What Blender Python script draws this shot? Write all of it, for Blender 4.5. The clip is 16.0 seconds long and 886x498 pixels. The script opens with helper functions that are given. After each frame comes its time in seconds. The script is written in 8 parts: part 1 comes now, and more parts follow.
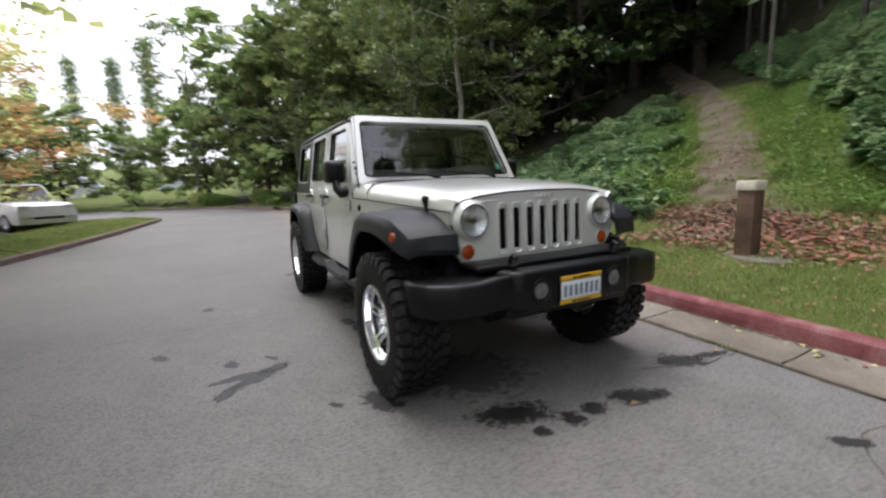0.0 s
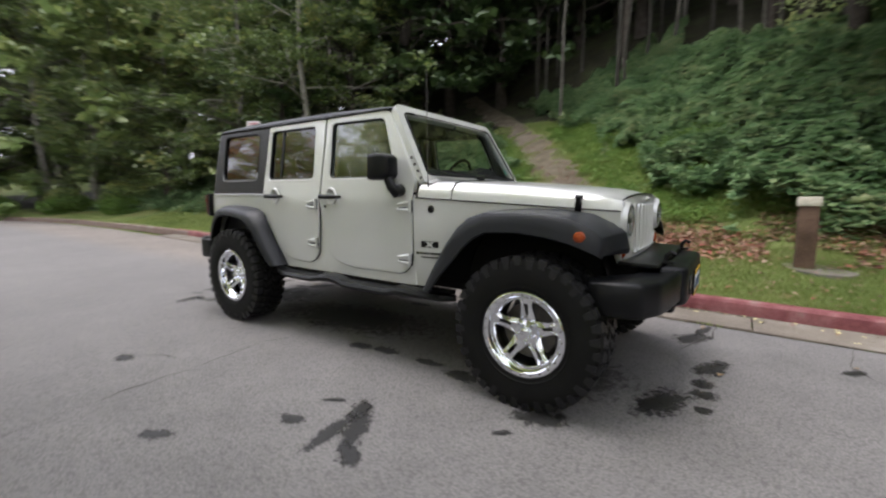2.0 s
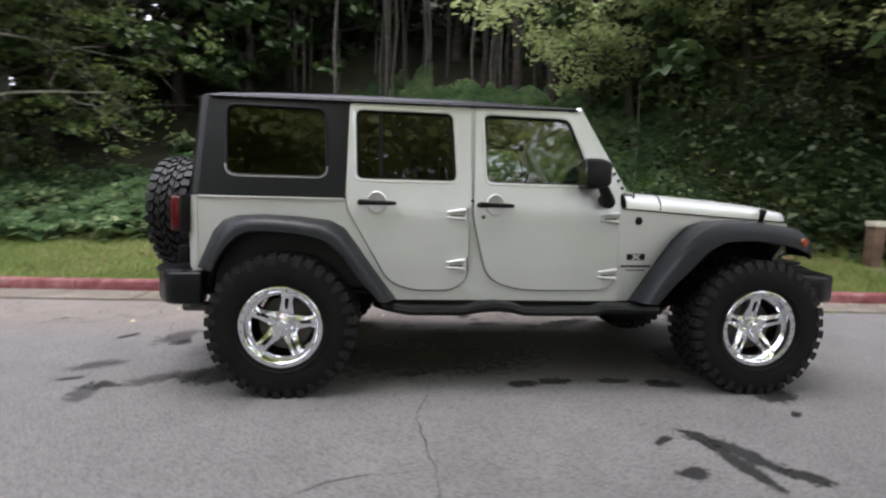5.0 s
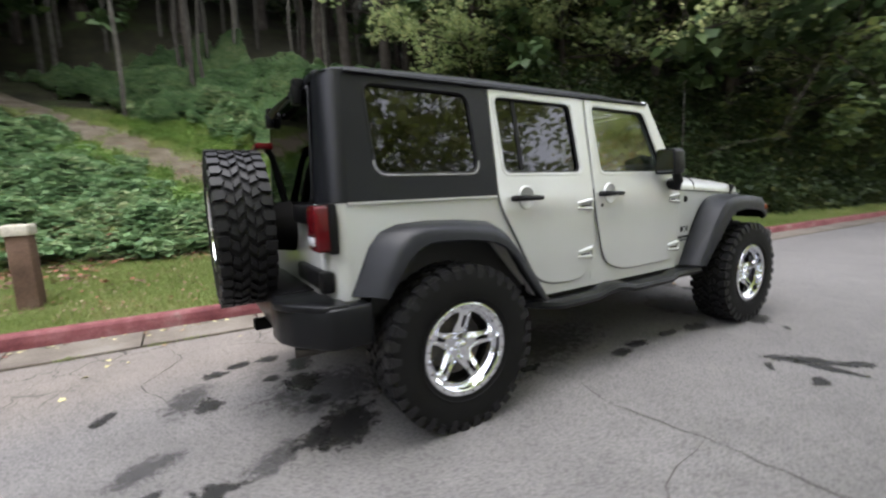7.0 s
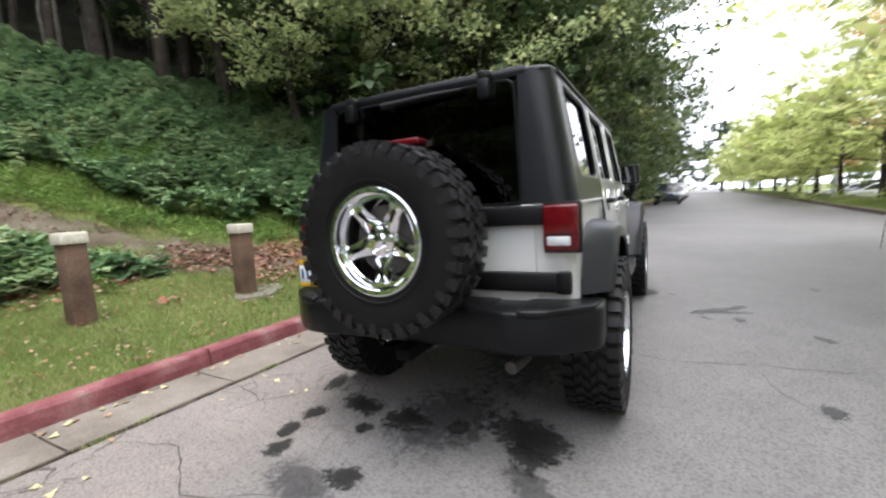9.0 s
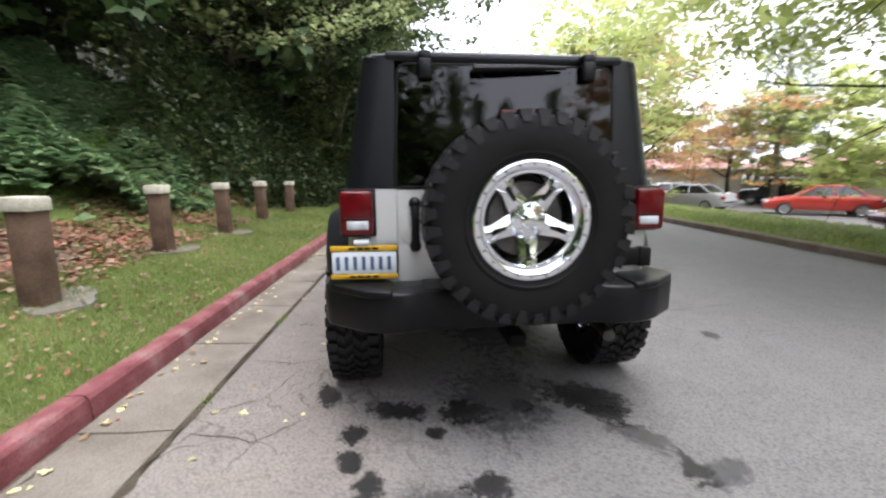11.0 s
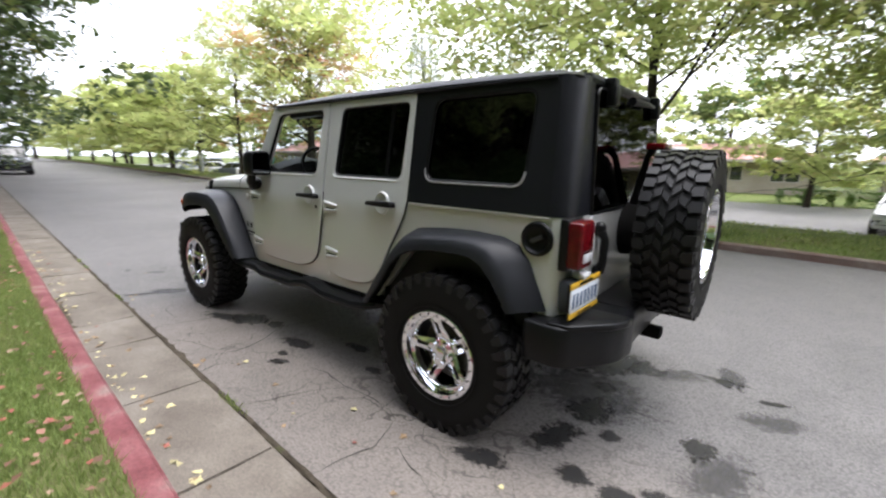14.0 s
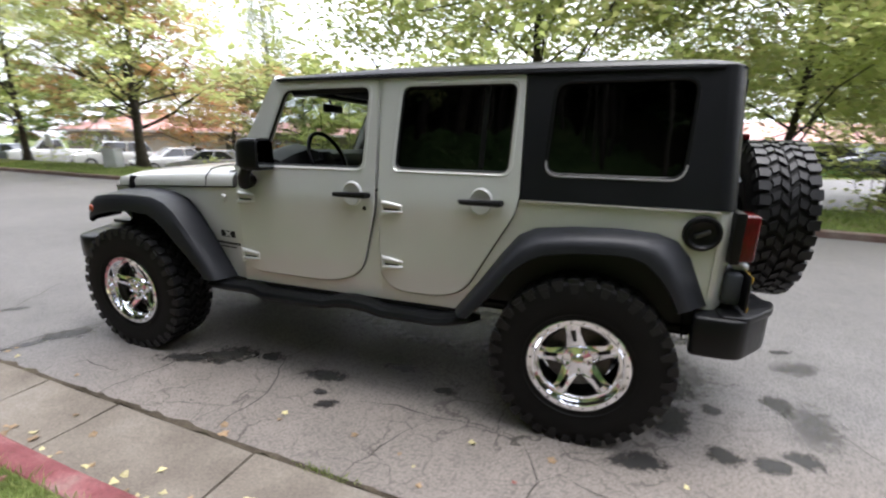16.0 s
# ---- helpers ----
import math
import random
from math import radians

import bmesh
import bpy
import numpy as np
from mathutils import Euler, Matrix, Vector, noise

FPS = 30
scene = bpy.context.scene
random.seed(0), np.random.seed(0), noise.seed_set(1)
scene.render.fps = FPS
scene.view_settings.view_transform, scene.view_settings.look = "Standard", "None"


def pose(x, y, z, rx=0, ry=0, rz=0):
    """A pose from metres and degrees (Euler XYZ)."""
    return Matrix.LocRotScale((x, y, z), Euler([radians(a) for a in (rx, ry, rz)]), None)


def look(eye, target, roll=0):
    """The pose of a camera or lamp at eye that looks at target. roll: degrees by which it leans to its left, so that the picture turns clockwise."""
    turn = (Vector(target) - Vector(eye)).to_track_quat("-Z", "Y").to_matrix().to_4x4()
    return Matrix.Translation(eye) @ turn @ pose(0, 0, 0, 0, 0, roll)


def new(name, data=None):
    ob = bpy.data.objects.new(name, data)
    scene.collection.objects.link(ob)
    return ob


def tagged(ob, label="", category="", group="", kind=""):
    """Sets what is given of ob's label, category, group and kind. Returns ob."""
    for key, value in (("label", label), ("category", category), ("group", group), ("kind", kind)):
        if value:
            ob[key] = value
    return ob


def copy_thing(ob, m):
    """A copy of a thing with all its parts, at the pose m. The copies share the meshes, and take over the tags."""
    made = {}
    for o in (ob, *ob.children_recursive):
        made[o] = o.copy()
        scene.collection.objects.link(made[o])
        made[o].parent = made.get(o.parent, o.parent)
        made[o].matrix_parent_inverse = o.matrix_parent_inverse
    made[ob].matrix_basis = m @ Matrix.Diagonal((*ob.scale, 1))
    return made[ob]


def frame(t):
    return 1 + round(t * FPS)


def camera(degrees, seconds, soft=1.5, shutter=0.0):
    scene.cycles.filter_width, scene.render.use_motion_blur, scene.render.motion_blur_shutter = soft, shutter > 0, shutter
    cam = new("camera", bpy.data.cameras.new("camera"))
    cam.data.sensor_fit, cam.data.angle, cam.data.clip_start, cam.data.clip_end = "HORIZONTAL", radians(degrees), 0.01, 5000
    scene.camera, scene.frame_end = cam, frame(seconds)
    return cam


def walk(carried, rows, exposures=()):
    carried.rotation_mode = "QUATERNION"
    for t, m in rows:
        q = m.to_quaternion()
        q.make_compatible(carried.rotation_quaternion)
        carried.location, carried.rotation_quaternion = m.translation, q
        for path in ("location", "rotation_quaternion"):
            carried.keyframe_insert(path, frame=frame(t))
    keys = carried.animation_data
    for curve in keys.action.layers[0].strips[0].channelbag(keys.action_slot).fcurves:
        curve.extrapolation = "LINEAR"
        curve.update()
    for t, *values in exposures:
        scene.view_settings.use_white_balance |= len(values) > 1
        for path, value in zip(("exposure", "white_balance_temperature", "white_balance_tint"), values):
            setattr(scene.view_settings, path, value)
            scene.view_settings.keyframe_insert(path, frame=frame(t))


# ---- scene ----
from mathutils import noise as mnoise

cam = camera(92.4, 16.0, soft=2.2, shutter=0.7)
PATH = [
    (0, (3.842, -1.672, 1.25), (2.086, -0.766, 0.944), -2.0),
    (0.5, (3.541, -2.091, 1.208), (1.894, -1.007, 0.868), -1.6),
    (1, (3.222, -2.471, 1.181), (1.716, -1.186, 0.896), 0.1),
    (1.5, (2.839, -2.778, 1.175), (1.531, -1.296, 0.873), -1.0),
    (2, (2.405, -2.997, 1.186), (1.265, -1.374, 0.931), 0.1),
    (2.5, (1.882, -3.262, 1.177), (1.079, -1.447, 0.932), 0.8),
    (3, (1.354, -3.387, 1.148), (0.686, -1.516, 0.92), 1.6),
    (3.5, (0.836, -3.489, 1.114), (0.497, -1.53, 0.89), 0.5),
    (4, (0.306, -3.499, 1.108), (0.101, -1.522, 0.884), 0.3),
    (4.2, (0.102, -3.499, 1.116), (-0.06, -1.516, 0.912), 1.6),
    (6.3, (-2.001, -2.948, 1.088), (-1.32, -1.077, 0.904), -3.7),
    (6.5, (-2.185, -2.859, 1.145), (-1.452, -1.009, 0.938), -2.7),
    (7, (-2.616, -2.638, 1.214), (-1.597, -0.937, 0.953), -2.4),
    (7.5, (-3.063, -2.292, 1.202), (-1.916, -0.677, 0.931), -3.7),
    (8, (-3.451, -1.932, 1.215), (-2.058, -0.51, 1.013), -2.7),
    (8.2, (-3.595, -1.764, 1.201), (-2.089, -0.465, 0.983), -4.1),
    (10.3, (-4.195, -0.056, 1.25), (-2.224, 0.198, 1.032), 1.3),
    (10.5, (-4.206, 0.123, 1.251), (-2.227, 0.192, 0.971), 0.6),
    (11, (-4.122, 0.544, 1.244), (-2.163, 0.322, 0.906), -0.4),
    (11.5, (-3.976, 0.953, 1.241), (-2.051, 0.478, 0.976), 3.1),
    (12, (-3.806, 1.355, 1.258), (-2.008, 0.542, 0.935), 2.4),
    (12.5, (-3.546, 1.723, 1.298), (-1.832, 0.761, 0.93), 1.5),
    (13, (-3.317, 2.056, 1.365), (-1.815, 0.803, 0.95), 2.1),
    (13.5, (-3.08, 2.314, 1.412), (-1.732, 0.9, 0.981), 1.4),
    (14, (-2.782, 2.496, 1.434), (-1.553, 0.974, 1.014), 1.0),
    (14.5, (-2.47, 2.691, 1.451), (-1.428, 1.04, 1.015), 1.7),
    (15, (-2.152, 2.792, 1.492), (-1.269, 1.072, 0.98), -1.5),
    (15.5, (-1.784, 2.798, 1.496), (-1.011, 1.02, 1.006), 0.6),
    (16, (-1.426, 2.868, 1.467), (-0.821, 1.028, 0.969), 1.0),
]
EXPOSURES = [(0, 0.26, 6420, 14), (1.5, 0.35, 6420, 14), (3.2, 0.41, 6330, 16), (4.2, 0.43, 6300, 16), (6.3, 0.58, 6180, 15), (7.2, 0.72, 6280, 13), (8.2, 0.80, 6280, 13), (10.5, 0.76, 6280, 13), (13, 0.70, 6280, 13), (16, 0.74, 6280, 13)]

walk(cam, [(t, look(eye, target, roll)) for t, eye, target, roll in PATH], EXPOSURES)

# ---- sky and light: a bright overcast afternoon ----
world = bpy.data.worlds.new("overcast_sky")
scene.world = world
world.use_nodes = True
wn, wl = world.node_tree.nodes, world.node_tree.links
wn.clear()
sky = wn.new("ShaderNodeTexSky")
sky.sky_type = "NISHITA"
sky.sun_disc = False
sky.sun_elevation, sky.sun_rotation = radians(60), radians(205)
sky.dust_density, sky.air_density = 4.0, 1.0
grey = wn.new("ShaderNodeHueSaturation")
grey.inputs["Saturation"].default_value = 0.12
cloud = wn.new("ShaderNodeMix")
cloud.data_type = "RGBA"
cloud.inputs["Factor"].default_value = 0.65
cloud.inputs["B"].default_value = (8.45, 8.7, 9.7, 1)
back = wn.new("ShaderNodeBackground")
back.inputs["Strength"].default_value = 0.28
wout = wn.new("ShaderNodeOutputWorld")
wl.new(sky.outputs["Color"], grey.inputs["Color"])
wl.new(grey.outputs["Color"], cloud.inputs["A"])
wl.new(cloud.outputs["Result"], back.inputs["Color"])
wl.new(back.outputs["Background"], wout.inputs["Surface"])
sun_data = bpy.data.lights.new("sun", "SUN")
sun_data.energy, sun_data.angle, sun_data.color = 1.9, radians(35), (1.0, 0.96, 0.9)
sun = new("sun", sun_data)
sun.matrix_world = look((-5, -1, 28), (0, 0, 0))


# ---- materials ----
def tree_of(name):
    m = bpy.data.materials.new(name)
    m.use_nodes = True
    m.node_tree.nodes.clear()
    return m, m.node_tree.nodes, m.node_tree.links


def ramp_node(n, stops):
    r = n.new("ShaderNodeValToRGB")
    while len(r.color_ramp.elements) < len(stops):
        r.color_ramp.elements.new(0.5)
    for e, (p, c) in zip(r.color_ramp.elements, stops):
        e.position, e.color = p, (*c, 1)
    return r


def noise_node(n, l, coord, scale, detail=4.0, rough=0.55):
    t = n.new("ShaderNodeTexNoise")
    t.inputs["Scale"].default_value, t.inputs["Detail"].default_value, t.inputs["Roughness"].default_value = scale, detail, rough
    l.new(coord, t.inputs["Vector"])
    return t


def surface(name, stops, big=1.0, fine=60.0, rough=0.6, metal=0.0, bump=0.15, fine_mix=0.35, spec=0.5, coord="Object", vary=0.0,
            rough_vary=0.12, coat=0.0, bump_dist=0.01, coat_rough=0.03):
    """A surface with colour patches at one scale, grain and relief at another."""
    m, n, l = tree_of(name)
    tc = n.new("ShaderNodeTexCoord")
    geo = n.new("ShaderNodeNewGeometry")
    at = geo.outputs["Position"] if coord == "World" else tc.outputs[coord]
    a, b = noise_node(n, l, at, big, 5.0), noise_node(n, l, at, fine, 6.0, 0.7)
    r = ramp_node(n, stops)
    l.new(a.outputs["Fac"], r.inputs["Fac"])
    dark = n.new("ShaderNodeMapRange")
    dark.inputs["From Min"].default_value, dark.inputs["From Max"].default_value = 0.3, 0.7
    dark.inputs["To Min"].default_value, dark.inputs["To Max"].default_value = 1 - fine_mix, 1 + fine_mix * 0.6
    l.new(b.outputs["Fac"], dark.inputs["Value"])
    mul = n.new("ShaderNodeVectorMath")
    mul.operation = "SCALE"
    l.new(r.outputs["Color"], mul.inputs[0])
    if vary:
        info = n.new("ShaderNodeObjectInfo")
        isl = n.new("ShaderNodeMapRange")
        isl.inputs["To Min"].default_value, isl.inputs["To Max"].default_value = 1 - vary, 1 + vary
        l.new(info.outputs["Random"], isl.inputs["Value"])
        both = n.new("ShaderNodeMath")
        both.operation = "MULTIPLY"
        l.new(dark.outputs["Result"], both.inputs[0])
        l.new(isl.outputs["Result"], both.inputs[1])
        l.new(both.outputs["Value"], mul.inputs["Scale"])
    else:
        l.new(dark.outputs["Result"], mul.inputs["Scale"])
    p = n.new("ShaderNodeBsdfPrincipled")
    p.inputs["Metallic"].default_value, p.inputs["Specular IOR Level"].default_value = metal, spec
    p.inputs["Coat Weight"].default_value, p.inputs["Coat Roughness"].default_value = coat, coat_rough
    l.new(mul.outputs["Vector"], p.inputs["Base Color"])
    rr = n.new("ShaderNodeMapRange")
    rr.inputs["To Min"].default_value, rr.inputs["To Max"].default_value = max(0.02, rough - rough_vary), min(1, rough + rough_vary)
    l.new(a.outputs["Fac"], rr.inputs["Value"])
    l.new(rr.outputs["Result"], p.inputs["Roughness"])
    if bump:
        bp = n.new("ShaderNodeBump")
        bp.inputs["Strength"].default_value, bp.inputs["Distance"].default_value = bump, bump_dist
        l.new(b.outputs["Fac"], bp.inputs["Height"])
        l.new(bp.outputs["Normal"], p.inputs["Normal"])
    o = n.new("ShaderNodeOutputMaterial")
    l.new(p.outputs["BSDF"], o.inputs["Surface"])
    return m


def plain(name, colour, rough=0.4, metal=0.0, fine=40.0, mix=0.12, bump=0.05, coat=0.0, spec=0.5):
    d = tuple(c * 0.86 for c in colour)
    return surface(name, [(0.3, d), (0.7, colour)], 3.0, fine, rough, metal, bump, mix, spec, coat=coat, rough_vary=0.06)


def leaf_material(name, stops, rough=0.5, through_light=0.35, each=0.4):
    """Leaves: colour varies from leaf to leaf, and light shines through."""
    m, n, l = tree_of(name)
    geo = n.new("ShaderNodeNewGeometry")
    r = ramp_node(n, stops)
    big = noise_node(n, l, geo.outputs["Position"], 0.8, 3.0)
    add = n.new("ShaderNodeMath")
    add.operation = "MULTIPLY_ADD"
    add.inputs[1].default_value = each
    l.new(geo.outputs["Random Per Island"], add.inputs[0])
    half = n.new("ShaderNodeMath")
    half.operation = "MULTIPLY_ADD"
    half.inputs[1].default_value, half.inputs[2].default_value = 0.95, -0.17
    l.new(big.outputs["Fac"], half.inputs[0])
    l.new(half.outputs["Value"], add.inputs[2])
    l.new(add.outputs["Value"], r.inputs["Fac"])
    p = n.new("ShaderNodeBsdfPrincipled")
    p.inputs["Roughness"].default_value, p.inputs["Specular IOR Level"].default_value = rough, 0.35
    l.new(r.outputs["Color"], p.inputs["Base Color"])
    tr = n.new("ShaderNodeBsdfTranslucent")
    l.new(r.outputs["Color"], tr.inputs["Color"])
    mx = n.new("ShaderNodeMixShader")
    mx.inputs["Fac"].default_value = through_light
    l.new(p.outputs["BSDF"], mx.inputs[1])
    l.new(tr.outputs["BSDF"], mx.inputs[2])
    o = n.new("ShaderNodeOutputMaterial")
    l.new(mx.outputs["Shader"], o.inputs["Surface"])
    return m


def glass_material(name, tint, gloss=0.03, shine=0.05, flat_shine=0.9):
    """Car glass: a tinted pane that mirrors more at a flat angle."""
    m, n, l = tree_of(name)
    tr = n.new("ShaderNodeBsdfTransparent")
    tr.inputs["Color"].default_value = (*tint, 1)
    gl = n.new("ShaderNodeBsdfGlossy")
    gl.inputs["Roughness"].default_value = gloss
    gl.inputs["Color"].default_value = (1, 1, 1, 1)
    lw = n.new("ShaderNodeLayerWeight")
    steep = n.new("ShaderNodeMath")
    steep.operation = "POWER"
    steep.inputs[1].default_value = 3.5
    l.new(lw.outputs["Facing"], steep.inputs[0])
    fr = n.new("ShaderNodeMapRange")
    fr.inputs["To Min"].default_value, fr.inputs["To Max"].default_value = shine, flat_shine
    l.new(steep.outputs["Value"], fr.inputs["Value"])
    tc = n.new("ShaderNodeTexCoord")
    wave = noise_node(n, l, tc.outputs["Object"], 3.0, 1.0)
    bp = n.new("ShaderNodeBump")
    bp.inputs["Strength"].default_value, bp.inputs["Distance"].default_value = 0.05, 0.02
    l.new(wave.outputs["Fac"], bp.inputs["Height"])
    l.new(bp.outputs["Normal"], gl.inputs["Normal"])
    mx = n.new("ShaderNodeMixShader")
    l.new(fr.outputs["Result"], mx.inputs["Fac"])
    l.new(tr.outputs["BSDF"], mx.inputs[1])
    l.new(gl.outputs["BSDF"], mx.inputs[2])
    o = n.new("ShaderNodeOutputMaterial")
    l.new(mx.outputs["Shader"], o.inputs["Surface"])
    return m


def lens_material(name, colour, rough=0.12):
    """Coloured lamp lens: clear coat over a ribbed reflector."""
    m, n, l = tree_of(name)
    tc = n.new("ShaderNodeTexCoord")
    w = n.new("ShaderNodeTexWave")
    w.inputs["Scale"].default_value = 30.0
    l.new(tc.outputs["Object"], w.inputs["Vector"])
    nz = noise_node(n, l, tc.outputs["Object"], 25.0)
    r = ramp_node(n, [(0.2, tuple(c * 0.45 for c in colour)), (0.8, colour)])
    l.new(nz.outputs["Fac"], r.inputs["Fac"])
    p = n.new("ShaderNodeBsdfPrincipled")
    p.inputs["Roughness"].default_value = rough
    p.inputs["Coat Weight"].default_value, p.inputs["Specular IOR Level"].default_value = 0.35, 0.2
    l.new(r.outputs["Color"], p.inputs["Base Color"])
    bp = n.new("ShaderNodeBump")
    bp.inputs["Strength"].default_value, bp.inputs["Distance"].default_value = 0.4, 0.004
    l.new(w.outputs["Fac"], bp.inputs["Height"])
    l.new(bp.outputs["Normal"], p.inputs["Normal"])
    o = n.new("ShaderNodeOutputMaterial")
    l.new(p.outputs["BSDF"], o.inputs["Surface"])
    return m


def asphalt_material():
    m, n, l = tree_of("asphalt")
    geo = n.new("ShaderNodeNewGeometry")
    at = geo.outputs["Position"]
    big, mid, grain = noise_node(n, l, at, 0.35, 5.0, 0.6), noise_node(n, l, at, 3.5, 6.0, 0.65), noise_node(n, l, at, 140.0, 3.0, 0.7)
    v = n.new("ShaderNodeTexVoronoi")
    v.inputs["Scale"].default_value = 75.0
    l.new(at, v.inputs["Vector"])
    r = ramp_node(n, [(0.25, (0.104, 0.102, 0.098)), (0.5, (0.154, 0.147, 0.143)), (0.75, (0.204, 0.196, 0.19))])
    s = n.new("ShaderNodeMath")
    s.operation = "MULTIPLY_ADD"
    s.inputs[1].default_value = 0.5
    l.new(big.outputs["Fac"], s.inputs[0])
    h = n.new("ShaderNodeMath")
    h.operation = "MULTIPLY"
    h.inputs[1].default_value = 0.5
    l.new(mid.outputs["Fac"], h.inputs[0])
    l.new(h.outputs["Value"], s.inputs[2])
    l.new(s.outputs["Value"], r.inputs["Fac"])
    stone = ramp_node(n, [(0.0, (1.9, 1.85, 1.75)), (0.22, (1.08, 1.08, 1.07)), (0.5, (0.95, 0.95, 0.95)), (0.8, (0.6, 0.6, 0.6))])
    l.new(v.outputs["Distance"], stone.inputs["Fac"])
    mul = n.new("ShaderNodeMix")
    mul.data_type, mul.blend_type = "RGBA", "MULTIPLY"
    mul.inputs["Factor"].default_value = 0.75
    l.new(r.outputs["Color"], mul.inputs["A"])
    l.new(stone.outputs["Color"], mul.inputs["B"])
    # hairline crack net, only on the worn strip by the gutter
    bend = n.new("ShaderNodeVectorMath")
    bend.operation = "MULTIPLY_ADD"
    bend.inputs[1].default_value = (0.5, 0.5, 0.0)
    l.new(noise_node(n, l, at, 2.6, 4.0).outputs["Color"], bend.inputs[0])
    l.new(at, bend.inputs[2])
    net = n.new("ShaderNodeTexVoronoi")
    net.feature = "DISTANCE_TO_EDGE"
    net.inputs["Scale"].default_value = 3.4
    l.new(bend.outputs["Vector"], net.inputs["Vector"])
    line = n.new("ShaderNodeMapRange")
    line.inputs["From Min"].default_value, line.inputs["From Max"].default_value = 0.005, 0.022
    line.inputs["To Min"].default_value, line.inputs["To Max"].default_value = 1.0, 0.0
    l.new(net.outputs["Distance"], line.inputs["Value"])
    xyz = n.new("ShaderNodeSeparateXYZ")
    l.new(at, xyz.inputs["Vector"])
    worn = n.new("ShaderNodeMapRange")
    worn.inputs["From Min"].default_value, worn.inputs["From Max"].default_value = 0.2, 1.0
    l.new(xyz.outputs["Y"], worn.inputs["Value"])
    here = n.new("ShaderNodeMapRange")
    here.inputs["From Min"].default_value, here.inputs["From Max"].default_value = 2.2, 0.8
    l.new(xyz.outputs["X"], here.inputs["Value"])
    strip_mask = n.new("ShaderNodeMath")
    strip_mask.operation = "MULTIPLY"
    l.new(worn.outputs["Result"], strip_mask.inputs[0])
    l.new(here.outputs["Result"], strip_mask.inputs[1])
    gaps = n.new("ShaderNodeMapRange")
    gaps.inputs["From Min"].default_value, gaps.inputs["From Max"].default_value = 0.44, 0.58
    l.new(noise_node(n, l, at, 0.9, 3.0).outputs["Fac"], gaps.inputs["Value"])
    w1, w2 = n.new("ShaderNodeMath"), n.new("ShaderNodeMath")
    w1.operation = w2.operation = "MULTIPLY"
    l.new(line.outputs["Result"], w1.inputs[0])
    l.new(strip_mask.outputs["Value"], w1.inputs[1])
    l.new(w1.outputs["Value"], w2.inputs[0])
    l.new(gaps.outputs["Result"], w2.inputs[1])
    crack = n.new("ShaderNodeMix")
    crack.data_type = "RGBA"
    crack.inputs["B"].default_value = (0.055, 0.05, 0.042, 1)
    l.new(w2.outputs["Value"], crack.inputs["Factor"])
    pale = n.new("ShaderNodeMix")
    pale.data_type, pale.blend_type = "RGBA", "MULTIPLY"
    pale.inputs["B"].default_value = (1.22, 1.13, 1.03, 1)
    l.new(strip_mask.outputs["Value"], pale.inputs["Factor"])
    l.new(mul.outputs["Result"], pale.inputs["A"])
    l.new(pale.outputs["Result"], crack.inputs["A"])
    p = n.new("ShaderNodeBsdfPrincipled")
    p.inputs["Specular IOR Level"].default_value = 0.35
    l.new(crack.outputs["Result"], p.inputs["Base Color"])
    rr = n.new("ShaderNodeMapRange")
    rr.inputs["To Min"].default_value, rr.inputs["To Max"].default_value = 0.62, 0.9
    l.new(mid.outputs["Fac"], rr.inputs["Value"])
    l.new(rr.outputs["Result"], p.inputs["Roughness"])
    bp = n.new("ShaderNodeBump")
    bp.inputs["Strength"].default_value, bp.inputs["Distance"].default_value = 0.5, 0.006
    l.new(grain.outputs["Fac"], bp.inputs["Height"])
    l.new(bp.outputs["Normal"], p.inputs["Normal"])
    o = n.new("ShaderNodeOutputMaterial")
    l.new(p.outputs["BSDF"], o.inputs["Surface"])
    return m


def stain_material(name, colour, rough, hold):
    """Old oil on asphalt: patchy, so that the road shows through; more solid towards the middle of each patch."""
    m, n, l = tree_of(name)
    tc, geo = n.new("ShaderNodeTexCoord"), n.new("ShaderNodeNewGeometry")
    nz = noise_node(n, l, geo.outputs["Position"], 15.0, 8.0, 0.78)
    ln = n.new("ShaderNodeVectorMath")
    ln.operation = "LENGTH"
    l.new(tc.outputs["Object"], ln.inputs[0])
    edge = n.new("ShaderNodeMapRange")
    edge.inputs["From Min"].default_value, edge.inputs["From Max"].default_value = 0.2, 0.85
    edge.inputs["To Min"].default_value, edge.inputs["To Max"].default_value = 0.5, -0.32
    l.new(ln.outputs["Value"], edge.inputs["Value"])
    rag = n.new("ShaderNodeMapRange")
    rag.inputs["From Min"].default_value, rag.inputs["From Max"].default_value = 0.32, 0.68
    l.new(nz.outputs["Fac"], rag.inputs["Value"])
    add = n.new("ShaderNodeMath")
    add.operation = "ADD"
    l.new(edge.outputs["Result"], add.inputs[0])
    l.new(rag.outputs["Result"], add.inputs[1])
    cov = n.new("ShaderNodeMapRange")
    cov.inputs["From Min"].default_value, cov.inputs["From Max"].default_value = 0.42, 0.78
    cov.inputs["To Min"].default_value, cov.inputs["To Max"].default_value = 0.0, hold
    l.new(add.outputs["Value"], cov.inputs["Value"])
    p = n.new("ShaderNodeBsdfPrincipled")
    p.inputs["Base Color"].default_value, p.inputs["Roughness"].default_value = (*colour, 1), rough
    l.new(cov.outputs["Result"], p.inputs["Alpha"])
    o = n.new("ShaderNodeOutputMaterial")
    l.new(p.outputs["BSDF"], o.inputs["Surface"])
    return m


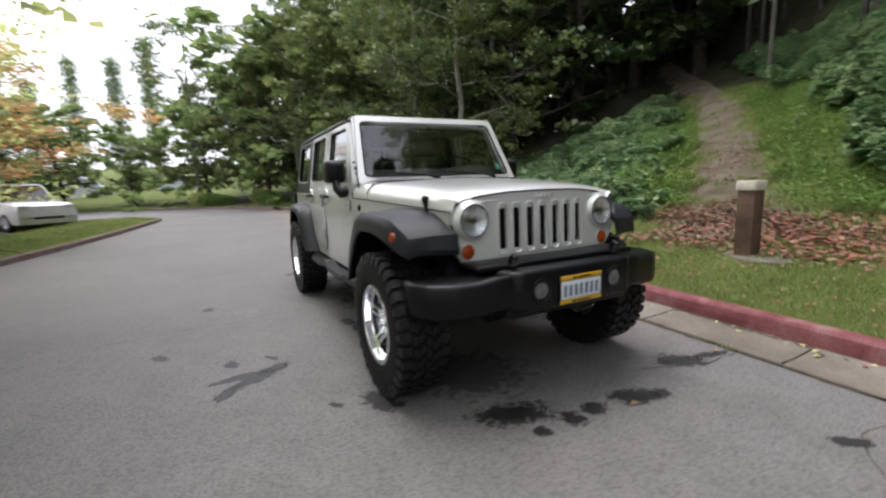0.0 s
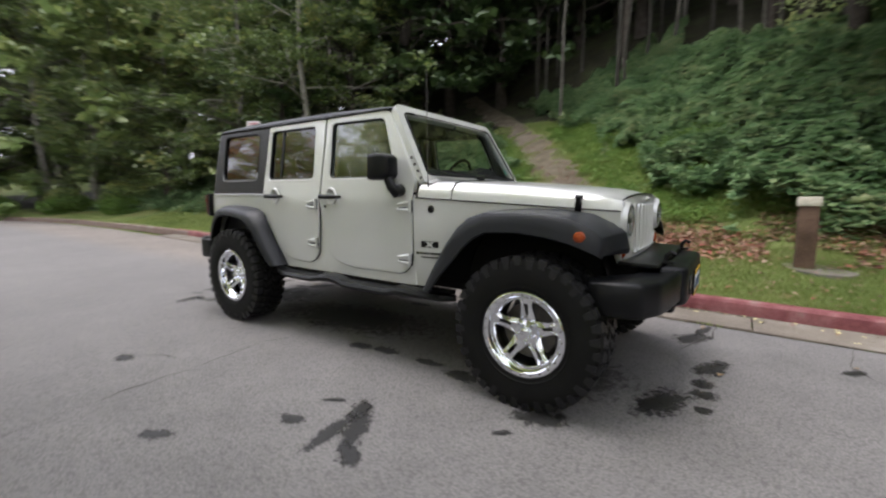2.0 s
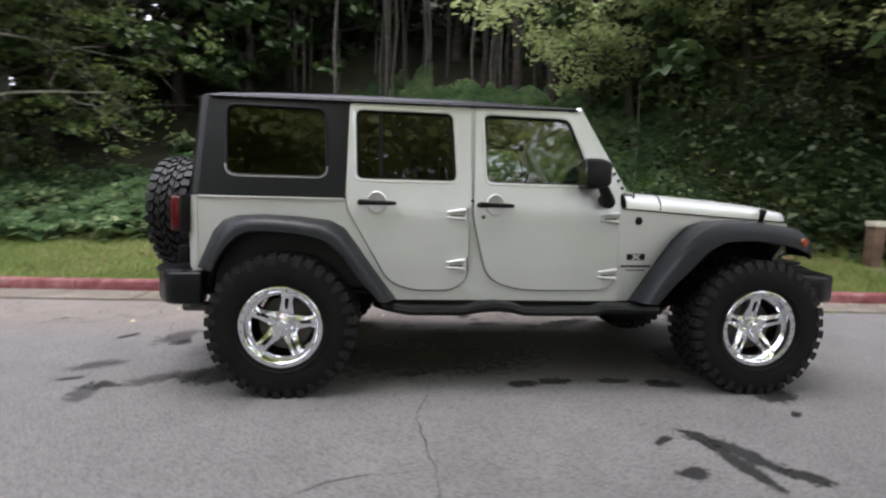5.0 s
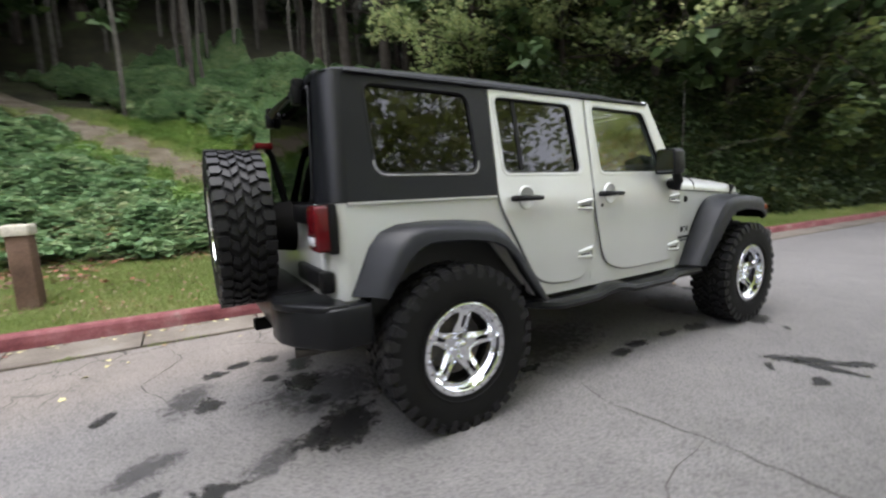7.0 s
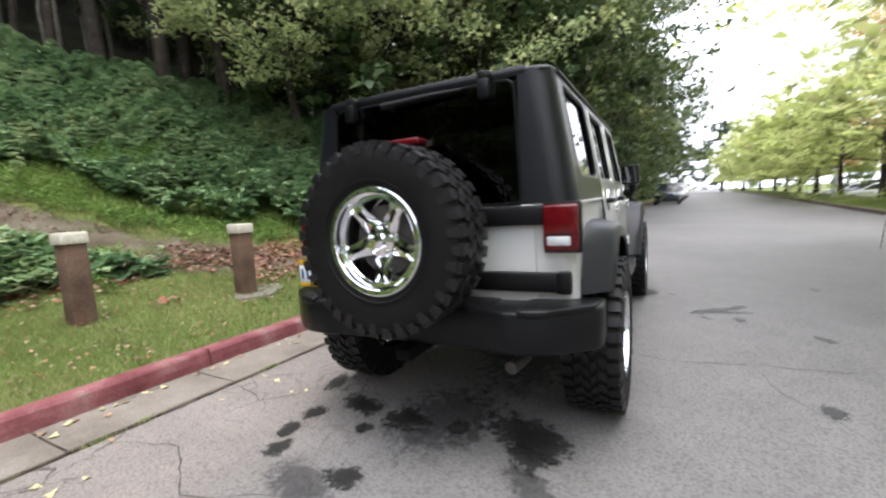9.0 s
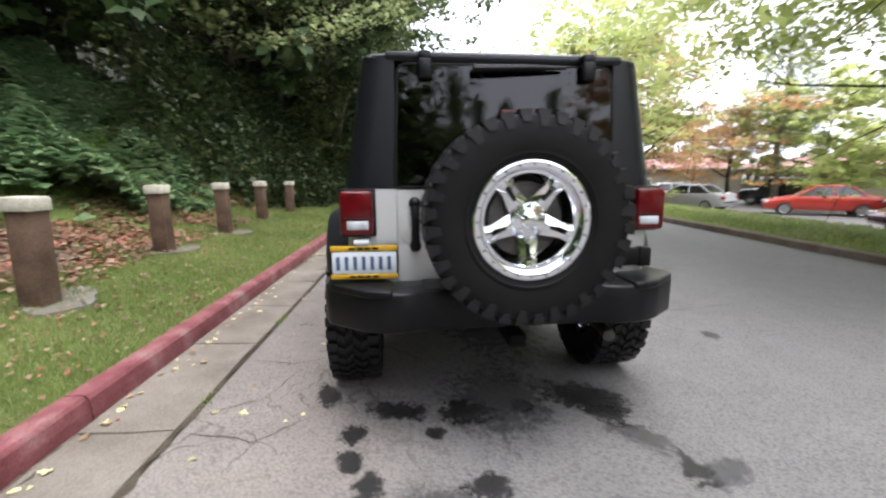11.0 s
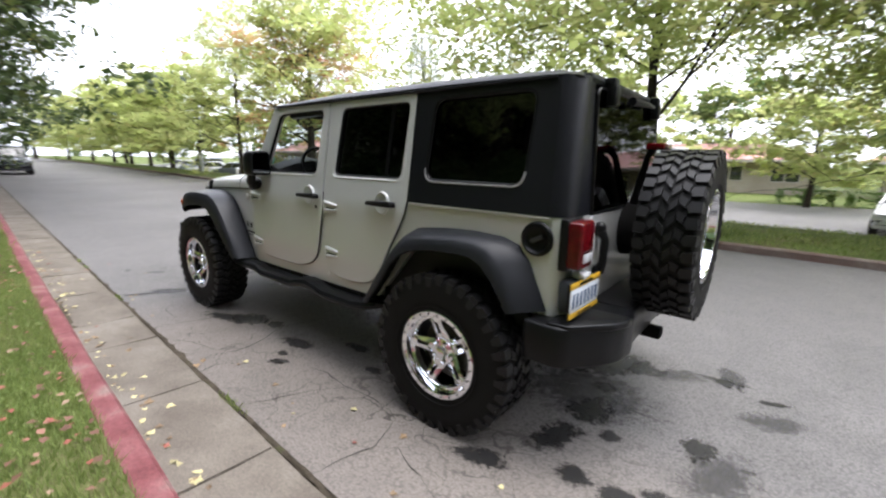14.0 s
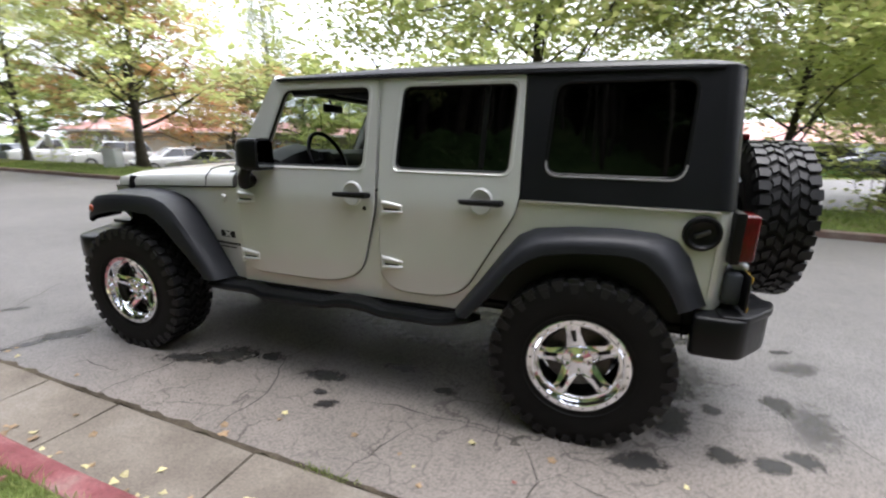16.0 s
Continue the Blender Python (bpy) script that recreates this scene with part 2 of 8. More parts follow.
M_ASPHALT = asphalt_material()
M_GRASS_SOIL = surface("grass_and_soil", [(0.3, (0.07, 0.09, 0.028)), (0.5, (0.11, 0.145, 0.04)), (0.72, (0.15, 0.135, 0.065))], 1.3, 45, 0.9, bump=0.6, coord="World", spec=0.1, bump_dist=0.03)
# brown soil under the trees, made darker in colour for their shade
M_SHADED_WOOD_FLOOR = surface("shaded_wood_floor", [(0.3, (0.016, 0.016, 0.010)), (0.5, (0.028, 0.027, 0.016)), (0.72, (0.04, 0.055, 0.02))], 1.1, 30, 0.95, bump=0.6, coord="World", spec=0.1, bump_dist=0.04)
M_PATH_DIRT = surface("gravel_path", [(0.3, (0.068, 0.056, 0.034)), (0.5, (0.112, 0.095, 0.066)), (0.75, (0.165, 0.145, 0.112))], 2.2, 60, 0.95, bump=0.7, fine_mix=0.5, coord="World", spec=0.1, bump_dist=0.02)
M_CONCRETE = surface("old_concrete", [(0.3, (0.125, 0.106, 0.086)), (0.55, (0.185, 0.162, 0.134)), (0.75, (0.24, 0.22, 0.19))], 2.5, 90, 0.85, bump=0.35, coord="World", spec=0.25, vary=0.06)
M_KERB_RED = surface("faded_red_kerb_paint", [(0.3, (0.12, 0.03, 0.033)), (0.48, (0.185, 0.058, 0.062)), (0.60, (0.24, 0.10, 0.10)), (0.74, (0.24, 0.175, 0.155))], 5.0, 70, 0.75, bump=0.35, coord="World", spec=0.3)
M_KERB_GREY = surface("weathered_kerb_concrete", [(0.3, (0.16, 0.10, 0.085)), (0.55, (0.20, 0.15, 0.13)), (0.75, (0.26, 0.225, 0.20))], 3.0, 80, 0.85, bump=0.35, coord="World", spec=0.25)
M_STAIN = stain_material("old_oil_stain", (0.017, 0.0165, 0.016), 0.5, 0.86)
M_DAMP_SHADE = stain_material("damp_and_shade_patch", (0.045, 0.045, 0.047), 0.45, 0.5)
M_CRACK = surface("road_crack", [(0.3, (0.028, 0.026, 0.022)), (0.7, (0.06, 0.056, 0.045))], 8, 90, 0.95, coord="World")
M_GRASS = leaf_material("grass_blades", [(0.1, (0.104, 0.153, 0.038)), (0.45, (0.203, 0.266, 0.077)), (0.75, (0.306, 0.342, 0.122)), (0.95, (0.396, 0.360, 0.198))], 0.6, 0.45)
M_IVY = leaf_material("bramble_leaves", [(0.1, (0.055, 0.11, 0.05)), (0.45, (0.13, 0.225, 0.10)), (0.75, (0.23, 0.33, 0.16)), (0.97, (0.36, 0.39, 0.21))], 0.34, 0.35, 0.55)
M_FERN = leaf_material("weed_leaves", [(0.1, (0.06, 0.11, 0.025)), (0.5, (0.11, 0.20, 0.04)), (0.9, (0.20, 0.29, 0.065))], 0.5)
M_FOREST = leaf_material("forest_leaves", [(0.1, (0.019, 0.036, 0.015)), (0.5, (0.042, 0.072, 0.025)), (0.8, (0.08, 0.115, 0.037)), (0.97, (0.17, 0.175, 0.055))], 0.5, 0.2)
M_ALDER = leaf_material("alder_leaves", [(0.1, (0.040, 0.068, 0.024)), (0.45, (0.088, 0.13, 0.042)), (0.75, (0.165, 0.21, 0.066)), (0.95, (0.32, 0.30, 0.10))], 0.45, 0.42, 0.5)
# alder greens at about 0.6, so shade under the canopy is in the colour
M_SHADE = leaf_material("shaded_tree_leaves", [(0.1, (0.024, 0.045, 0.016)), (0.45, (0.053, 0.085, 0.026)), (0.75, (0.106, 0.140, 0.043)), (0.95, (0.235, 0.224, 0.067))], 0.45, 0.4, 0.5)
# undergrowth: darker copy of the shaded leaves, canopy shade put into the colour
M_UNDERGROWTH = leaf_material("shade_toned_undergrowth_leaves", [(0.1, (0.012, 0.024, 0.009)), (0.45, (0.028, 0.048, 0.016)), (0.75, (0.055, 0.08, 0.026)), (0.95, (0.13, 0.13, 0.04))], 0.5, 0.3, 0.5)
# lighter forest leaves: the open light at the wood's edge is in the colour
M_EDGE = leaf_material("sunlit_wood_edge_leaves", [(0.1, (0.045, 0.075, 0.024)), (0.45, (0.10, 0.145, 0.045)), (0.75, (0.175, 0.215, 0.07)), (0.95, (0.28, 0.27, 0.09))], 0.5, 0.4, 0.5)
# pale leaves, brightened further in colour for light on the bank's upper crowns
M_PALE_LEAF = leaf_material("pale_grey_green_leaves", [(0.1, (0.101, 0.146, 0.062)), (0.45, (0.224, 0.280, 0.123)), (0.75, (0.358, 0.414, 0.185)), (0.95, (0.504, 0.504, 0.246))], 0.4, 0.45, 0.6)
M_MAPLE = leaf_material("turning_maple_leaves", [(0.05, (0.301, 0.373, 0.124)), (0.5, (0.446, 0.504, 0.183)), (0.75, (0.553, 0.533, 0.243)), (0.92, (0.592, 0.436, 0.213)), (1.0, (0.533, 0.242, 0.154))], 0.5, 0.78)
M_AUTUMN = leaf_material("orange_autumn_leaves", [(0.05, (0.206, 0.247, 0.083)), (0.4, (0.385, 0.316, 0.133)), (0.75, (0.578, 0.261, 0.133)), (0.95, (0.550, 0.138, 0.099))], 0.5, 0.7)
M_POPLAR = leaf_material("poplar_leaves", [(0.1, (0.098, 0.161, 0.051)), (0.5, (0.184, 0.259, 0.089)), (0.9, (0.322, 0.368, 0.139))], 0.5, 0.5)
M_LITTER = leaf_material("fallen_leaves", [(0.15, (0.05, 0.026, 0.018)), (0.4, (0.13, 0.062, 0.04)), (0.65, (0.22, 0.115, 0.08)), (0.85, (0.32, 0.24, 0.16)), (0.97, (0.27, 0.085, 0.06))], 0.7, 0.1, 0.8)
M_BARK = surface("bark", [(0.3, (0.03, 0.025, 0.02)), (0.55, (0.055, 0.047, 0.038)), (0.75, (0.09, 0.08, 0.066))], 5, 40, 0.95, bump=0.8, spec=0.1, bump_dist=0.03, vary=0.2)
M_BARK_PALE = surface("pale_alder_bark", [(0.3, (0.10, 0.095, 0.075)), (0.55, (0.19, 0.18, 0.15)), (0.75, (0.27, 0.26, 0.22))], 4, 40, 0.9, bump=0.5, spec=0.1, bump_dist=0.02, vary=0.2)


# ---- mesh helpers ----
def raw(name, verts, faces, material, smooth=False):
    me = bpy.data.meshes.new(name)
    me.from_pydata([tuple(v) for v in verts], [], faces)
    me.materials.append(material)
    if smooth:
        me.polygons.foreach_set("use_smooth", [True] * len(me.polygons))
    me.update()
    return me


def finish(bm, name, material, smooth=None):
    """A mesh from a bmesh; smooth: the angle in degrees below which edges are shaded round."""
    bmesh.ops.recalc_face_normals(bm, faces=bm.faces)
    me = bpy.data.meshes.new(name)
    if smooth is not None:
        lim = radians(smooth)
        for f in bm.faces:
            f.smooth = True
        for e in bm.edges:
            e.smooth = len(e.link_faces) == 2 and e.calc_face_angle(0) < lim
    bm.to_mesh(me)
    bm.free()
    me.materials.append(material)
    return me


def part(name, bm, material, parent, label="", smooth=35):
    me = bm if isinstance(bm, bpy.types.Mesh) else finish(bm, name, material, smooth)
    ob = new(name, me)
    ob.parent = parent
    return tagged(ob, label) if label else ob


def thing(name, label, category, at=(0, 0, 0), turn=0, group="", kind=""):
    e = new(name)
    e.matrix_basis = pose(*at, 0, 0, turn)
    return tagged(e, label, category, group, kind)


def box(bm, lo, hi, bevel=0.0, seg=2, m=None):
    """A box between two corners, with rounded edges."""
    got = bmesh.ops.create_cube(bm, size=1)["verts"]
    c, d = (Vector(lo) + Vector(hi)) / 2, Vector(hi) - Vector(lo)
    for v in got:
        v.co = Vector((v.co.x * d.x, v.co.y * d.y, v.co.z * d.z)) + c
    if bevel:
        es = list({e for v in got for e in v.link_edges})
        res = bmesh.ops.bevel(bm, geom=es, offset=bevel, segments=seg, affect="EDGES", profile=0.5, clamp_overlap=True)
        got = list({v for f in res["faces"] for v in f.verts} | {v for v in got if v.is_valid})
    if m is not None:
        bmesh.ops.transform(bm, matrix=m, verts=[v for v in got if v.is_valid])
    return got


def prism(bm, loop_a, loop_b, close=True):
    """Joins two loops of the same length with a skin, and closes the ends."""
    a, b = [bm.verts.new(p) for p in loop_a], [bm.verts.new(p) for p in loop_b]
    k = len(a)
    for i in range(k):
        j = (i + 1) % k
        bm.faces.new((a[i], a[j], b[j], b[i]))
    if close:
        bm.faces.new(a[::-1])
        bm.faces.new(b)
    return a + b


def loft(bm, rings, closed=True, caps=True):
    """Skins a row of rings of equal length."""
    vs = [[bm.verts.new(p) for p in r] for r in rings]
    k = len(vs[0])
    for a, b in zip(vs, vs[1:]):
        for i in range(k if closed else k - 1):
            j = (i + 1) % k
            bm.faces.new((a[i], a[j], b[j], b[i]))
    if caps and closed:
        bm.faces.new(vs[0][::-1])
        bm.faces.new(vs[-1])
    return vs


def tube(bm, points, radii, sides=8):
    """A round limb along points; radii one for each point or one for all."""
    pts = [Vector(p) for p in points]
    rad = [radii] * len(pts) if isinstance(radii, (int, float)) else radii
    rings = []
    for i, p in enumerate(pts):
        d = (pts[min(i + 1, len(pts) - 1)] - pts[max(i - 1, 0)]).normalized()
        s = d.orthogonal().normalized() if i == 0 else (side - d * side.dot(d)).normalized()
        side = s
        u = d.cross(s)
        rings.append([p + rad[i] * (math.cos(2 * math.pi * k / sides) * s + math.sin(2 * math.pi * k / sides) * u) for k in range(sides)])
    return loft(bm, rings)


def lathe(bm, profile, sides=48, axis="Y", closed=False):
    """Turns a profile of (radius, along) about an axis."""
    rings = []
    for k in range(sides):
        a = 2 * math.pi * k / sides
        if axis == "Y":
            rings.append([bm.verts.new((r * math.cos(a), h, r * math.sin(a))) for r, h in profile])
        elif axis == "X":
            rings.append([bm.verts.new((h, r * math.cos(a), r * math.sin(a))) for r, h in profile])
        else:
            rings.append([bm.verts.new((r * math.cos(a), r * math.sin(a), h)) for r, h in profile])
    k = len(profile)
    for i in range(sides):
        a, b = rings[i], rings[(i + 1) % sides]
        for j in range(k if closed else k - 1):
            q = (j + 1) % k
            bm.faces.new((a[j], a[q], b[q], b[j]))
    return rings


def rounded(loop, radius, seg=4):
    """Rounds the corners of a flat loop of 2D points; radius one number or one for each corner."""
    out, k = [], len(loop)
    for i, p in enumerate(loop):
        r = radius if isinstance(radius, (int, float)) else radius[i]
        p = Vector(p)
        a, b = Vector(loop[i - 1]) - p, Vector(loop[(i + 1) % k]) - p
        r = min(r, a.length * 0.48, b.length * 0.48)
        if r < 1e-4:
            out.append(tuple(p))
            continue
        s, e = p + a.normalized() * r, p + b.normalized() * r
        for q in range(seg + 1):
            t = q / seg
            out.append(tuple((1 - t) ** 2 * s + 2 * t * (1 - t) * p + t * t * e))
    return out


def smooth01(t):
    t = min(1.0, max(0.0, t))
    return t * t * (3 - 2 * t)


# ---- the lie of the land ----
KERB_LINE = [(-300, -420), (-60, -45), (-40, -14), (-34, -5.5), (-28, 0.2), (-22, 2.6), (-15, 2.82), (-8, 2.39), (0, 1.995), (10, 1.47), (32, 0.25), (60, -1.5), (300, -18)]
OPPOSITE_LINE = [(-19.5, -4.0), (-16, -4.3), (-10, -4.85), (-5, -5.75), (0, -6.0), (8, -6.75), (18, -7.5), (30, -8.5), (60, -10.8), (300, -27)]


def along(line, x):
    """Smooth height of a plan line at x."""
    return float(np.interp(x, [p[0] for p in line], [p[1] for p in line]))


def kerb_y(x):
    return sum(along(KERB_LINE, x + d) for d in (-2, -1, 0, 1, 2)) / 5 - 0.02


def opposite_y(x):
    return sum(along(OPPOSITE_LINE, x + d) for d in (-2, -1, 0, 1, 2)) / 5


TRAIL = [(0.7, 3.9), (0.3, 4.8), (-0.5, 6.2), (-2.2, 9.1), (-4.2, 12.2), (-6.8, 15.5), (-12, 20)]


def trail_side(x, y):
    """Signed distance from the trail's axis (right of it positive, going uphill)."""
    best, sgn = 1e9, 1
    for (ax, ay), (bx, by) in zip(TRAIL, TRAIL[1:]):
        dx, dy = bx - ax, by - ay
        t = min(1, max(0, ((x - ax) * dx + (y - ay) * dy) / (dx * dx + dy * dy)))
        d = math.hypot(x - ax - t * dx, y - ay - t * dy)
        if d < best:
            best, sgn = d, 1 if dx * (y - ay) - dy * (x - ax) < 0 else -1
    return best * sgn


RISE_U = [0.1, 0.5, 1.3, 2.5, 4.0, 5.0, 7.0, 10.0, 14.0, 25.0, 60.0, 120.0]
RISE_Z = [0.13, 0.18, 0.32, 0.48, 0.82, 1.12, 1.95, 3.05, 4.8, 12.0, 36.0, 60.0]


def bank(x, y):
    """Extra height of the overgrown banks on either side of the trail."""
    s = trail_side(x, y)
    up = smooth01((y - 4.8 + 0.25 * max(0, x)) / 2.0)
    up *= 1 - smooth01((x - 3) / 5) * (1 - smooth01((y - kerb_y(x) - 1.3) / 2.6))
    if s > 0:
        return (0.25 * smooth01((s - 1.6) / 1.2) + 1.3 * smooth01((s - 2.5) / 3.6)) * up
    return 0.4 * smooth01((-s - 0.9) / 1.0) * smooth01((y - 4.3) / 1.4)


def edge_rise(x, y):
    """The road lifts a little towards the red kerb."""
    return 0.045 * min(1.0, max(0.0, (y - kerb_y(x) + 1.05) / 1.05)) * smooth01((x + 18) / 8)


def lot_z(x):
    """Height of the car park, which lies lower than the road."""
    return float(np.interp(x, [-30, -18, -13, -6, 0, 40, 100], [0.0, -0.02, -0.2, -0.62, -0.7, -0.75, -0.8]))


def ground_z(x, y):
    """Height of the land; the road bed lies just under the road."""
    u = y - kerb_y(x)
    if u > 0.06:
        far = smooth01((x + 34) / 16)
        z = float(np.interp(u, RISE_U, RISE_Z))
        z = 0.13 + (z - 0.13) * (0.12 + 0.88 * far) + 0.045 * smooth01((x + 18) / 8) * (1 - smooth01((u - 0.1) / 2.0))
        if u < 30:
            z += bank(x, y) * far
            s = abs(trail_side(x, y))
            z += 0.07 * mnoise.noise((x * 0.8, y * 0.8, 0)) * smooth01(u / 2) * smooth01((s - 0.3) / 1)
        return z
    o = y - opposite_y(x)
    if x > -19.5 and o < -0.06:
        return 0.13 + 0.10 * smooth01((-o - 0.1) / 1.2) - (0.29 - lot_z(x)) * smooth01((-o - 2.1) / 2.2)
    if x <= -19.5 and y < -9 and x > -26:
        return -0.06
    return -0.06


def ground():
    xs = sorted({*np.arange(-9, 9.01, 0.22).round(3), *np.arange(-34, 34.1, 1.2).round(3), *(-300, -200, -120, -80, -60, -48, -40, 40, 50, 65, 90, 130, 200, 300), -19.52, -19.4})
    us = sorted({0.01, 0.05, 0.08, 0.11, *np.arange(0.2, 14, 0.25).round(3), *np.arange(14, 30, 1.0), 34, 40, 50, 60, 80, 120, 200, 300})
    vs = sorted({0.01, 0.05, 0.08, 0.11, 0.3, 0.6, 0.9, 1.2, 1.5, 1.9, 2.1, 2.3, 2.5, 2.7, 3, 3.3, 3.6, 3.9, 4.2, 5, 8, 12, 20, 30, 50, 80, 130, 200, 300})
    verts, faces = [], []
    for x in xs:
        k, o = kerb_y(x), opposite_y(x) if x > -19.5 else kerb_y(x) - 40
        col = [o - v for v in reversed(vs)] + [o, o + 0.3 * (k - o), o + 0.6 * (k - o)] + [k + u for u in us]
        verts += [(x, y, ground_z(x, y)) for y in col]
    c = len(us) + len(vs) + 3
    for i in range(len(xs) - 1):
        for j in range(c - 1):
            a = i * c + j
            faces.append((a, a + c, a + c + 1, a + 1))
    me = raw("ground", verts, faces, M_GRASS_SOIL, True)
    me.materials.append(M_SHADED_WOOD_FLOOR)
    # past a ragged line uphill the ground takes the darkened soil
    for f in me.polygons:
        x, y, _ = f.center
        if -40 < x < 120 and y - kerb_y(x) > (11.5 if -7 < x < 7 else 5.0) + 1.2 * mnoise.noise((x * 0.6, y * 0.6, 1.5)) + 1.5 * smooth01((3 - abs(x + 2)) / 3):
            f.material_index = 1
    return tagged(new("ground", me), "sloping ground of rough grass, weeds and soil", "ground", kind="structure")


def strip(name, rows, material, label, category, lift=None, smooth=False):
    """A sheet from rows of points of equal length."""
    k = len(rows[0])
    faces = [(i * k + j, (i + 1) * k + j, (i + 1) * k + j + 1, i * k + j + 1) for i in range(len(rows) - 1) for j in range(k - 1)]
    return tagged(new(name, raw(name, [p for r in rows for p in r], faces, material, smooth)), label, category, kind="structure")


ground()
GUT = 0.475
xs_road = [-300, -150, -80, -60, -50, -44, -40, -37, -34, -31, -28, -25, -22, -19.6] + list(np.arange(-19.4, 30, 1.0)) + [35, 40, 50, 60, 80, 120, 200, 300]
rows = []
for x in xs_road:
    k, o = kerb_y(x) - GUT * (1 if x > -30 else 0), opposite_y(x) if x > -19.5 else kerb_y(x) - 40
    k2 = kerb_y(x) - 1.05
    rows.append([(x, o + (k2 - o) * q, 0.0) for q in (0, 0.25, 0.5, 0.75, 1)] + [(x, k2 + (k - k2) * q, edge_rise(x, k2 + (k - k2) * q)) for q in (0.5, 1)])
strip("road", rows, M_ASPHALT, "worn grey asphalt road with cracks and oil stains", "road")
lot = [[(x, opposite_y(x) - 4.1 - q, lot_z(x)) for q in (0, 6, 12, 16)] for x in list(np.arange(-19, 100, 4.0))]
strip("parking_lot", lot, M_ASPHALT, "grey asphalt car park beyond the grass strip", "car park")

# the opposite kerb, one weathered concrete run with a rounded end
def kerb_run(name, line, side, material, label, top=0.13):
    """A kerb along a plan line; its back lies on the given side (+1 or -1)."""
    verts, faces, prof = [], [], [(0.0, -0.06), (0.0, top - 0.025), (0.025, top), (0.13, top), (0.135, 0.0)]
    for x, y in line:
        verts += [(x, y + side * d, z + (edge_rise(x, y) if side > 0 else 0)) for d, z in prof]
    k = len(prof)
    for i in range(len(line) - 1):
        faces += [(i * k + j, (i + 1) * k + j, (i + 1) * k + j + 1, i * k + j + 1) for j in range(k - 1)]
    return tagged(new(name, raw(name, verts, faces, material)), label, "kerb", kind="structure")


kerb_run("kerb_opposite", [(-19.5, -6.4), (-19.45, -5.2), (-19.1, -4.45)] + [(x, opposite_y(x)) for x in np.arange(-18.5, 90, 0.75)], -1, M_KERB_GREY, "low weathered concrete kerb along the opposite verge")
kerb_run("kerb_far_bend", [(x, kerb_y(x)) for x in np.arange(-70, -9.9, 0.75)], 1, M_KERB_GREY, "plain weathered concrete kerb round the bend")


# ---- the off-road car ----
M_SILVER = surface("pewter_metallic_paint", [(0.3, (0.575, 0.585, 0.568)), (0.7, (0.615, 0.625, 0.608))], 2.0, 900, 0.36, 0.32, 0.02, 0.10, coat=0.8, rough_vary=0.05, coat_rough=0.05)
M_TOP = surface("black_textured_hardtop", [(0.3, (0.0055, 0.0060, 0.0080)), (0.7, (0.0080, 0.0086, 0.0112))], 3.0, 420, 0.34, 0.0, 0.35, 0.3, spec=0.30, rough_vary=0.06, bump_dist=0.002)
M_FLARE = surface("charcoal_moulded_plastic", [(0.3, (0.0125, 0.0135, 0.0165)), (0.7, (0.0175, 0.0188, 0.0225))], 3.0, 380, 0.40, 0.0, 0.35, 0.3, spec=0.27, rough_vary=0.08, bump_dist=0.002)
M_BUMPER = surface("black_moulded_plastic", [(0.3, (0.004, 0.0043, 0.005)), (0.7, (0.0065, 0.007, 0.008))], 3.0, 300, 0.34, 0.0, 0.3, 0.3, spec=0.22, rough_vary=0.08, bump_dist=0.002)
M_BLACK = plain("black_trim", (0.005, 0.005, 0.0055), 0.4, fine=200, spec=0.2)
# underbody black, also laid where shade falls: flare insides, hinge gaps
M_UNDER = surface("dirty_black_underbody_and_shade", [(0.3, (0.005, 0.0048, 0.0045)), (0.7, (0.009, 0.0085, 0.008))], 6, 80, 0.85, spec=0.1)
M_RUBBER = surface("tyre_rubber", [(0.3, (0.0055, 0.0054, 0.0053)), (0.6, (0.0085, 0.0084, 0.0083)), (0.8, (0.014, 0.0136, 0.013))], 6, 120, 0.6, 0.0, 0.3, 0.3, spec=0.14, bump_dist=0.003)
M_TREAD = surface("worn_tread_rubber", [(0.3, (0.008, 0.008, 0.0088)), (0.7, (0.0145, 0.0145, 0.0155))], 9, 140, 0.45, 0.0, 0.25, 0.3, spec=0.28, bump_dist=0.002)
M_CHROME = surface("chrome", [(0.3, (0.86, 0.88, 0.93)), (0.7, (0.92, 0.94, 0.98))], 5, 60, 0.07, 1.0, 0.0, 0.04, rough_vary=0.03)
M_STEEL = surface("brake_steel", [(0.3, (0.05, 0.045, 0.04)), (0.7, (0.12, 0.11, 0.10))], 9, 90, 0.5, 0.7, 0.2, 0.3)
M_GLASS = glass_material("clear_car_glass", (0.74, 0.78, 0.76), shine=0.10, flat_shine=0.5)
M_TINT = glass_material("dark_tinted_glass", (0.045, 0.048, 0.047), shine=0.035, flat_shine=0.26)
M_TINT_SIDE = glass_material("side_tinted_glass", (0.045, 0.048, 0.047), shine=0.055, flat_shine=0.75)
M_REDLENS = lens_material("red_lamp_lens", (0.115, 0.004, 0.007))
M_AMBER = lens_material("amber_lamp_lens", (0.36, 0.062, 0.012))
M_FOG = lens_material("grey_fog_lens", (0.16, 0.16, 0.17), 0.1)
M_CLEARLENS = lens_material("clear_lamp_lens", (0.62, 0.64, 0.66), 0.08)
M_LENS = glass_material("headlamp_glass", (0.93, 0.95, 0.96), shine=0.08)
M_REFLECTOR = surface("headlamp_reflector", [(0.3, (0.75, 0.77, 0.79)), (0.7, (0.92, 0.93, 0.94))], 40, 60, 0.25, 0.9, 0.3, 0.15, rough_vary=0.05, bump_dist=0.01)
M_BRIGHT = plain("bright_emblem_metal", (0.78, 0.78, 0.79), 0.25, 0.5)
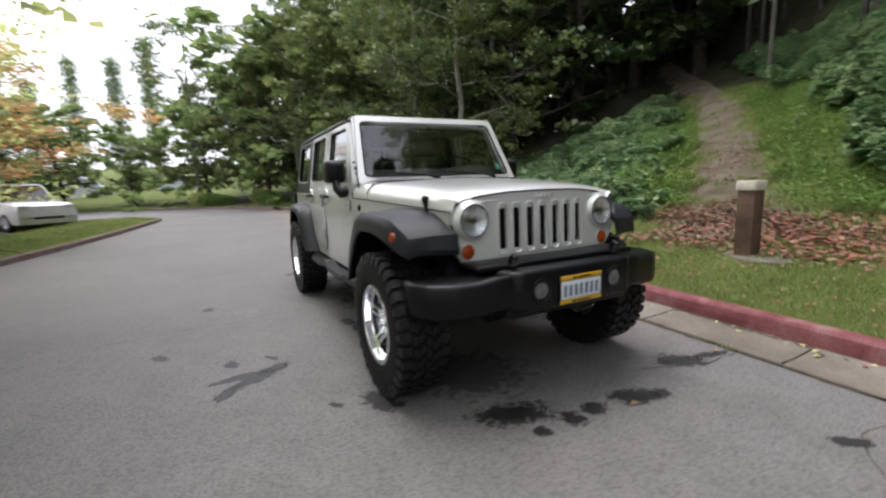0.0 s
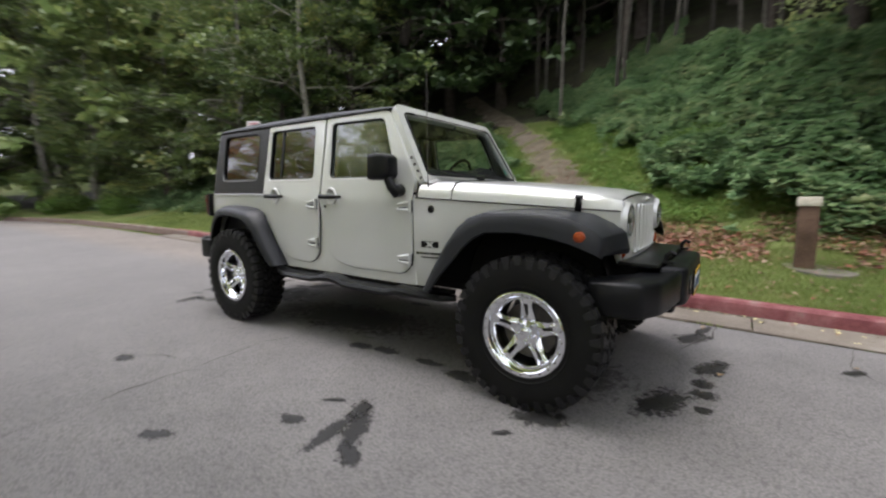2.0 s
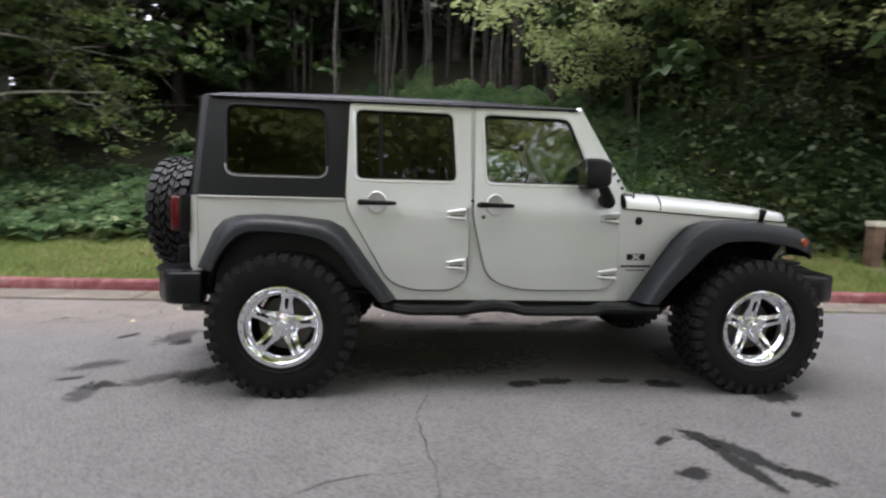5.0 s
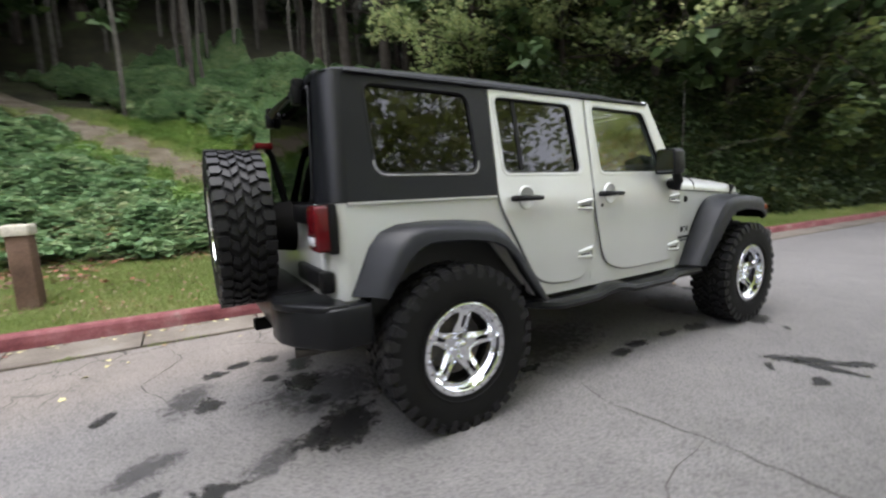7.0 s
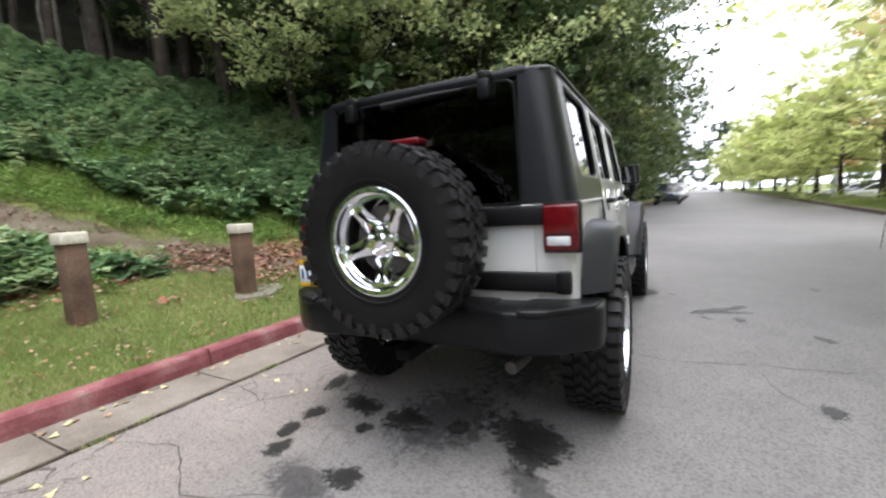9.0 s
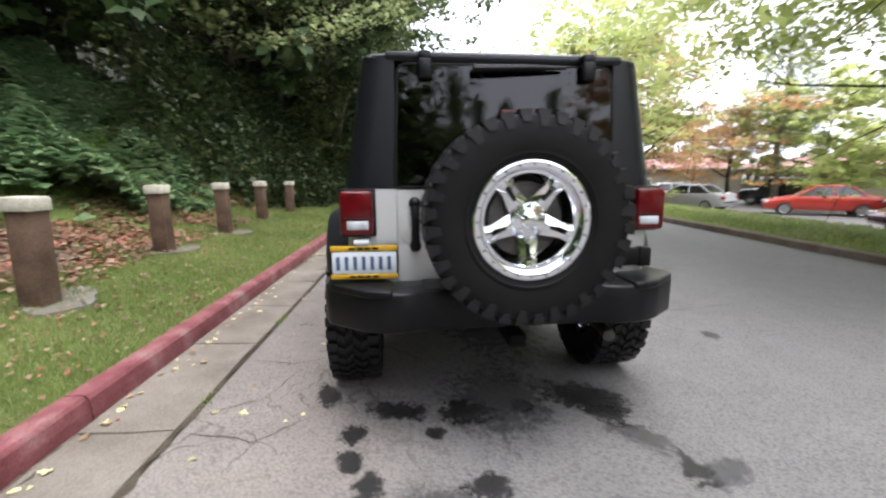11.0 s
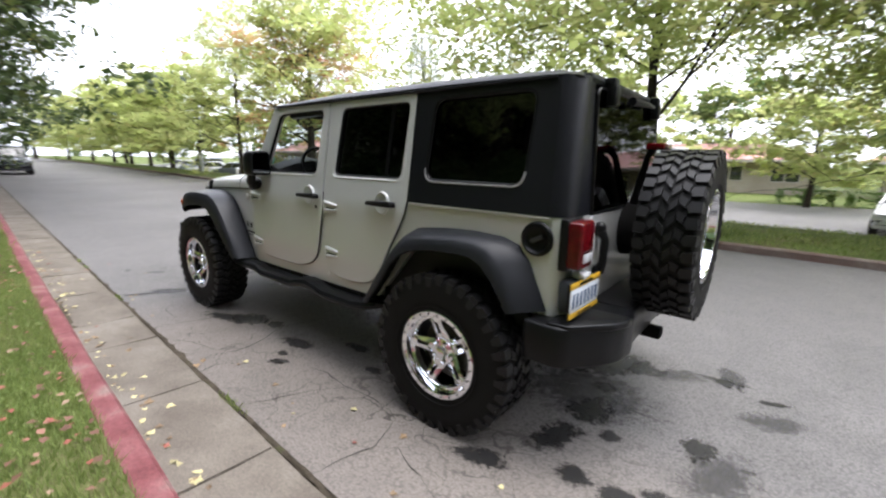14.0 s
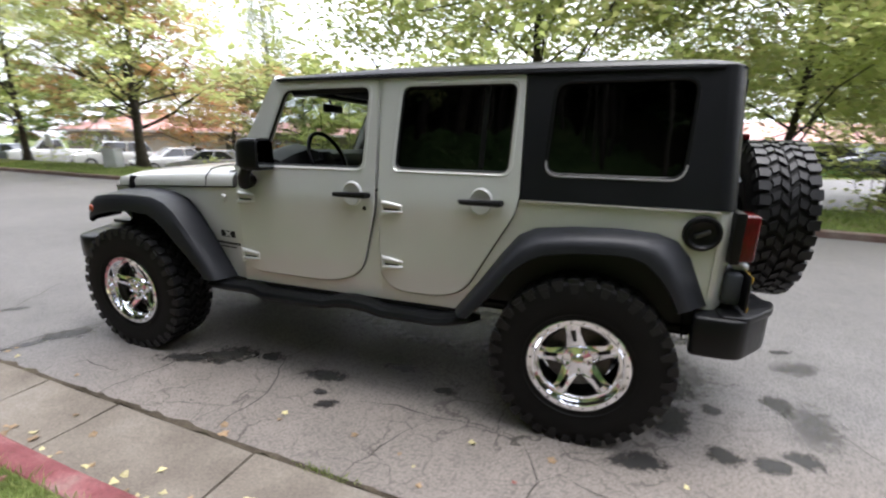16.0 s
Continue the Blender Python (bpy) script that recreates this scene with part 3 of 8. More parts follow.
M_SEAT = surface("dark_seat_cloth", [(0.3, (0.008, 0.008, 0.0085)), (0.7, (0.015, 0.015, 0.016))], 6, 160, 0.9)
M_DASH = plain("dark_dashboard_plastic", (0.012, 0.012, 0.013), 0.6)
M_WHITE = plain("white_plate_enamel", (0.62, 0.66, 0.70), 0.35)
M_BLUE = plain("blue_plate_marks", (0.045, 0.085, 0.16), 0.45)
M_YELLOW = plain("yellow_plate_surround", (0.55, 0.33, 0.015), 0.4)


def side_y(z):
    """Half width of the body at a height: upright below the belt, leaning in above it."""
    if z <= 1.2:
        return 0.785 - 0.05 * max(0.0, 0.78 - z) - 0.012 * max(0.0, (z - 1.08) / 0.12) ** 2
    return 0.773 - 0.165 * (z - 1.2)


def nose_y(x):
    """Half width of the front panels, which narrow towards the grille."""
    return float(np.interp(x, [0.6, 0.8, 1.0, 1.3, 1.6, 1.9], [0.775, 0.75, 0.722, 0.682, 0.648, 0.615]))


def cast(loop, c, ang):
    """How far a ray from c at an angle runs until it meets a loop."""
    d = Vector((math.cos(ang), math.sin(ang)))
    best = 1e9
    for i, p in enumerate(loop):
        a, b = Vector(p) - Vector(c), Vector(loop[(i + 1) % len(loop)]) - Vector(c)
        e = b - a
        den = d.x * e.y - d.y * e.x
        if abs(den) < 1e-12:
            continue
        t, u = (a.x * e.y - a.y * e.x) / den, (a.x * d.y - a.y * d.x) / den
        if t > 0 and -1e-6 <= u <= 1 + 1e-6:
            best = min(best, t)
    return best


def ring(bm, outer, inner, mapped, depth):
    """A panel with a hole: 2D loops, mapped(x, z, off) to a place; depth: how thick it is."""
    c = Vector((sum(p[0] for p in inner) / len(inner), sum(p[1] for p in inner) / len(inner)))
    angs = sorted({round(math.atan2(p[1] - c.y, p[0] - c.x), 5) for p in (*outer, *inner)})
    rows = []
    for a in angs:
        d = Vector((math.cos(a), math.sin(a)))
        o, i = c + d * cast(outer, c, a), c + d * cast(inner, c, a)
        rows.append([bm.verts.new(mapped(*q, off)) for q, off in ((o, -depth), (o, 0), (i, 0), (i, -depth))])
    for k in range(len(rows)):
        a, b = rows[k], rows[(k + 1) % len(rows)]
        for j in range(3):
            bm.faces.new((a[j], a[j + 1], b[j + 1], b[j]))


def flat(bm, loop, mapped, depth, bevel=0.0, keep=None):
    """A slab from a 2D loop, with its front edge broken, but for the edge at height keep."""
    if bevel:
        c = Vector((sum(p[0] for p in loop) / len(loop), sum(p[1] for p in loop) / len(loop)))
        small = []
        for p in loop:
            d = c - Vector(p)
            small.append(tuple(p) if keep is not None and abs(p[1] - keep) < 1e-4 else tuple(Vector(p) + d.normalized() * min(bevel, d.length * 0.3)))
        rings = [[mapped(*p, -depth) for p in loop], [mapped(*p, -bevel * 0.8) for p in loop], [mapped(*p, 0) for p in small]]
        loft(bm, rings)
    else:
        prism(bm, [mapped(*p, -depth) for p in loop], [mapped(*p, 0) for p in loop])


def sided(s, lift=0.0):
    return lambda x, z, off=0.0: (x, s * (side_y(z) + lift + off), z)


car = thing("off_road_car", "silver four-door off-road car with black hardtop and chrome wheels", "car")

FRONT_DOOR = rounded([(-0.338, 1.2), (-0.343, 1.10), (-0.25, 0.70), (-0.03, 0.632), (0.52, 0.640), (0.597, 0.72), (0.597, 1.2)], [0, 0.25, 0.13, 0.12, 0.08, 0.06, 0], 5)
REAR_DOOR = rounded([(-1.125, 1.2), (-1.112, 1.12), (-0.865, 0.68), (-0.72, 0.628), (-0.47, 0.628), (-0.372, 0.70), (-0.358, 1.2)], [0, 0.10, 0.12, 0.08, 0.07, 0.10, 0], 5)
FRONT_FRAME = rounded([(-0.338, 1.2), (-0.332, 1.778), (0.315, 1.778), (0.60, 1.285), (0.597, 1.2)], [0, 0.02, 0.05, 0.04, 0], 3)
REAR_FRAME = rounded([(-1.125, 1.2), (-1.115, 1.778), (-0.362, 1.778), (-0.358, 1.2)], [0, 0.02, 0.02, 0], 3)
FRONT_LIGHT = rounded([(-0.255, 1.308), (-0.278, 1.737), (0.272, 1.727), (0.436, 1.306)], 0.045, 4)
REAR_LIGHT = rounded([(-1.062, 1.310), (-1.078, 1.738), (-0.476, 1.734), (-0.448, 1.310)], 0.045, 4)
TOP_SIDE = [(-1.985, 1.19), (-1.132, 1.19), (-1.122, 1.775), (-1.955, 1.79)]
TOP_LIGHT = rounded([(-1.838, 1.312), (-1.858, 1.745), (-1.256, 1.738), (-1.236, 1.312)], 0.07, 5)
ARCH_REAR = [(-1.96, 0.74), (-1.90, 0.86), (-1.80, 0.95), (-1.68, 1.0), (-1.28, 1.0), (-1.18, 0.93), (-0.88, 0.585)]


BELT_CURVE = (0.74, 0.78, 0.82, 1.05, 1.08, 1.11, 1.14, 1.17)


def stepped(loop, heights_z):
    """A 2D loop with corners added where its edges cross the given heights."""
    out = []
    for p, q in zip(loop, [*loop[1:], loop[0]]):
        out.append(tuple(p))
        cuts = sorted((z - p[1]) / (q[1] - p[1]) for z in heights_z if min(p[1], q[1]) + 0.004 < z < max(p[1], q[1]) - 0.004)
        out += [(p[0] + (q[0] - p[0]) * t, p[1] + (q[1] - p[1]) * t) for t in cuts]
    return out


def window_seal(bm, loop, mapped, r=0.006):
    pts = [mapped(*p, 0.0) for p in loop]
    tube(bm, pts + [pts[0]], r, 6)


for s in (1, -1):
    mp = sided(s)
    # body side from the rear corner to the cowl, cut out over the wheel
    bm = bmesh.new()
    loop = [(-2.0, 1.185), (-2.0, 0.72), *ARCH_REAR, (-0.80, 0.565), (0.61, 0.565), (0.61, 1.185)]
    loop = loop[::-1]
    a, b = [bm.verts.new(mp(x, z, -0.010)) for x, z in loop], [bm.verts.new(mp(x, z, -0.045)) for x, z in loop]
    bm.faces.new(a)
    bm.faces.new(b[::-1])
    for i in range(len(a)):
        j = (i + 1) % len(a)
        bm.faces.new((a[j], a[i], b[i], b[j]))
    part("body_side", bm, M_SILVER, car, smooth=20)
    # front wing side, narrowing to the grille
    bm = bmesh.new()
    rings = []
    for x in (0.602, 0.70, 0.75, 0.80, 0.85, 0.90, 0.95, 1.0, 1.09, 1.2, 1.3, 1.5, 1.7, 1.80, 1.88):
        zt = float(np.interp(x, [0.6, 1.9], [1.165, 1.098]))
        zb = float(np.interp(x, [0.6, 0.70, 0.80, 0.90, 1.0, 1.09, 1.21, 1.4, 1.74, 1.80, 1.9], [0.565, 0.565, 0.695, 0.832, 0.955, 1.035, 1.075, 1.085, 1.06, 1.04, 0.92]))
        y = nose_y(x)
        rings.append([(x, s * (y - 0.025 * (k == 0) + 0.0), zb + (zt - zb) * q) for k, q in enumerate((0, 0.3, 0.6, 0.9, 1.0))])
    loft(bm, rings, closed=False, caps=False)
    part("front_wing", bm, M_SILVER, car, smooth=30)
    # doors: lower shell, window frame, seal, pane
    for name, shell, frame_loop, light, pane_mat, hx, wx in (("front_door", FRONT_DOOR, FRONT_FRAME, FRONT_LIGHT, M_GLASS, -0.31, 0.525), ("rear_door", REAR_DOOR, REAR_FRAME, REAR_LIGHT, M_TINT_SIDE, -1.042, -0.45)):
        bm = bmesh.new()
        flat(bm, stepped(shell, BELT_CURVE), sided(s, 0.003), 0.02, 0.006, 1.2)
        for z in BELT_CURVE:
            bmesh.ops.bisect_plane(bm, geom=[*bm.verts, *bm.edges, *bm.faces], dist=0.0055, plane_co=(0, 0, z), plane_no=(0, 0, 1))
        ring(bm, frame_loop, light, sided(s, 0.003), 0.045)
        door = part(name, bm, M_SILVER, car, smooth=22)
        bm = bmesh.new()
        pts = [sided(s, -0.008)(x, z) for x, z in shell]
        tube(bm, pts, 0.0045, 6)
        part("door_gap", bm, M_BLACK, door)
        bm = bmesh.new()
        window_seal(bm, light, sided(s, -0.012), 0.010)
        part("window_seal", bm, M_BLACK, door)
        if name == "rear_door" or s < 0:
            bm = bmesh.new()
            flat(bm, light, sided(s, -0.022), 0.004)
            part("window_pane", bm, pane_mat, door)
        if name == "rear_door":
            bm = bmesh.new()
            prism(bm, [mp(x, z, -0.016) for x, z in ((-0.93, 1.33), (-0.905, 1.33), (-0.915, 1.73), (-0.94, 1.73))], [mp(x, z, -0.03) for x, z in ((-0.93, 1.33), (-0.905, 1.33), (-0.915, 1.73), (-0.94, 1.73))])
            part("window_divider", bm, M_BLACK, door)
        # handle over a pressed cup
        bm = bmesh.new()
        lathe(bm, [(0.0, 0.003), (0.02, 0.0035), (0.038, 0.007), (0.050, 0.015), (0.054, 0.016), (0.059, 0.012), (0.061, 0.0)], 28)
        bmesh.ops.transform(bm, matrix=Matrix.Translation((hx + 0.105, s * 0.782, 1.168)) @ Matrix.Diagonal((1, s, 1.15, 1)), verts=bm.verts)
        part("handle_cup", bm, M_SILVER, door)
        bm = bmesh.new()
        pts = [(hx, s * 0.79, 1.166), (hx + 0.012, s * 0.818, 1.167), (hx + 0.06, s * 0.827, 1.167), (hx + 0.15, s * 0.827, 1.166), (hx + 0.2, s * 0.82, 1.165), (hx + 0.215, s * 0.79, 1.165)]
        tube(bm, pts, [0.016, 0.019, 0.016, 0.015, 0.013, 0.011], 10)
        part("handle", bm, M_BLACK, door, "black door handle")
        if name == "front_door":
            bm = bmesh.new()
            lathe(bm, [(0.0, 0.004), (0.010, 0.004), (0.013, 0.0)], 16)
            bmesh.ops.transform(bm, matrix=Matrix.Translation((hx + 0.03, s * 0.789, 1.092)) @ Matrix.Diagonal((1, s, 1, 1)), verts=bm.verts)
            part("lock", bm, M_STEEL, door)
        # hinges
        for hz in (1.105, 0.795 if name == "rear_door" else 0.745):
            bm = bmesh.new()
            for z0, z1, r0, r1 in ((hz + 0.026, hz + 0.012, 0.014, 0.008), (hz - 0.026, hz - 0.020, 0.013, 0.007)):
                tube(bm, [(wx + 0.062, s * 0.797, z0), (wx + 0.02, s * 0.796, z0 + 0.3 * (z1 - z0)), (wx - 0.045, s * 0.792, z1), (wx - 0.060, s * 0.786, z1)], [r0, r0 * 0.95, r1, r1 * 0.4], 10)
            tube(bm, [(wx + 0.060, s * 0.799, hz - 0.042), (wx + 0.060, s * 0.799, hz + 0.042)], 0.010, 10)
            prism(bm, [(wx - 0.058, s * 0.784, hz + 0.022), (wx + 0.055, s * 0.784, hz + 0.036), (wx + 0.055, s * 0.784, hz - 0.036), (wx - 0.058, s * 0.784, hz - 0.028)],
                  [(wx - 0.054, s * 0.791, hz + 0.018), (wx + 0.053, s * 0.792, hz + 0.032), (wx + 0.053, s * 0.792, hz - 0.032), (wx - 0.054, s * 0.791, hz - 0.024)])
            hinge = part("hinge", bm, M_SILVER, door, smooth=40)
            # dark strips between the fingers and beside the pin drawn in as shadow
            bm = bmesh.new()
            box(bm, (wx - 0.035, min(s * 0.788, s * 0.7945), hz - 0.012), (wx + 0.048, max(s * 0.788, s * 0.7945), hz - 0.005))
            tube(bm, [(wx + 0.073, s * 0.786, hz - 0.042), (wx + 0.073, s * 0.786, hz + 0.042)], 0.004, 6)
            part("hinge_joint", bm, M_UNDER, hinge)
    # rolled belt edge under the hardtop, and raised rims round the door windows
    bm = bmesh.new()
    tube(bm, [mp(x, 1.183, -0.006) for x in (-1.99, -1.6, -1.14)], 0.009, 8)
    part("belt_edge", bm, M_SILVER, car)
    for light in (FRONT_LIGHT, REAR_LIGHT):
        bm = bmesh.new()
        cx, cz = sum(p[0] for p in light) / len(light), sum(p[1] for p in light) / len(light)
        window_seal(bm, [(cx + (x - cx) * 1.045, cz + (z - cz) * 1.055) for x, z in light], sided(s, 0.0), 0.007)
        part("window_rim", bm, M_SILVER, car)
    # pillar between the doors
    bm = bmesh.new()
    loop = [(-0.368, 0.62), (-0.330, 0.62), (-0.326, 1.776), (-0.368, 1.776)]
    prism(bm, [mp(x, z, -0.006) for x, z in loop], [mp(x, z, -0.03) for x, z in loop])
    part("door_pillar", bm, M_SILVER, car)
    # hardtop side with its pane
    bm = bmesh.new()
    ring(bm, TOP_SIDE, TOP_LIGHT, sided(s, 0.004), 0.05)
    top_side = part("hardtop_side", bm, M_TOP, car, "black textured hardtop side panel")
    bm = bmesh.new()
    window_seal(bm, TOP_LIGHT, sided(s, -0.004), 0.011)
    part("window_seal", bm, M_BLACK, top_side)
    bm = bmesh.new()
    low = [p for p in TOP_LIGHT if p[1] < 1.40]
    low = sorted(low, key=lambda p: math.atan2(p[1] - 1.55, p[0] + 1.55))
    tube(bm, [sided(s, 0.003)(x, z - 0.004) for x, z in low], 0.006, 6)
    part("bright_strip", bm, plain("worn_grey_seal", (0.30, 0.30, 0.30), 0.4) if s > 0 else bpy.data.materials["worn_grey_seal"], top_side)
    bm = bmesh.new()
    flat(bm, TOP_LIGHT, sided(s, -0.014), 0.004)
    part("window_pane", bm, M_TINT_SIDE, top_side, "dark tinted fixed side pane")
    # rear corner column, round in plan
    bm = bmesh.new()
    rings = []
    for z in (1.19, 1.35, 1.55, 1.72, 1.79):
        y0, xo = side_y(z) + 0.004, -1.985 + 0.05 * (z - 1.19)
        rg = []
        for k in range(7):
            a = math.radians(90 * k / 6)
            rg.append((xo - 0.09 * math.sin(a), s * (y0 - 0.11 + 0.11 * math.cos(a)), z))
        rg += [(xo - 0.09, s * (0.53), z), (xo - 0.04, s * 0.53, z), (xo, s * (y0 - 0.05), z)]
        rings.append(rg)
    loft(bm, rings)
    part("hardtop_corner", bm, M_TOP, car, smooth=40)
    # lower rear corner in body colour
    bm = bmesh.new()
    rings = []
    for z in (0.70, 0.80, 1.0, 1.12, 1.186):
        y0 = side_y(z) - 0.010
        rg = []
        for k in range(7):
            a = math.radians(90 * k / 6)
            rg.append((-1.998 - 0.075 * math.sin(a), s * (y0 - 0.075 + 0.075 * math.cos(a)), z))
        rg += [(-2.073, s * 0.50, z), (-2.03, s * 0.50, z), (-1.998, s * (y0 - 0.06), z)]
        rings.append(rg)
    loft(bm, rings)
    part("rear_corner", bm, M_SILVER, car, smooth=40)


def sweep(bm, stations, y_base, s):
    """A wheel-arch flare from its line on the body, over a crease, to its outer lip."""
    rings = []
    for bx, bz, cx, cz, lx, lz, y in stations:
        b, c, l = Vector((bx, bz)), Vector((cx, cz)), Vector((lx, lz))
        yb = y_base(bx)
        up = (c - l).normalized()
        m = b.lerp(c, 0.5) + up * 0.006
        c1, c2 = b.lerp(c, 0.88) + up * 0.004, c.lerp(l, 0.16)
        rings.append([(b.x, s * (yb - 0.03), b.y), (b.x, s * (yb + 0.004), b.y), (m.x, s * (yb + 0.52 * (y - 0.012 - yb)), m.y), (c1.x, s * (y - 0.020), c1.y), (c2.x, s * (y - 0.001), c2.y),
                      (c2.x * 0.5 + l.x * 0.5, s * (y + 0.006), c2.y * 0.5 + l.y * 0.5), (l.x, s * (y + 0.010), l.y), (l.x - up.x * 0.006, s * (y - 0.002), l.y - up.y * 0.006), (l.x, s * (y - 0.016), l.y + 0.002), (c2.x - 0.02 * up.x, s * (y - 0.03), c2.y - 0.02 * up.y), (b.x - 0.03 * up.x, s * (yb - 0.03), b.y - 0.03 * up.y)])
    loft(bm, rings)


def black_inside(ob):
    """The inner faces of a flare are coloured near-black for the shade in the wheel arch."""
    ob.data.materials.append(M_UNDER)
    for f in ob.data.polygons:
        if f.index % 11 >= 7:
            f.material_index = 1
    return ob


REAR_FLARE = [(-2.0, 0.758, -1.900, 0.757, -1.866, 0.747, 0.895), (-1.955, 0.86, -1.855, 0.86, -1.825, 0.83, 0.905), (-1.905, 0.975, -1.80, 0.96, -1.775, 0.90, 0.907), (-1.845, 1.043, -1.735, 1.025, -1.715, 0.957, 0.907), (-1.76, 1.073, -1.66, 1.046, -1.65, 0.984, 0.907), (-1.60, 1.082, -1.56, 1.048, -1.56, 0.988, 0.907), (-1.40, 1.074, -1.40, 1.036, -1.40, 0.978, 0.907), (-1.22, 1.054, -1.25, 1.012, -1.27, 0.955, 0.907), (-1.135, 1.010, -1.165, 0.967, -1.20, 0.922, 0.907), (-1.06, 0.915, -1.09, 0.885, -1.12, 0.852, 0.907), (-0.95, 0.755, -0.985, 0.745, -1.025, 0.715, 0.905), (-0.815, 0.575, -0.86, 0.575, -0.905, 0.575, 0.895)]
FRONT_FLARE = [(0.705, 0.572, 0.760, 0.572, 0.815, 0.572, 0.890), (0.80, 0.705, 0.852, 0.735, 0.905, 0.690, 0.900), (0.90, 0.842, 0.945, 0.885, 1.0, 0.790, 0.905), (1.0, 0.967, 1.03, 0.990, 1.075, 0.875, 0.906), (1.09, 1.050, 1.10, 1.045, 1.145, 0.935, 0.907), (1.21, 1.096, 1.20, 1.076, 1.225, 0.975, 0.907), (1.40, 1.108, 1.40, 1.080, 1.40, 0.984, 0.907), (1.58, 1.104, 1.57, 1.070, 1.57, 0.968, 0.905), (1.74, 1.085, 1.70, 1.054, 1.70, 0.942, 0.900), (1.85, 1.035, 1.79, 1.010, 1.79, 0.908, 0.882), (1.91, 0.985, 1.84, 0.965, 1.838, 0.885, 0.858), (1.93, 0.905, 1.855, 0.905, 1.85, 0.870, 0.838)]
for s in (1, -1):
    bm = bmesh.new()
    sweep(bm, REAR_FLARE, lambda x: 0.775, s)
    black_inside(part("rear_flare", bm, M_FLARE, car, "charcoal plastic wheel-arch flare", smooth=32))
    bm = bmesh.new()
    sweep(bm, FRONT_FLARE, nose_y, s)
    flare = black_inside(part("front_flare", bm, M_FLARE, car, "charcoal plastic wheel-arch flare", smooth=32))
    bm = bmesh.new()
    lathe(bm, [(0.0, 0.014), (0.016, 0.013), (0.027, 0.008), (0.031, -0.006)], 20)
    bmesh.ops.transform(bm, matrix=Matrix.Translation((1.752, s * 0.893, 0.975)) @ pose(0, 0, 0, 0, 0, -s * 14) @ Matrix.Diagonal((1, s, 0.95, 1)), verts=bm.verts)
    part("side_marker", bm, M_AMBER, flare, "amber side marker lamp")
    # wheel-well linings
    for x0, x1, zt, yi in ((-1.93, -0.93, 1.0, 0.5), (0.93, 1.86, 0.99, 0.45)):
        bm = bmesh.new()
        rings = []
        for k in range(13):
            a = math.radians(180 * k / 12)
            cx, r = (x0 + x1) / 2, (x1 - x0) / 2
            rings.append([(cx + r * math.cos(a), s * y, 0.57 + (zt - 0.57) * min(1, 1.25 * math.sin(a))) for y in (yi, 0.77 if x0 < 0 else 0.62)])
        loft(bm, rings, closed=False, caps=False)
        part("wheel_well", bm, M_UNDER, car)
    # side step with two treads
    bm = bmesh.new()
    rings = []
    for x, zt, w, h in ((-0.955, 0.548, 0.02, 0.03), (-0.90, 0.560, 0.08, 0.055), (-0.80, 0.548, 0.115, 0.06), (-0.72, 0.540, 0.13, 0.06), (-0.40, 0.540, 0.13, 0.06), (-0.30, 0.562, 0.125, 0.065), (-0.20, 0.572, 0.12, 0.07), (-0.10, 0.562, 0.125, 0.065), (-0.02, 0.540, 0.13, 0.06), (0.42, 0.540, 0.13, 0.06), (0.50, 0.562, 0.12, 0.065), (0.72, 0.556, 0.115, 0.06), (0.86, 0.55, 0.10, 0.055), (0.93, 0.54, 0.03, 0.04)):
        y0 = 0.745
        rings.append([(x, s * y0, zt), (x, s * (y0 + w * 0.55), zt + 0.002), (x, s * (y0 + w * 0.9), zt - 0.008), (x, s * (y0 + w), zt - 0.028), (x, s * (y0 + w * 0.92), zt - h * 0.85), (x, s * (y0 + w * 0.5), zt - h), (x, s * y0, zt - h * 0.9)])
    loft(bm, rings)
    part("side_step", bm, M_BUMPER, car, "black moulded side step", smooth=30)
    # sill strip under the doors
    bm = bmesh.new()
    box(bm, (-0.90, min(s * 0.70, s * 0.772), 0.535), (0.90, max(s * 0.70, s * 0.772), 0.567), 0.008)
    part("sill", bm, M_UNDER, car)
    # door mirror
    bm = bmesh.new()
    rings = []
    for x, g in ((0.315, 0.86), (0.32, 0.97), (0.34, 1.0), (0.40, 1.0), (0.445, 0.92), (0.475, 0.72), (0.484, 0.45)):
        lp = rounded([(-0.080, -0.092), (0.080, -0.092), (0.074, 0.088), (-0.074, 0.088)], 0.030, 3)
        rings.append([(x + 0.02 * (-u) * 1.2, s * (0.842 + u * g), 1.372 + v * g) for u, v in lp])
    loft(bm, rings)
    mirror = part("door_mirror", bm, M_BUMPER, car, "black plastic door mirror", smooth=40)
    bm = bmesh.new()
    lp = rounded([(-0.068, -0.076), (0.068, -0.076), (0.062, 0.074), (-0.062, 0.074)], 0.025, 3)
    prism(bm, [(0.311 - 0.024 * u, s * (0.842 + u), 1.372 + v) for u, v in lp], [(0.317 - 0.024 * u, s * (0.842 + u), 1.372 + v) for u, v in lp])
    part("mirror_glass", bm, plain("mirror_silver", (0.22, 0.23, 0.25), 0.03, 1.0, mix=0.02, bump=0) if s > 0 else bpy.data.materials["mirror_silver"], mirror)
    bm = bmesh.new()
    tube(bm, [(0.495, s * 0.775, 1.215), (0.492, s * 0.825, 1.205), (0.475, s * 0.85, 1.235), (0.44, s * 0.85, 1.30)], [0.045, 0.046, 0.034, 0.03], 12)
    part("mirror_arm", bm, M_BUMPER, mirror)
    # hood catch
    bm = bmesh.new()
    box(bm, (-0.018, -0.012, -0.055), (0.018, 0.012, 0.0), 0.005)
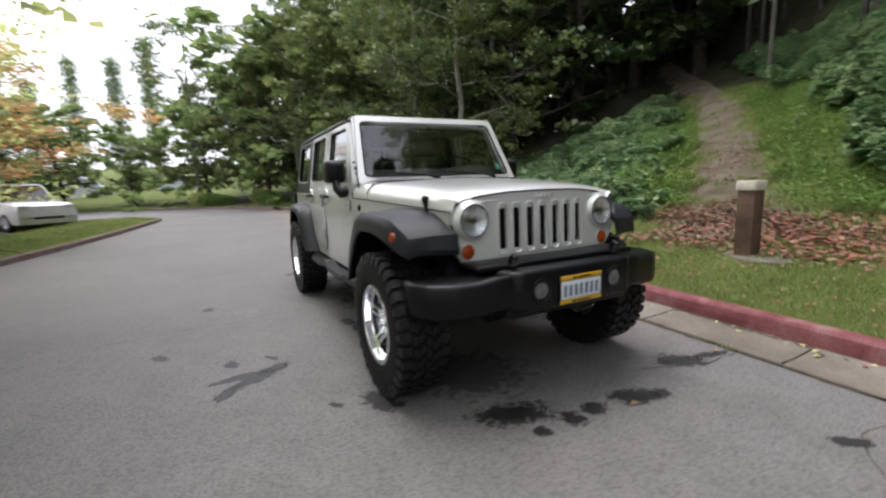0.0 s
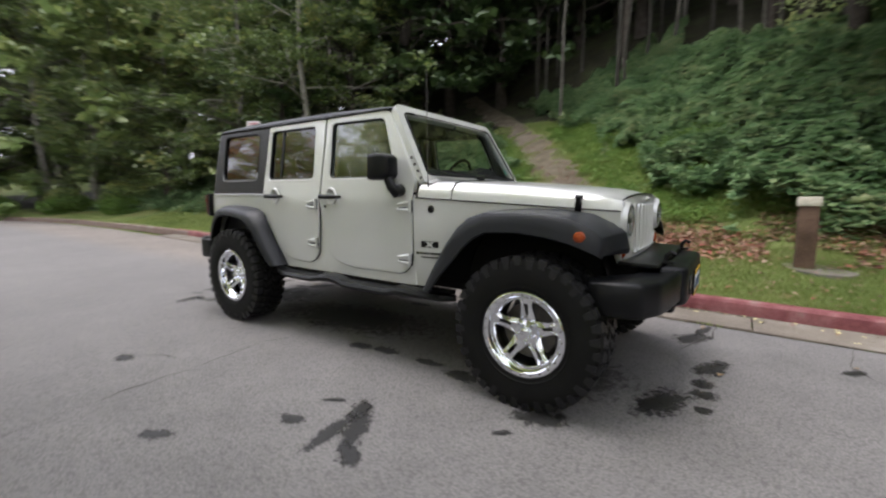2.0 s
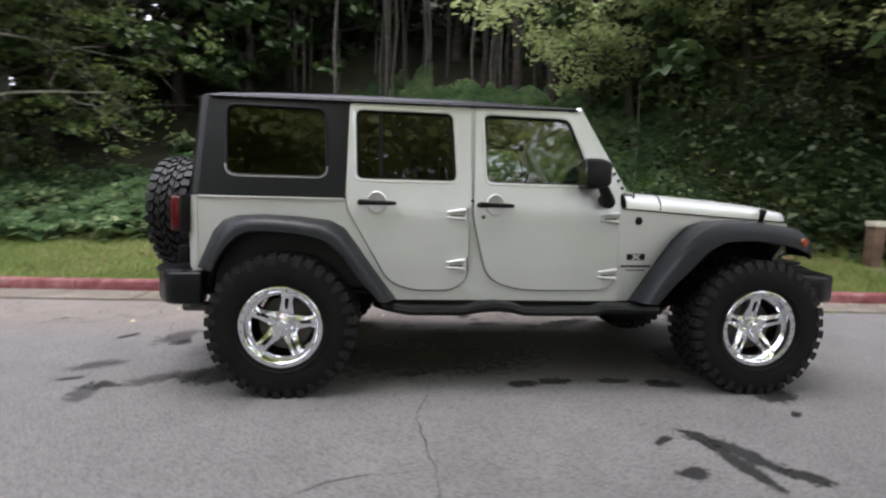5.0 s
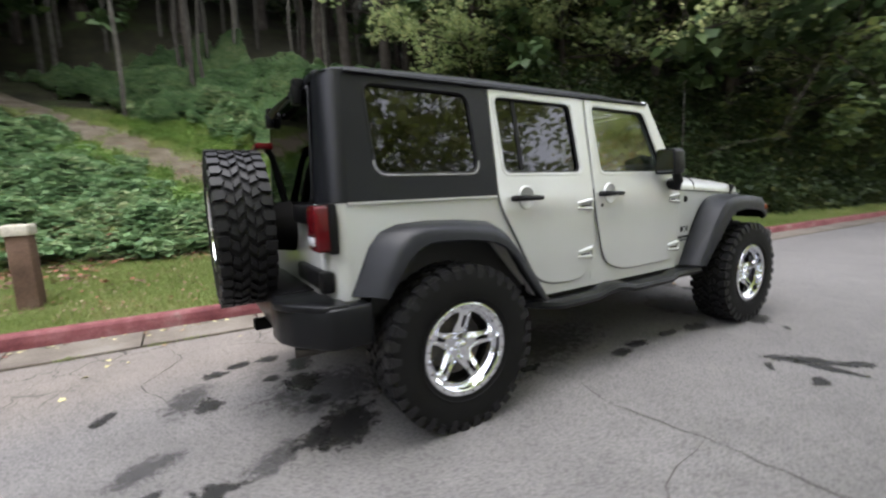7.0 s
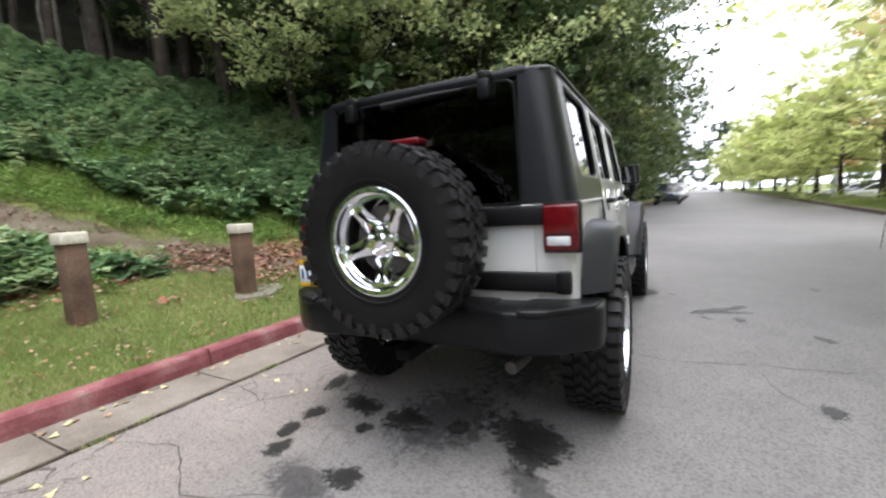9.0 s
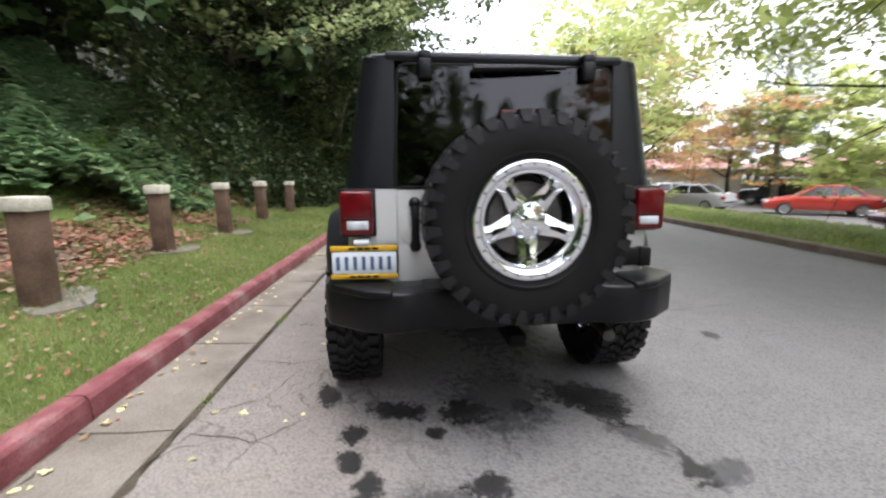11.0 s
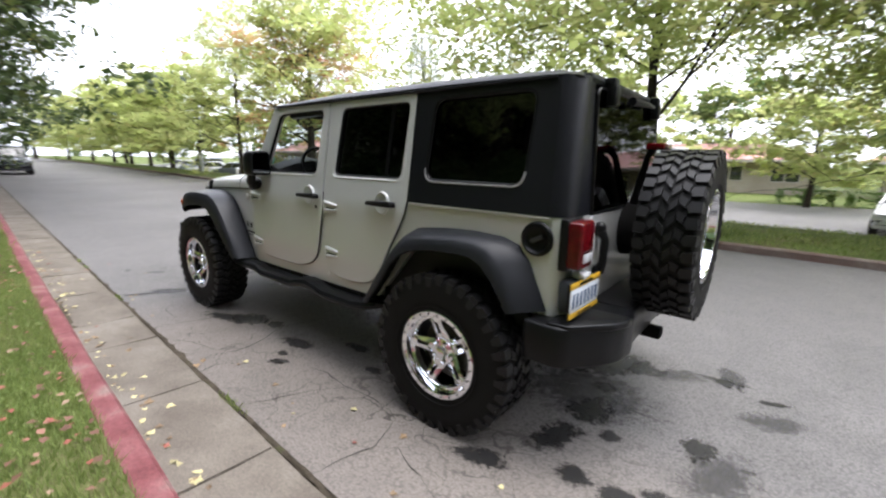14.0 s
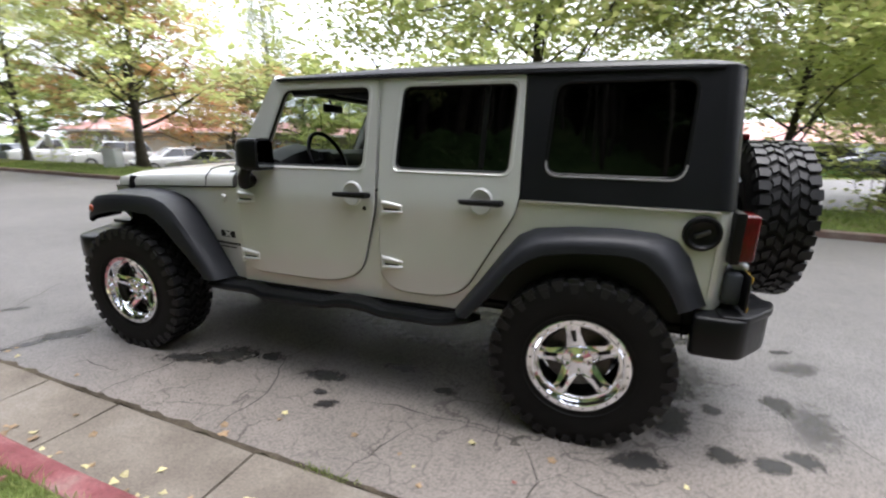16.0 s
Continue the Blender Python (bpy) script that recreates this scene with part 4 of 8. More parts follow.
    box(bm, (-0.013, -0.018, -0.01), (0.013, 0.014, 0.035), 0.006)
    tube(bm, [(-0.02, 0.004, 0.028), (0.02, 0.004, 0.028)], 0.012, 10)
    tube(bm, [(0, 0.008, -0.05), (0, 0.014, 0.02)], 0.008, 8)
    bmesh.ops.transform(bm, matrix=pose(1.665, s * 0.648, 1.145, s * -14, 6, 0 if s < 0 else 180), verts=bm.verts)
    part("hood_catch", bm, M_BLACK, car, "black rubber hood catch")
    # round vent plug and badge on the front wing
    bm = bmesh.new()
    lathe(bm, [(0.0, 0.012), (0.018, 0.012), (0.024, 0.006), (0.027, 0.0)], 20)
    bmesh.ops.transform(bm, matrix=Matrix.Translation((0.735, s * 0.757, 1.09)) @ Matrix.Diagonal((1, s, 1, 1)), verts=bm.verts)
    part("wing_plug", bm, M_BLACK if s < 0 else M_SILVER, car)
    wing = lambda x, z, off=0.0, s=s: (x, s * (nose_y(x) + 0.002 + off), z)
    bm = bmesh.new()
    flat(bm, [(0.663, 0.835), (0.792, 0.835), (0.792, 0.877), (0.663, 0.877)], wing, 0.004)
    badge = part("badge", bm, M_BLACK, car, "black rectangular badge")
    bm = bmesh.new()
    for q in (1, -1):
        prism(bm, [wing(0.7275 + dx * q, 0.856 + dz, 0.002) for dx, dz in ((-0.034, 0.017), (-0.014, 0.017), (0.034, -0.017), (0.014, -0.017))][::q], [wing(0.7275 + dx * q, 0.856 + dz, 0.0005) for dx, dz in ((-0.034, 0.017), (-0.014, 0.017), (0.034, -0.017), (0.014, -0.017))][::q])
    part("badge_mark", bm, M_SILVER, badge)
    for z0, z1, x0, x1 in ((0.788, 0.803, 0.622, 0.842), (0.766, 0.774, 0.66, 0.80)):
        bm = bmesh.new()
        n = 8 if z1 - z0 > 0.01 else 9
        for k in range(n):
            a, b = x0 + (x1 - x0) * (k + 0.08) / n, x0 + (x1 - x0) * (k + 0.86) / n
            flat(bm, [(a, z0), (b, z0), (b, z1), (a, z1)], wing, 0.003)
        part("name_bar", bm, M_BLACK, car)

# hood
bm = bmesh.new()
rings = []
for x, dz, dw in ((0.64, 0, 0), (0.75, 0, 0), (0.90, 0, 0), (1.1, 0, 0), (1.35, 0, 0), (1.6, 0, 0), (1.74, -0.002, 0), (1.81, -0.010, -0.004), (1.855, -0.028, -0.012), (1.882, -0.055, -0.03)):
    zl = float(np.interp(x, [0.6, 1.9], [1.168, 1.10])) + min(0, dz) * 0.2
    zc = float(np.interp(x, [0.64, 0.9, 1.3, 1.7, 1.9], [1.283, 1.275, 1.252, 1.218, 1.195])) + dz
    w = nose_y(x) + 0.004 + dw
    half = [(w, zl), (w - 0.002, zl + 0.035), (w - 0.018, zl + 0.065), (w - 0.055, zc - 0.022), (w - 0.14, zc - 0.006), (0.35, zc + 0.004), (0.15, zc + 0.012)]
    rings.append([(x, -y, z) for y, z in half] + [(x, 0, zc + 0.014)] + [(x, y, z) for y, z in half[::-1]])
loft(bm, rings, closed=False, caps=False)
part("hood", bm, M_SILVER, car, smooth=40)
bm = bmesh.new()
tube(bm, [(x, s * (nose_y(x) + 0.002), float(np.interp(x, [0.6, 1.9], [1.168, 1.10])) - 0.003) for s, r in ((1, (1.88, 1.3, 0.8, 0.62)),) for x in r], 0.005, 6)
part("hood_gap", bm, M_BLACK, car)
bm = bmesh.new()
tube(bm, [(x, -(nose_y(x) + 0.002), float(np.interp(x, [0.6, 1.9], [1.168, 1.10])) - 0.003) for x in (1.88, 1.3, 0.8, 0.62)], 0.005, 6)
part("hood_gap", bm, M_BLACK, car)
bm = bmesh.new()
tube(bm, [(0.885, y, float(np.interp(abs(y), [0, 0.35, 0.61, 0.69, 0.735, 0.741], [1.292, 1.282, 1.274, 1.258, 1.215, 1.155]))) for y in (-0.741, -0.735, -0.69, -0.61, -0.35, 0, 0.35, 0.61, 0.69, 0.735, 0.741)], 0.004, 6)
part("hood_gap", bm, M_BLACK, car)
# cowl under the windscreen
bm = bmesh.new()
rings = []
for x, z, w in ((0.56, 1.16, 0.765), (0.585, 1.27, 0.74), (0.63, 1.296, 0.735), (0.72, 1.290, 0.725)):
    rings.append([(x, y, z - 0.03 * (abs(y) > 0.7)) for y in (-w, -0.6, -0.3, 0, 0.3, 0.6, w)])
loft(bm, rings, closed=False, caps=False)
part("cowl", bm, M_SILVER, car, smooth=40)

# windscreen in its frame
def screen(u, v, off=0.0):
    """u across, v from 0 at the sill to 1 at the header."""
    x, z = 0.665 - 0.315 * v, 1.272 + 0.53 * v
    bow = 0.035 * (1 - (u / 0.72) ** 2)
    n = Vector((0.86, 0, 0.51))
    return (x + bow + n.x * off, u, z + n.z * off)


bm = bmesh.new()
ring(bm, rounded([(-0.728, 0.0), (0.728, 0.0), (0.668, 1.035), (-0.668, 1.035)], [0.02, 0.02, 0.07, 0.07], 5),
     rounded([(-0.655, 0.10), (0.655, 0.10), (0.600, 0.915), (-0.600, 0.915)], 0.05, 5), screen, 0.05)
ws = part("windscreen_frame", bm, M_SILVER, car, smooth=35)
bm = bmesh.new()
loop = rounded([(-0.662, 0.09), (0.662, 0.09), (0.606, 0.925), (-0.606, 0.925)], 0.05, 5)
cols = [-0.66, -0.5, -0.25, 0, 0.25, 0.5, 0.66]
vs = [[bm.verts.new(screen(u * (1 - 0.085 * q), 0.09 + 0.835 * q, -0.016)) for u in cols] for q in (0, 0.33, 0.66, 1)]
for a, b in zip(vs, vs[1:]):
    for k in range(len(cols) - 1):
        bm.faces.new((a[k], a[k + 1], b[k + 1], b[k]))
part("windscreen", bm, glass_material("windscreen_glass", (0.52, 0.57, 0.55), shine=0.065, flat_shine=0.55), ws)
bm = bmesh.new()
window_seal(bm, loop, screen, 0.009)
part("window_seal", bm, M_BLACK, ws)
for s in (1, -1):
    for k in range(4):
        bm = bmesh.new()
        bmesh.ops.create_uvsphere(bm, u_segments=10, v_segments=6, radius=0.011, matrix=Matrix.Translation(Vector(screen(s * 0.712, 0.06 + 0.085 * k, -0.012)) + Vector((-0.008, s * 0.012, 0))))
        part("frame_bolt", bm, M_STEEL, ws)
for y0, y1 in ((0.44, -0.02), (-0.10, -0.56)):
    bm = bmesh.new()
    tube(bm, [(0.735, y0 + 0.03, 1.290), (0.725, y0, 1.305), (0.70, y0 - 0.06, 1.318), (0.692, (y0 + y1) / 2, 1.335), (0.678, y1 + 0.02, 1.352)], [0.016, 0.013, 0.009, 0.008, 0.005], 8)
    wiper = part("wiper", bm, M_BLACK, car, "black windscreen wiper arm and blade")
    bm = bmesh.new()
    tube(bm, [(0.700, y0 - 0.10, 1.322), (0.692, (y0 + y1) / 2, 1.331), (0.676, y1 - 0.04, 1.352)], 0.007, 6)
    part("blade", bm, M_BLACK, wiper)
bm = bmesh.new()
box(bm, (-0.001, -0.018, -0.03), (0.001, 0.018, 0.03), 0, m=Matrix.Translation(Vector(screen(0.60, 0.24, -0.022))) @ pose(0, 0, 0, 0, -31, 0))
part("screen_sticker", bm, plain("sticker_print", (0.25, 0.62, 0.52), 0.5), ws, "small pale green sticker")

# roof
bm = bmesh.new()
rings = []
for x, dz, dy in ((0.335, -0.05, -0.012), (0.325, -0.036, 0), (0.28, -0.024, 0), (-0.35, 0.0, 0), (-1.1, 0.004, 0), (-1.13, 0.004, 0.002), (-1.6, -0.002, 0.002), (-1.90, -0.012, 0), (-1.98, -0.022, -0.012), (-2.02, -0.040, -0.03), (-2.04, -0.065, -0.05)):
    w = side_y(1.782) + 0.006 + dy
    lo = 1.779 if x > -1.95 else 1.779 - (1.95 + x) * -0.0
    half = [(w, lo), (w + 0.002, 1.800 + dz * 0.3), (w - 0.015, 1.818 + dz * 0.6), (w - 0.05, 1.834 + dz), (w - 0.14, 1.844 + dz), (0.3, 1.852 + dz)]
    rings.append([(x, -y, max(z, lo)) for y, z in half] + [(x, 0, 1.854 + dz)] + [(x, y, max(z, lo)) for y, z in half[::-1]])
loft(bm, rings, closed=False, caps=False)
part("hardtop_roof", bm, M_TOP, car, "black textured hardtop roof", smooth=40)
bm = bmesh.new()
tube(bm, [(-1.12, y, 1.855 - 0.012 * (abs(y) > 0.4) - 0.02 * (abs(y) > 0.56)) for y in (-0.64, -0.5, -0.3, 0, 0.3, 0.5, 0.64)], 0.005, 6)
part("roof_gap", bm, M_BLACK, car)
for s in (1, -1):
    bm = bmesh.new()
    tube(bm, [(x, s * (side_y(1.785) + 0.012), 1.786) for x in (0.31, -0.4, -1.1, -1.94)], 0.008, 6)
    part("drip_rail", bm, M_TOP, car)
# header over the rear glass
bm = bmesh.new()
box(bm, (-2.052, -0.575, 1.762), (-1.98, 0.575, 1.812), 0.02)
part("hardtop_header", bm, M_TOP, car)

# tail: gate, glass, lamps
REAR_X = -2.074
back_at = lambda y, z, off=0.0: (REAR_X - off + 0.045 * max(0.0, z - 1.19), y, z)
bm = bmesh.new()
flat(bm, rounded([(-0.60, 0.70), (0.535, 0.70), (0.535, 1.183), (-0.60, 1.183)], 0.03, 4), lambda y, z, off=0.0: back_at(y, z, off + 0.008), 0.04, 0.008)
gate = part("tailgate", bm, M_SILVER, car, smooth=25)
bm = bmesh.new()
flat(bm, [(-0.72, 0.69), (0.72, 0.69), (0.72, 1.17), (-0.72, 1.17)], lambda y, z, off=0.0: back_at(y, z, off - 0.012), 0.02)
part("gate_shut_line", bm, M_UNDER, gate)
bm = bmesh.new()
loop = rounded([(-0.535, 1.193), (0.535, 1.193), (0.515, 1.752), (-0.515, 1.752)], [0.015, 0.015, 0.05, 0.05], 4)
flat(bm, loop, lambda y, z, off=0.0: back_at(y, z, off + 0.012), 0.005)
glass = part("rear_glass", bm, M_TINT, car, "dark tinted rear glass")
bm = bmesh.new()
window_seal(bm, loop, lambda y, z, off=0.0: back_at(y, z, off + 0.006), 0.008)
part("window_seal", bm, M_BLACK, glass)
bm = bmesh.new()
box(bm, (REAR_X - 0.012, -0.535, 1.186), (REAR_X + 0.02, 0.535, 1.200), 0.004)
part("glass_sill", bm, M_BLACK, glass)
for y in (0.392, -0.385):
    bm = bmesh.new()
    box(bm, (-2.108, y - 0.031, 1.680), (-2.06, y + 0.031, 1.770), 0.012)
    box(bm, (-2.10, y - 0.031, 1.755), (-2.04, y + 0.031, 1.806), 0.012)
    part("glass_hinge", bm, M_BUMPER, glass, "black rear glass hinge")
bm = bmesh.new()
tube(bm, [(-2.105, 0.17, 1.725), (-2.112, 0.05, 1.728), (-2.108, -0.12, 1.735), (-2.10, -0.27, 1.738)], [0.022, 0.018, 0.014, 0.008], 8)
tube(bm, [(-2.09, 0.13, 1.715), (-2.07, 0.13, 1.715)], 0.018, 8)
part("rear_wiper", bm, M_BLACK, glass, "black rear wiper")
for s in (1, -1):
    bm = bmesh.new()
    box(bm, (-2.145, min(s * 0.645, s * 0.794), 0.974), (-2.062, max(s * 0.645, s * 0.794), 1.180), 0.016, 3)
    lamp = part("tail_lamp", bm, M_REDLENS, car, "red tail lamp")
    bm = bmesh.new()
    box(bm, (-2.088, min(s * 0.632, s * 0.801), 0.962), (-2.046, max(s * 0.632, s * 0.801), 1.190), 0.010)
    part("lamp_housing", bm, M_BLACK, lamp)
    bm = bmesh.new()
    box(bm, (-2.149, min(s * 0.662, s * 0.765), 1.000), (-2.11, max(s * 0.662, s * 0.765), 1.044), 0.008)
    part("reversing_lens", bm, M_CLEARLENS, lamp, "clear reversing lens")
    bm = bmesh.new()
    box(bm, (-2.148, min(s * 0.655, s * 0.772), 1.050), (-2.11, max(s * 0.655, s * 0.772), 1.056), 0.002)
    part("lens_rib", bm, M_BLACK, lamp)
# gate handle on its cup, and gate hinges
bm = bmesh.new()
lathe(bm, [(0.0, 0.004), (0.045, 0.004), (0.056, 0.0)], 28, "X")
bmesh.ops.transform(bm, matrix=Matrix.Translation((-2.085, 0.475, 1.005)) @ Matrix.Diagonal((-1, 1.0, 1.5, 1)), verts=bm.verts)
part("handle_cup", bm, M_SILVER, gate)
bm = bmesh.new()
tube(bm, [(-2.085, 0.447, 0.905), (-2.112, 0.447, 0.912), (-2.124, 0.447, 0.95), (-2.126, 0.447, 1.06), (-2.112, 0.447, 1.09), (-2.085, 0.447, 1.095)], [0.026, 0.028, 0.020, 0.020, 0.024, 0.024], 10)
bmesh.ops.create_uvsphere(bm, u_segments=14, v_segments=8, radius=0.030, matrix=Matrix.Translation((-2.098, 0.447, 1.118)))
part("gate_handle", bm, M_BLACK, gate, "black tailgate handle")
for z in (1.135, 0.83):
    bm = bmesh.new()
    box(bm, (-2.118, -0.72, z - 0.045), (-2.07, -0.24, z + 0.045), 0.014)
    box(bm, (-2.125, -0.755, z - 0.05), (-2.065, -0.69, z + 0.05), 0.012)
    part("gate_hinge", bm, M_BLACK, gate, "black tailgate hinge")
# centre brake lamp on its stalk
bm = bmesh.new()
tube(bm, [(-2.09, -0.02, 1.10), (-2.13, -0.02, 1.30), (-2.16, -0.02, 1.46), (-2.19, -0.02, 1.51)], [0.025, 0.02, 0.018, 0.02], 8)
stalk = part("lamp_stalk", bm, M_BLACK, car)
bm = bmesh.new()
box(bm, (-2.255, -0.115, 1.492), (-2.165, 0.075, 1.527), 0.01)
part("brake_lamp", bm, M_REDLENS, stalk, "red centre brake lamp")
# spare carrier
bm = bmesh.new()
tube(bm, [(-2.08, -0.02, 1.06), (-2.37, -0.02, 1.06)], [0.15, 0.11], 16)
part("spare_carrier", bm, M_UNDER, car)

# bumpers
def plan_slab(bm, plan, z0, z1, soft=0.025):
    """A thick plate from a plan outline, with softened top and bottom edges."""
    c = Vector((sum(p[0] for p in plan) / len(plan), sum(p[1] for p in plan) / len(plan)))
    def ins(d):
        out = []
        k = len(plan)
        for i, p in enumerate(plan):
            a, b = (Vector(p) - Vector(plan[i - 1])).normalized(), (Vector(plan[(i + 1) % k]) - Vector(p)).normalized()
            n = Vector((-(a.y + b.y), a.x + b.x))
            n = n.normalized() if n.length > 1e-6 else Vector((0, 0))
            out.append(Vector(p) + n * d)
        return out
    area = sum(plan[i - 1][0] * plan[i][1] - plan[i][0] * plan[i - 1][1] for i in range(len(plan)))
    sg = 1 if area > 0 else -1
    rings = [[(*q, z) for q in ins(sg * d)] for z, d in ((z0, soft), (z0 + soft * 0.4, soft * 0.3), (z0 + soft, 0), (z1 - soft, 0), (z1 - soft * 0.4, soft * 0.3), (z1, soft))]
    loft(bm, rings)


bm = bmesh.new()
half = [(-1.93, 0.878), (-2.09, 0.885), (-2.14, 0.866), (-2.265, 0.71), (-2.305, 0.62), (-2.315, 0.50), (-2.292, 0.42), (-2.288, 0.30)]
plan = rounded(half + [(x, -y) for x, y in half[::-1]] + [(-1.955, -0.75), (-2.07, -0.70), (-2.07, 0.70), (-1.955, 0.75)], 0.03, 3)
plan_slab(bm, plan, 0.550, 0.738, 0.014)
rear_bumper = part("rear_bumper", bm, M_BUMPER, car, "black plastic rear bumper", smooth=40)
for s in (1, -1):
    bm = bmesh.new()
    plan_slab(bm, rounded([(-2.04, s * 0.64), (-2.04, s * 0.87), (-2.145, s * 0.86), (-2.288, s * 0.69), (-2.318, s * 0.61), (-2.318, s * 0.56), (-2.10, s * 0.56)], 0.02, 3), 0.715, 0.750, 0.008)
    part("bumper_step", bm, M_BUMPER, rear_bumper, smooth=40)
bm = bmesh.new()
box(bm, (-2.275, -0.42, 0.725), (-2.06, 0.42, 0.745), 0.008)
part("bumper_pad", bm, M_BLACK, rear_bumper)
bm = bmesh.new()
box(bm, (-2.34, -0.04, 0.47), (-2.0, 0.04, 0.53), 0.01)
part("tow_hitch", bm, M_UNDER, car)
bm = bmesh.new()
tube(bm, [(-1.85, -0.52, 0.46), (-2.1, -0.52, 0.46), (-2.22, -0.50, 0.455)], 0.03, 12)
part("exhaust_tip", bm, M_STEEL, car)

bm = bmesh.new()
half = [(1.78, 0.845), (1.84, 0.882), (1.93, 0.880), (2.04, 0.835), (2.11, 0.715), (2.14, 0.58), (2.158, 0.50), (2.165, 0.44), (2.167, 0.2)]
plan = rounded(half + [(x, -y) for x, y in half[::-1]] + [(1.76, -0.78), (1.96, -0.55), (1.96, 0.55), (1.76, 0.78)], 0.03, 3)
plan_slab(bm, plan, 0.604, 0.784, 0.022)
for v in bm.verts:
    v.co.z -= 0.022 * smooth01((abs(v.co.y) - 0.48) / 0.16)
front_bumper = part("front_bumper", bm, M_BUMPER, car, "black plastic front bumper", smooth=40)
bm = bmesh.new()
half = [(2.06, 0.47), (2.165, 0.42), (2.192, 0.38), (2.196, 0.1)]
plan_slab(bm, rounded(half + [(x, -y) for x, y in half[::-1]], 0.02, 3), 0.582, 0.798, 0.022)
part("bumper_centre", bm, M_BUMPER, front_bumper, smooth=40)
bm = bmesh.new()
box(bm, (2.02, -0.44, 0.54), (2.14, 0.44, 0.60), 0.02)
part("air_dam", bm, M_BUMPER, front_bumper)
bm = bmesh.new()
box(bm, (1.86, -0.56, 0.795), (2.07, 0.56, 0.823), 0.01)
part("bumper_cover", bm, M_BUMPER, front_bumper)
for s in (1, -1):
    bm = bmesh.new()
    lathe(bm, [(0.0, 0.01), (0.03, 0.008), (0.046, 0.0), (0.055, 0.0), (0.058, -0.012)], 24, "X")
    bmesh.ops.transform(bm, matrix=Matrix.Translation((2.192, s * 0.262, 0.690)), verts=bm.verts)
    fog = part("fog_lamp", bm, M_FOG, front_bumper, "round fog lamp")
    bm = bmesh.new()
    lathe(bm, [(0.05, 0.004), (0.053, 0.010), (0.064, 0.008), (0.068, -0.004)], 24, "X")
    bmesh.ops.transform(bm, matrix=Matrix.Translation((2.191, s * 0.262, 0.690)), verts=bm.verts)
    part("fog_ring", bm, M_BUMPER, fog)
    bm = bmesh.new()
    tube(bm, [(2.075, s * 0.37, 0.81), (2.078, s * 0.37, 0.85), (2.10, s * 0.37, 0.872), (2.125, s * 0.37, 0.858)], [0.014, 0.013, 0.012, 0.012], 8)
    box(bm, (2.04, s * 0.37 - 0.025, 0.808), (2.12, s * 0.37 + 0.025, 0.822), 0.005)
    part("tow_hook", bm, M_BLACK, front_bumper, "black tow hook")


def plate(parent, m, label):
    """A registration plate in a yellow surround; the characters are plain bars."""
    bm = bmesh.new()
    box(bm, (-0.158, -0.004, -0.082), (0.158, 0.008, 0.082), 0.006, m=m)
    p = part("number_plate", bm, M_BLACK, parent, label)
    bm = bmesh.new()
    box(bm, (-0.150, -0.006, -0.055), (0.150, 0.002, 0.050), 0.003, m=m)
    part("plate_face", bm, M_WHITE, p)
    bm = bmesh.new()
    for lo, hi in (((-0.155, -0.0075, 0.052), (0.155, 0.0, 0.079)), ((-0.155, -0.0075, -0.079), (0.155, 0.0, -0.056))):
        box(bm, lo, hi, 0.003, m=m)
    part("plate_surround", bm, M_YELLOW, p, "yellow plate surround")
    for k in range(7):
        x = -0.122 + 0.0395 * k
        bm = bmesh.new()
        box(bm, (x - 0.0085, -0.0085, -0.036), (x + 0.0085, -0.004, 0.028), 0, m=m)
        part("plate_bar", bm, M_BLUE, p)
    for z0, z1 in ((0.060, 0.071), (-0.073, -0.063)):
        bm = bmesh.new()
        for k in range(4):
            box(bm, (-0.07 + 0.036 * k, -0.0095, z0), (-0.042 + 0.036 * k, -0.004, z1), 0, m=m)
        part("surround_print", bm, M_BLACK, p)


plate(front_bumper, pose(2.203, 0, 0.672, 0, 0, 90) @ Matrix.Diagonal((0.95, 1, 0.95, 1)), "registration plate in a yellow surround")
bm = bmesh.new()
box(bm, (-0.10, 0.0, -0.07), (0.10, 0.07, 0.075), 0.015, m=pose(-2.125, 0.69, 0.845, 0, 0, -92) @ pose(0, 0, 0, 0, 0, 0))
holder = part("plate_holder", bm, plain("grey_plastic", (0.045, 0.05, 0.058), 0.5, spec=0.3), car, "grey plastic plate holder")
plate(holder, pose(-2.135, 0.69, 0.848, 0, 0, -92), "registration plate in a yellow surround")
bm = bmesh.new()
box(bm, (-2.15, 0.66, 0.925), (-2.09, 0.74, 0.955), 0.012)
part("plate_lamp", bm, M_CLEARLENS, holder)

# grille
GX = 1.895
def face_at(y, z, off=0.0):
    return (GX + off - 0.035 * (abs(y) / 0.6) ** 2 + 0.03 * (0.95 - z), y, z)


bm = bmesh.new()
step = 0.0935
slots = [(-3 + k) * step for k in range(7)]


# the face is built in upright bands, so that the seven slots stay open
def band(y0, y1, z0, z1):
    n = max(1, int((y1 - y0) / 0.05))
    cols = [[bm.verts.new(face_at(y0 + (y1 - y0) * i / n, z, o)) for z, o in ((z0(y0 + (y1 - y0) * i / n), -0.02), (z0(y0 + (y1 - y0) * i / n), 0.0), (z1(y0 + (y1 - y0) * i / n), 0.0), (z1(y0 + (y1 - y0) * i / n), -0.02))] for i in range(n + 1)]
    for a, b in zip(cols, cols[1:]):
        for k in range(3):
            bm.faces.new((a[k], b[k], b[k + 1], a[k + 1]))
    for c in (cols[0], cols[-1]):
        bm.faces.new(c if c is cols[-1] else c[::-1])


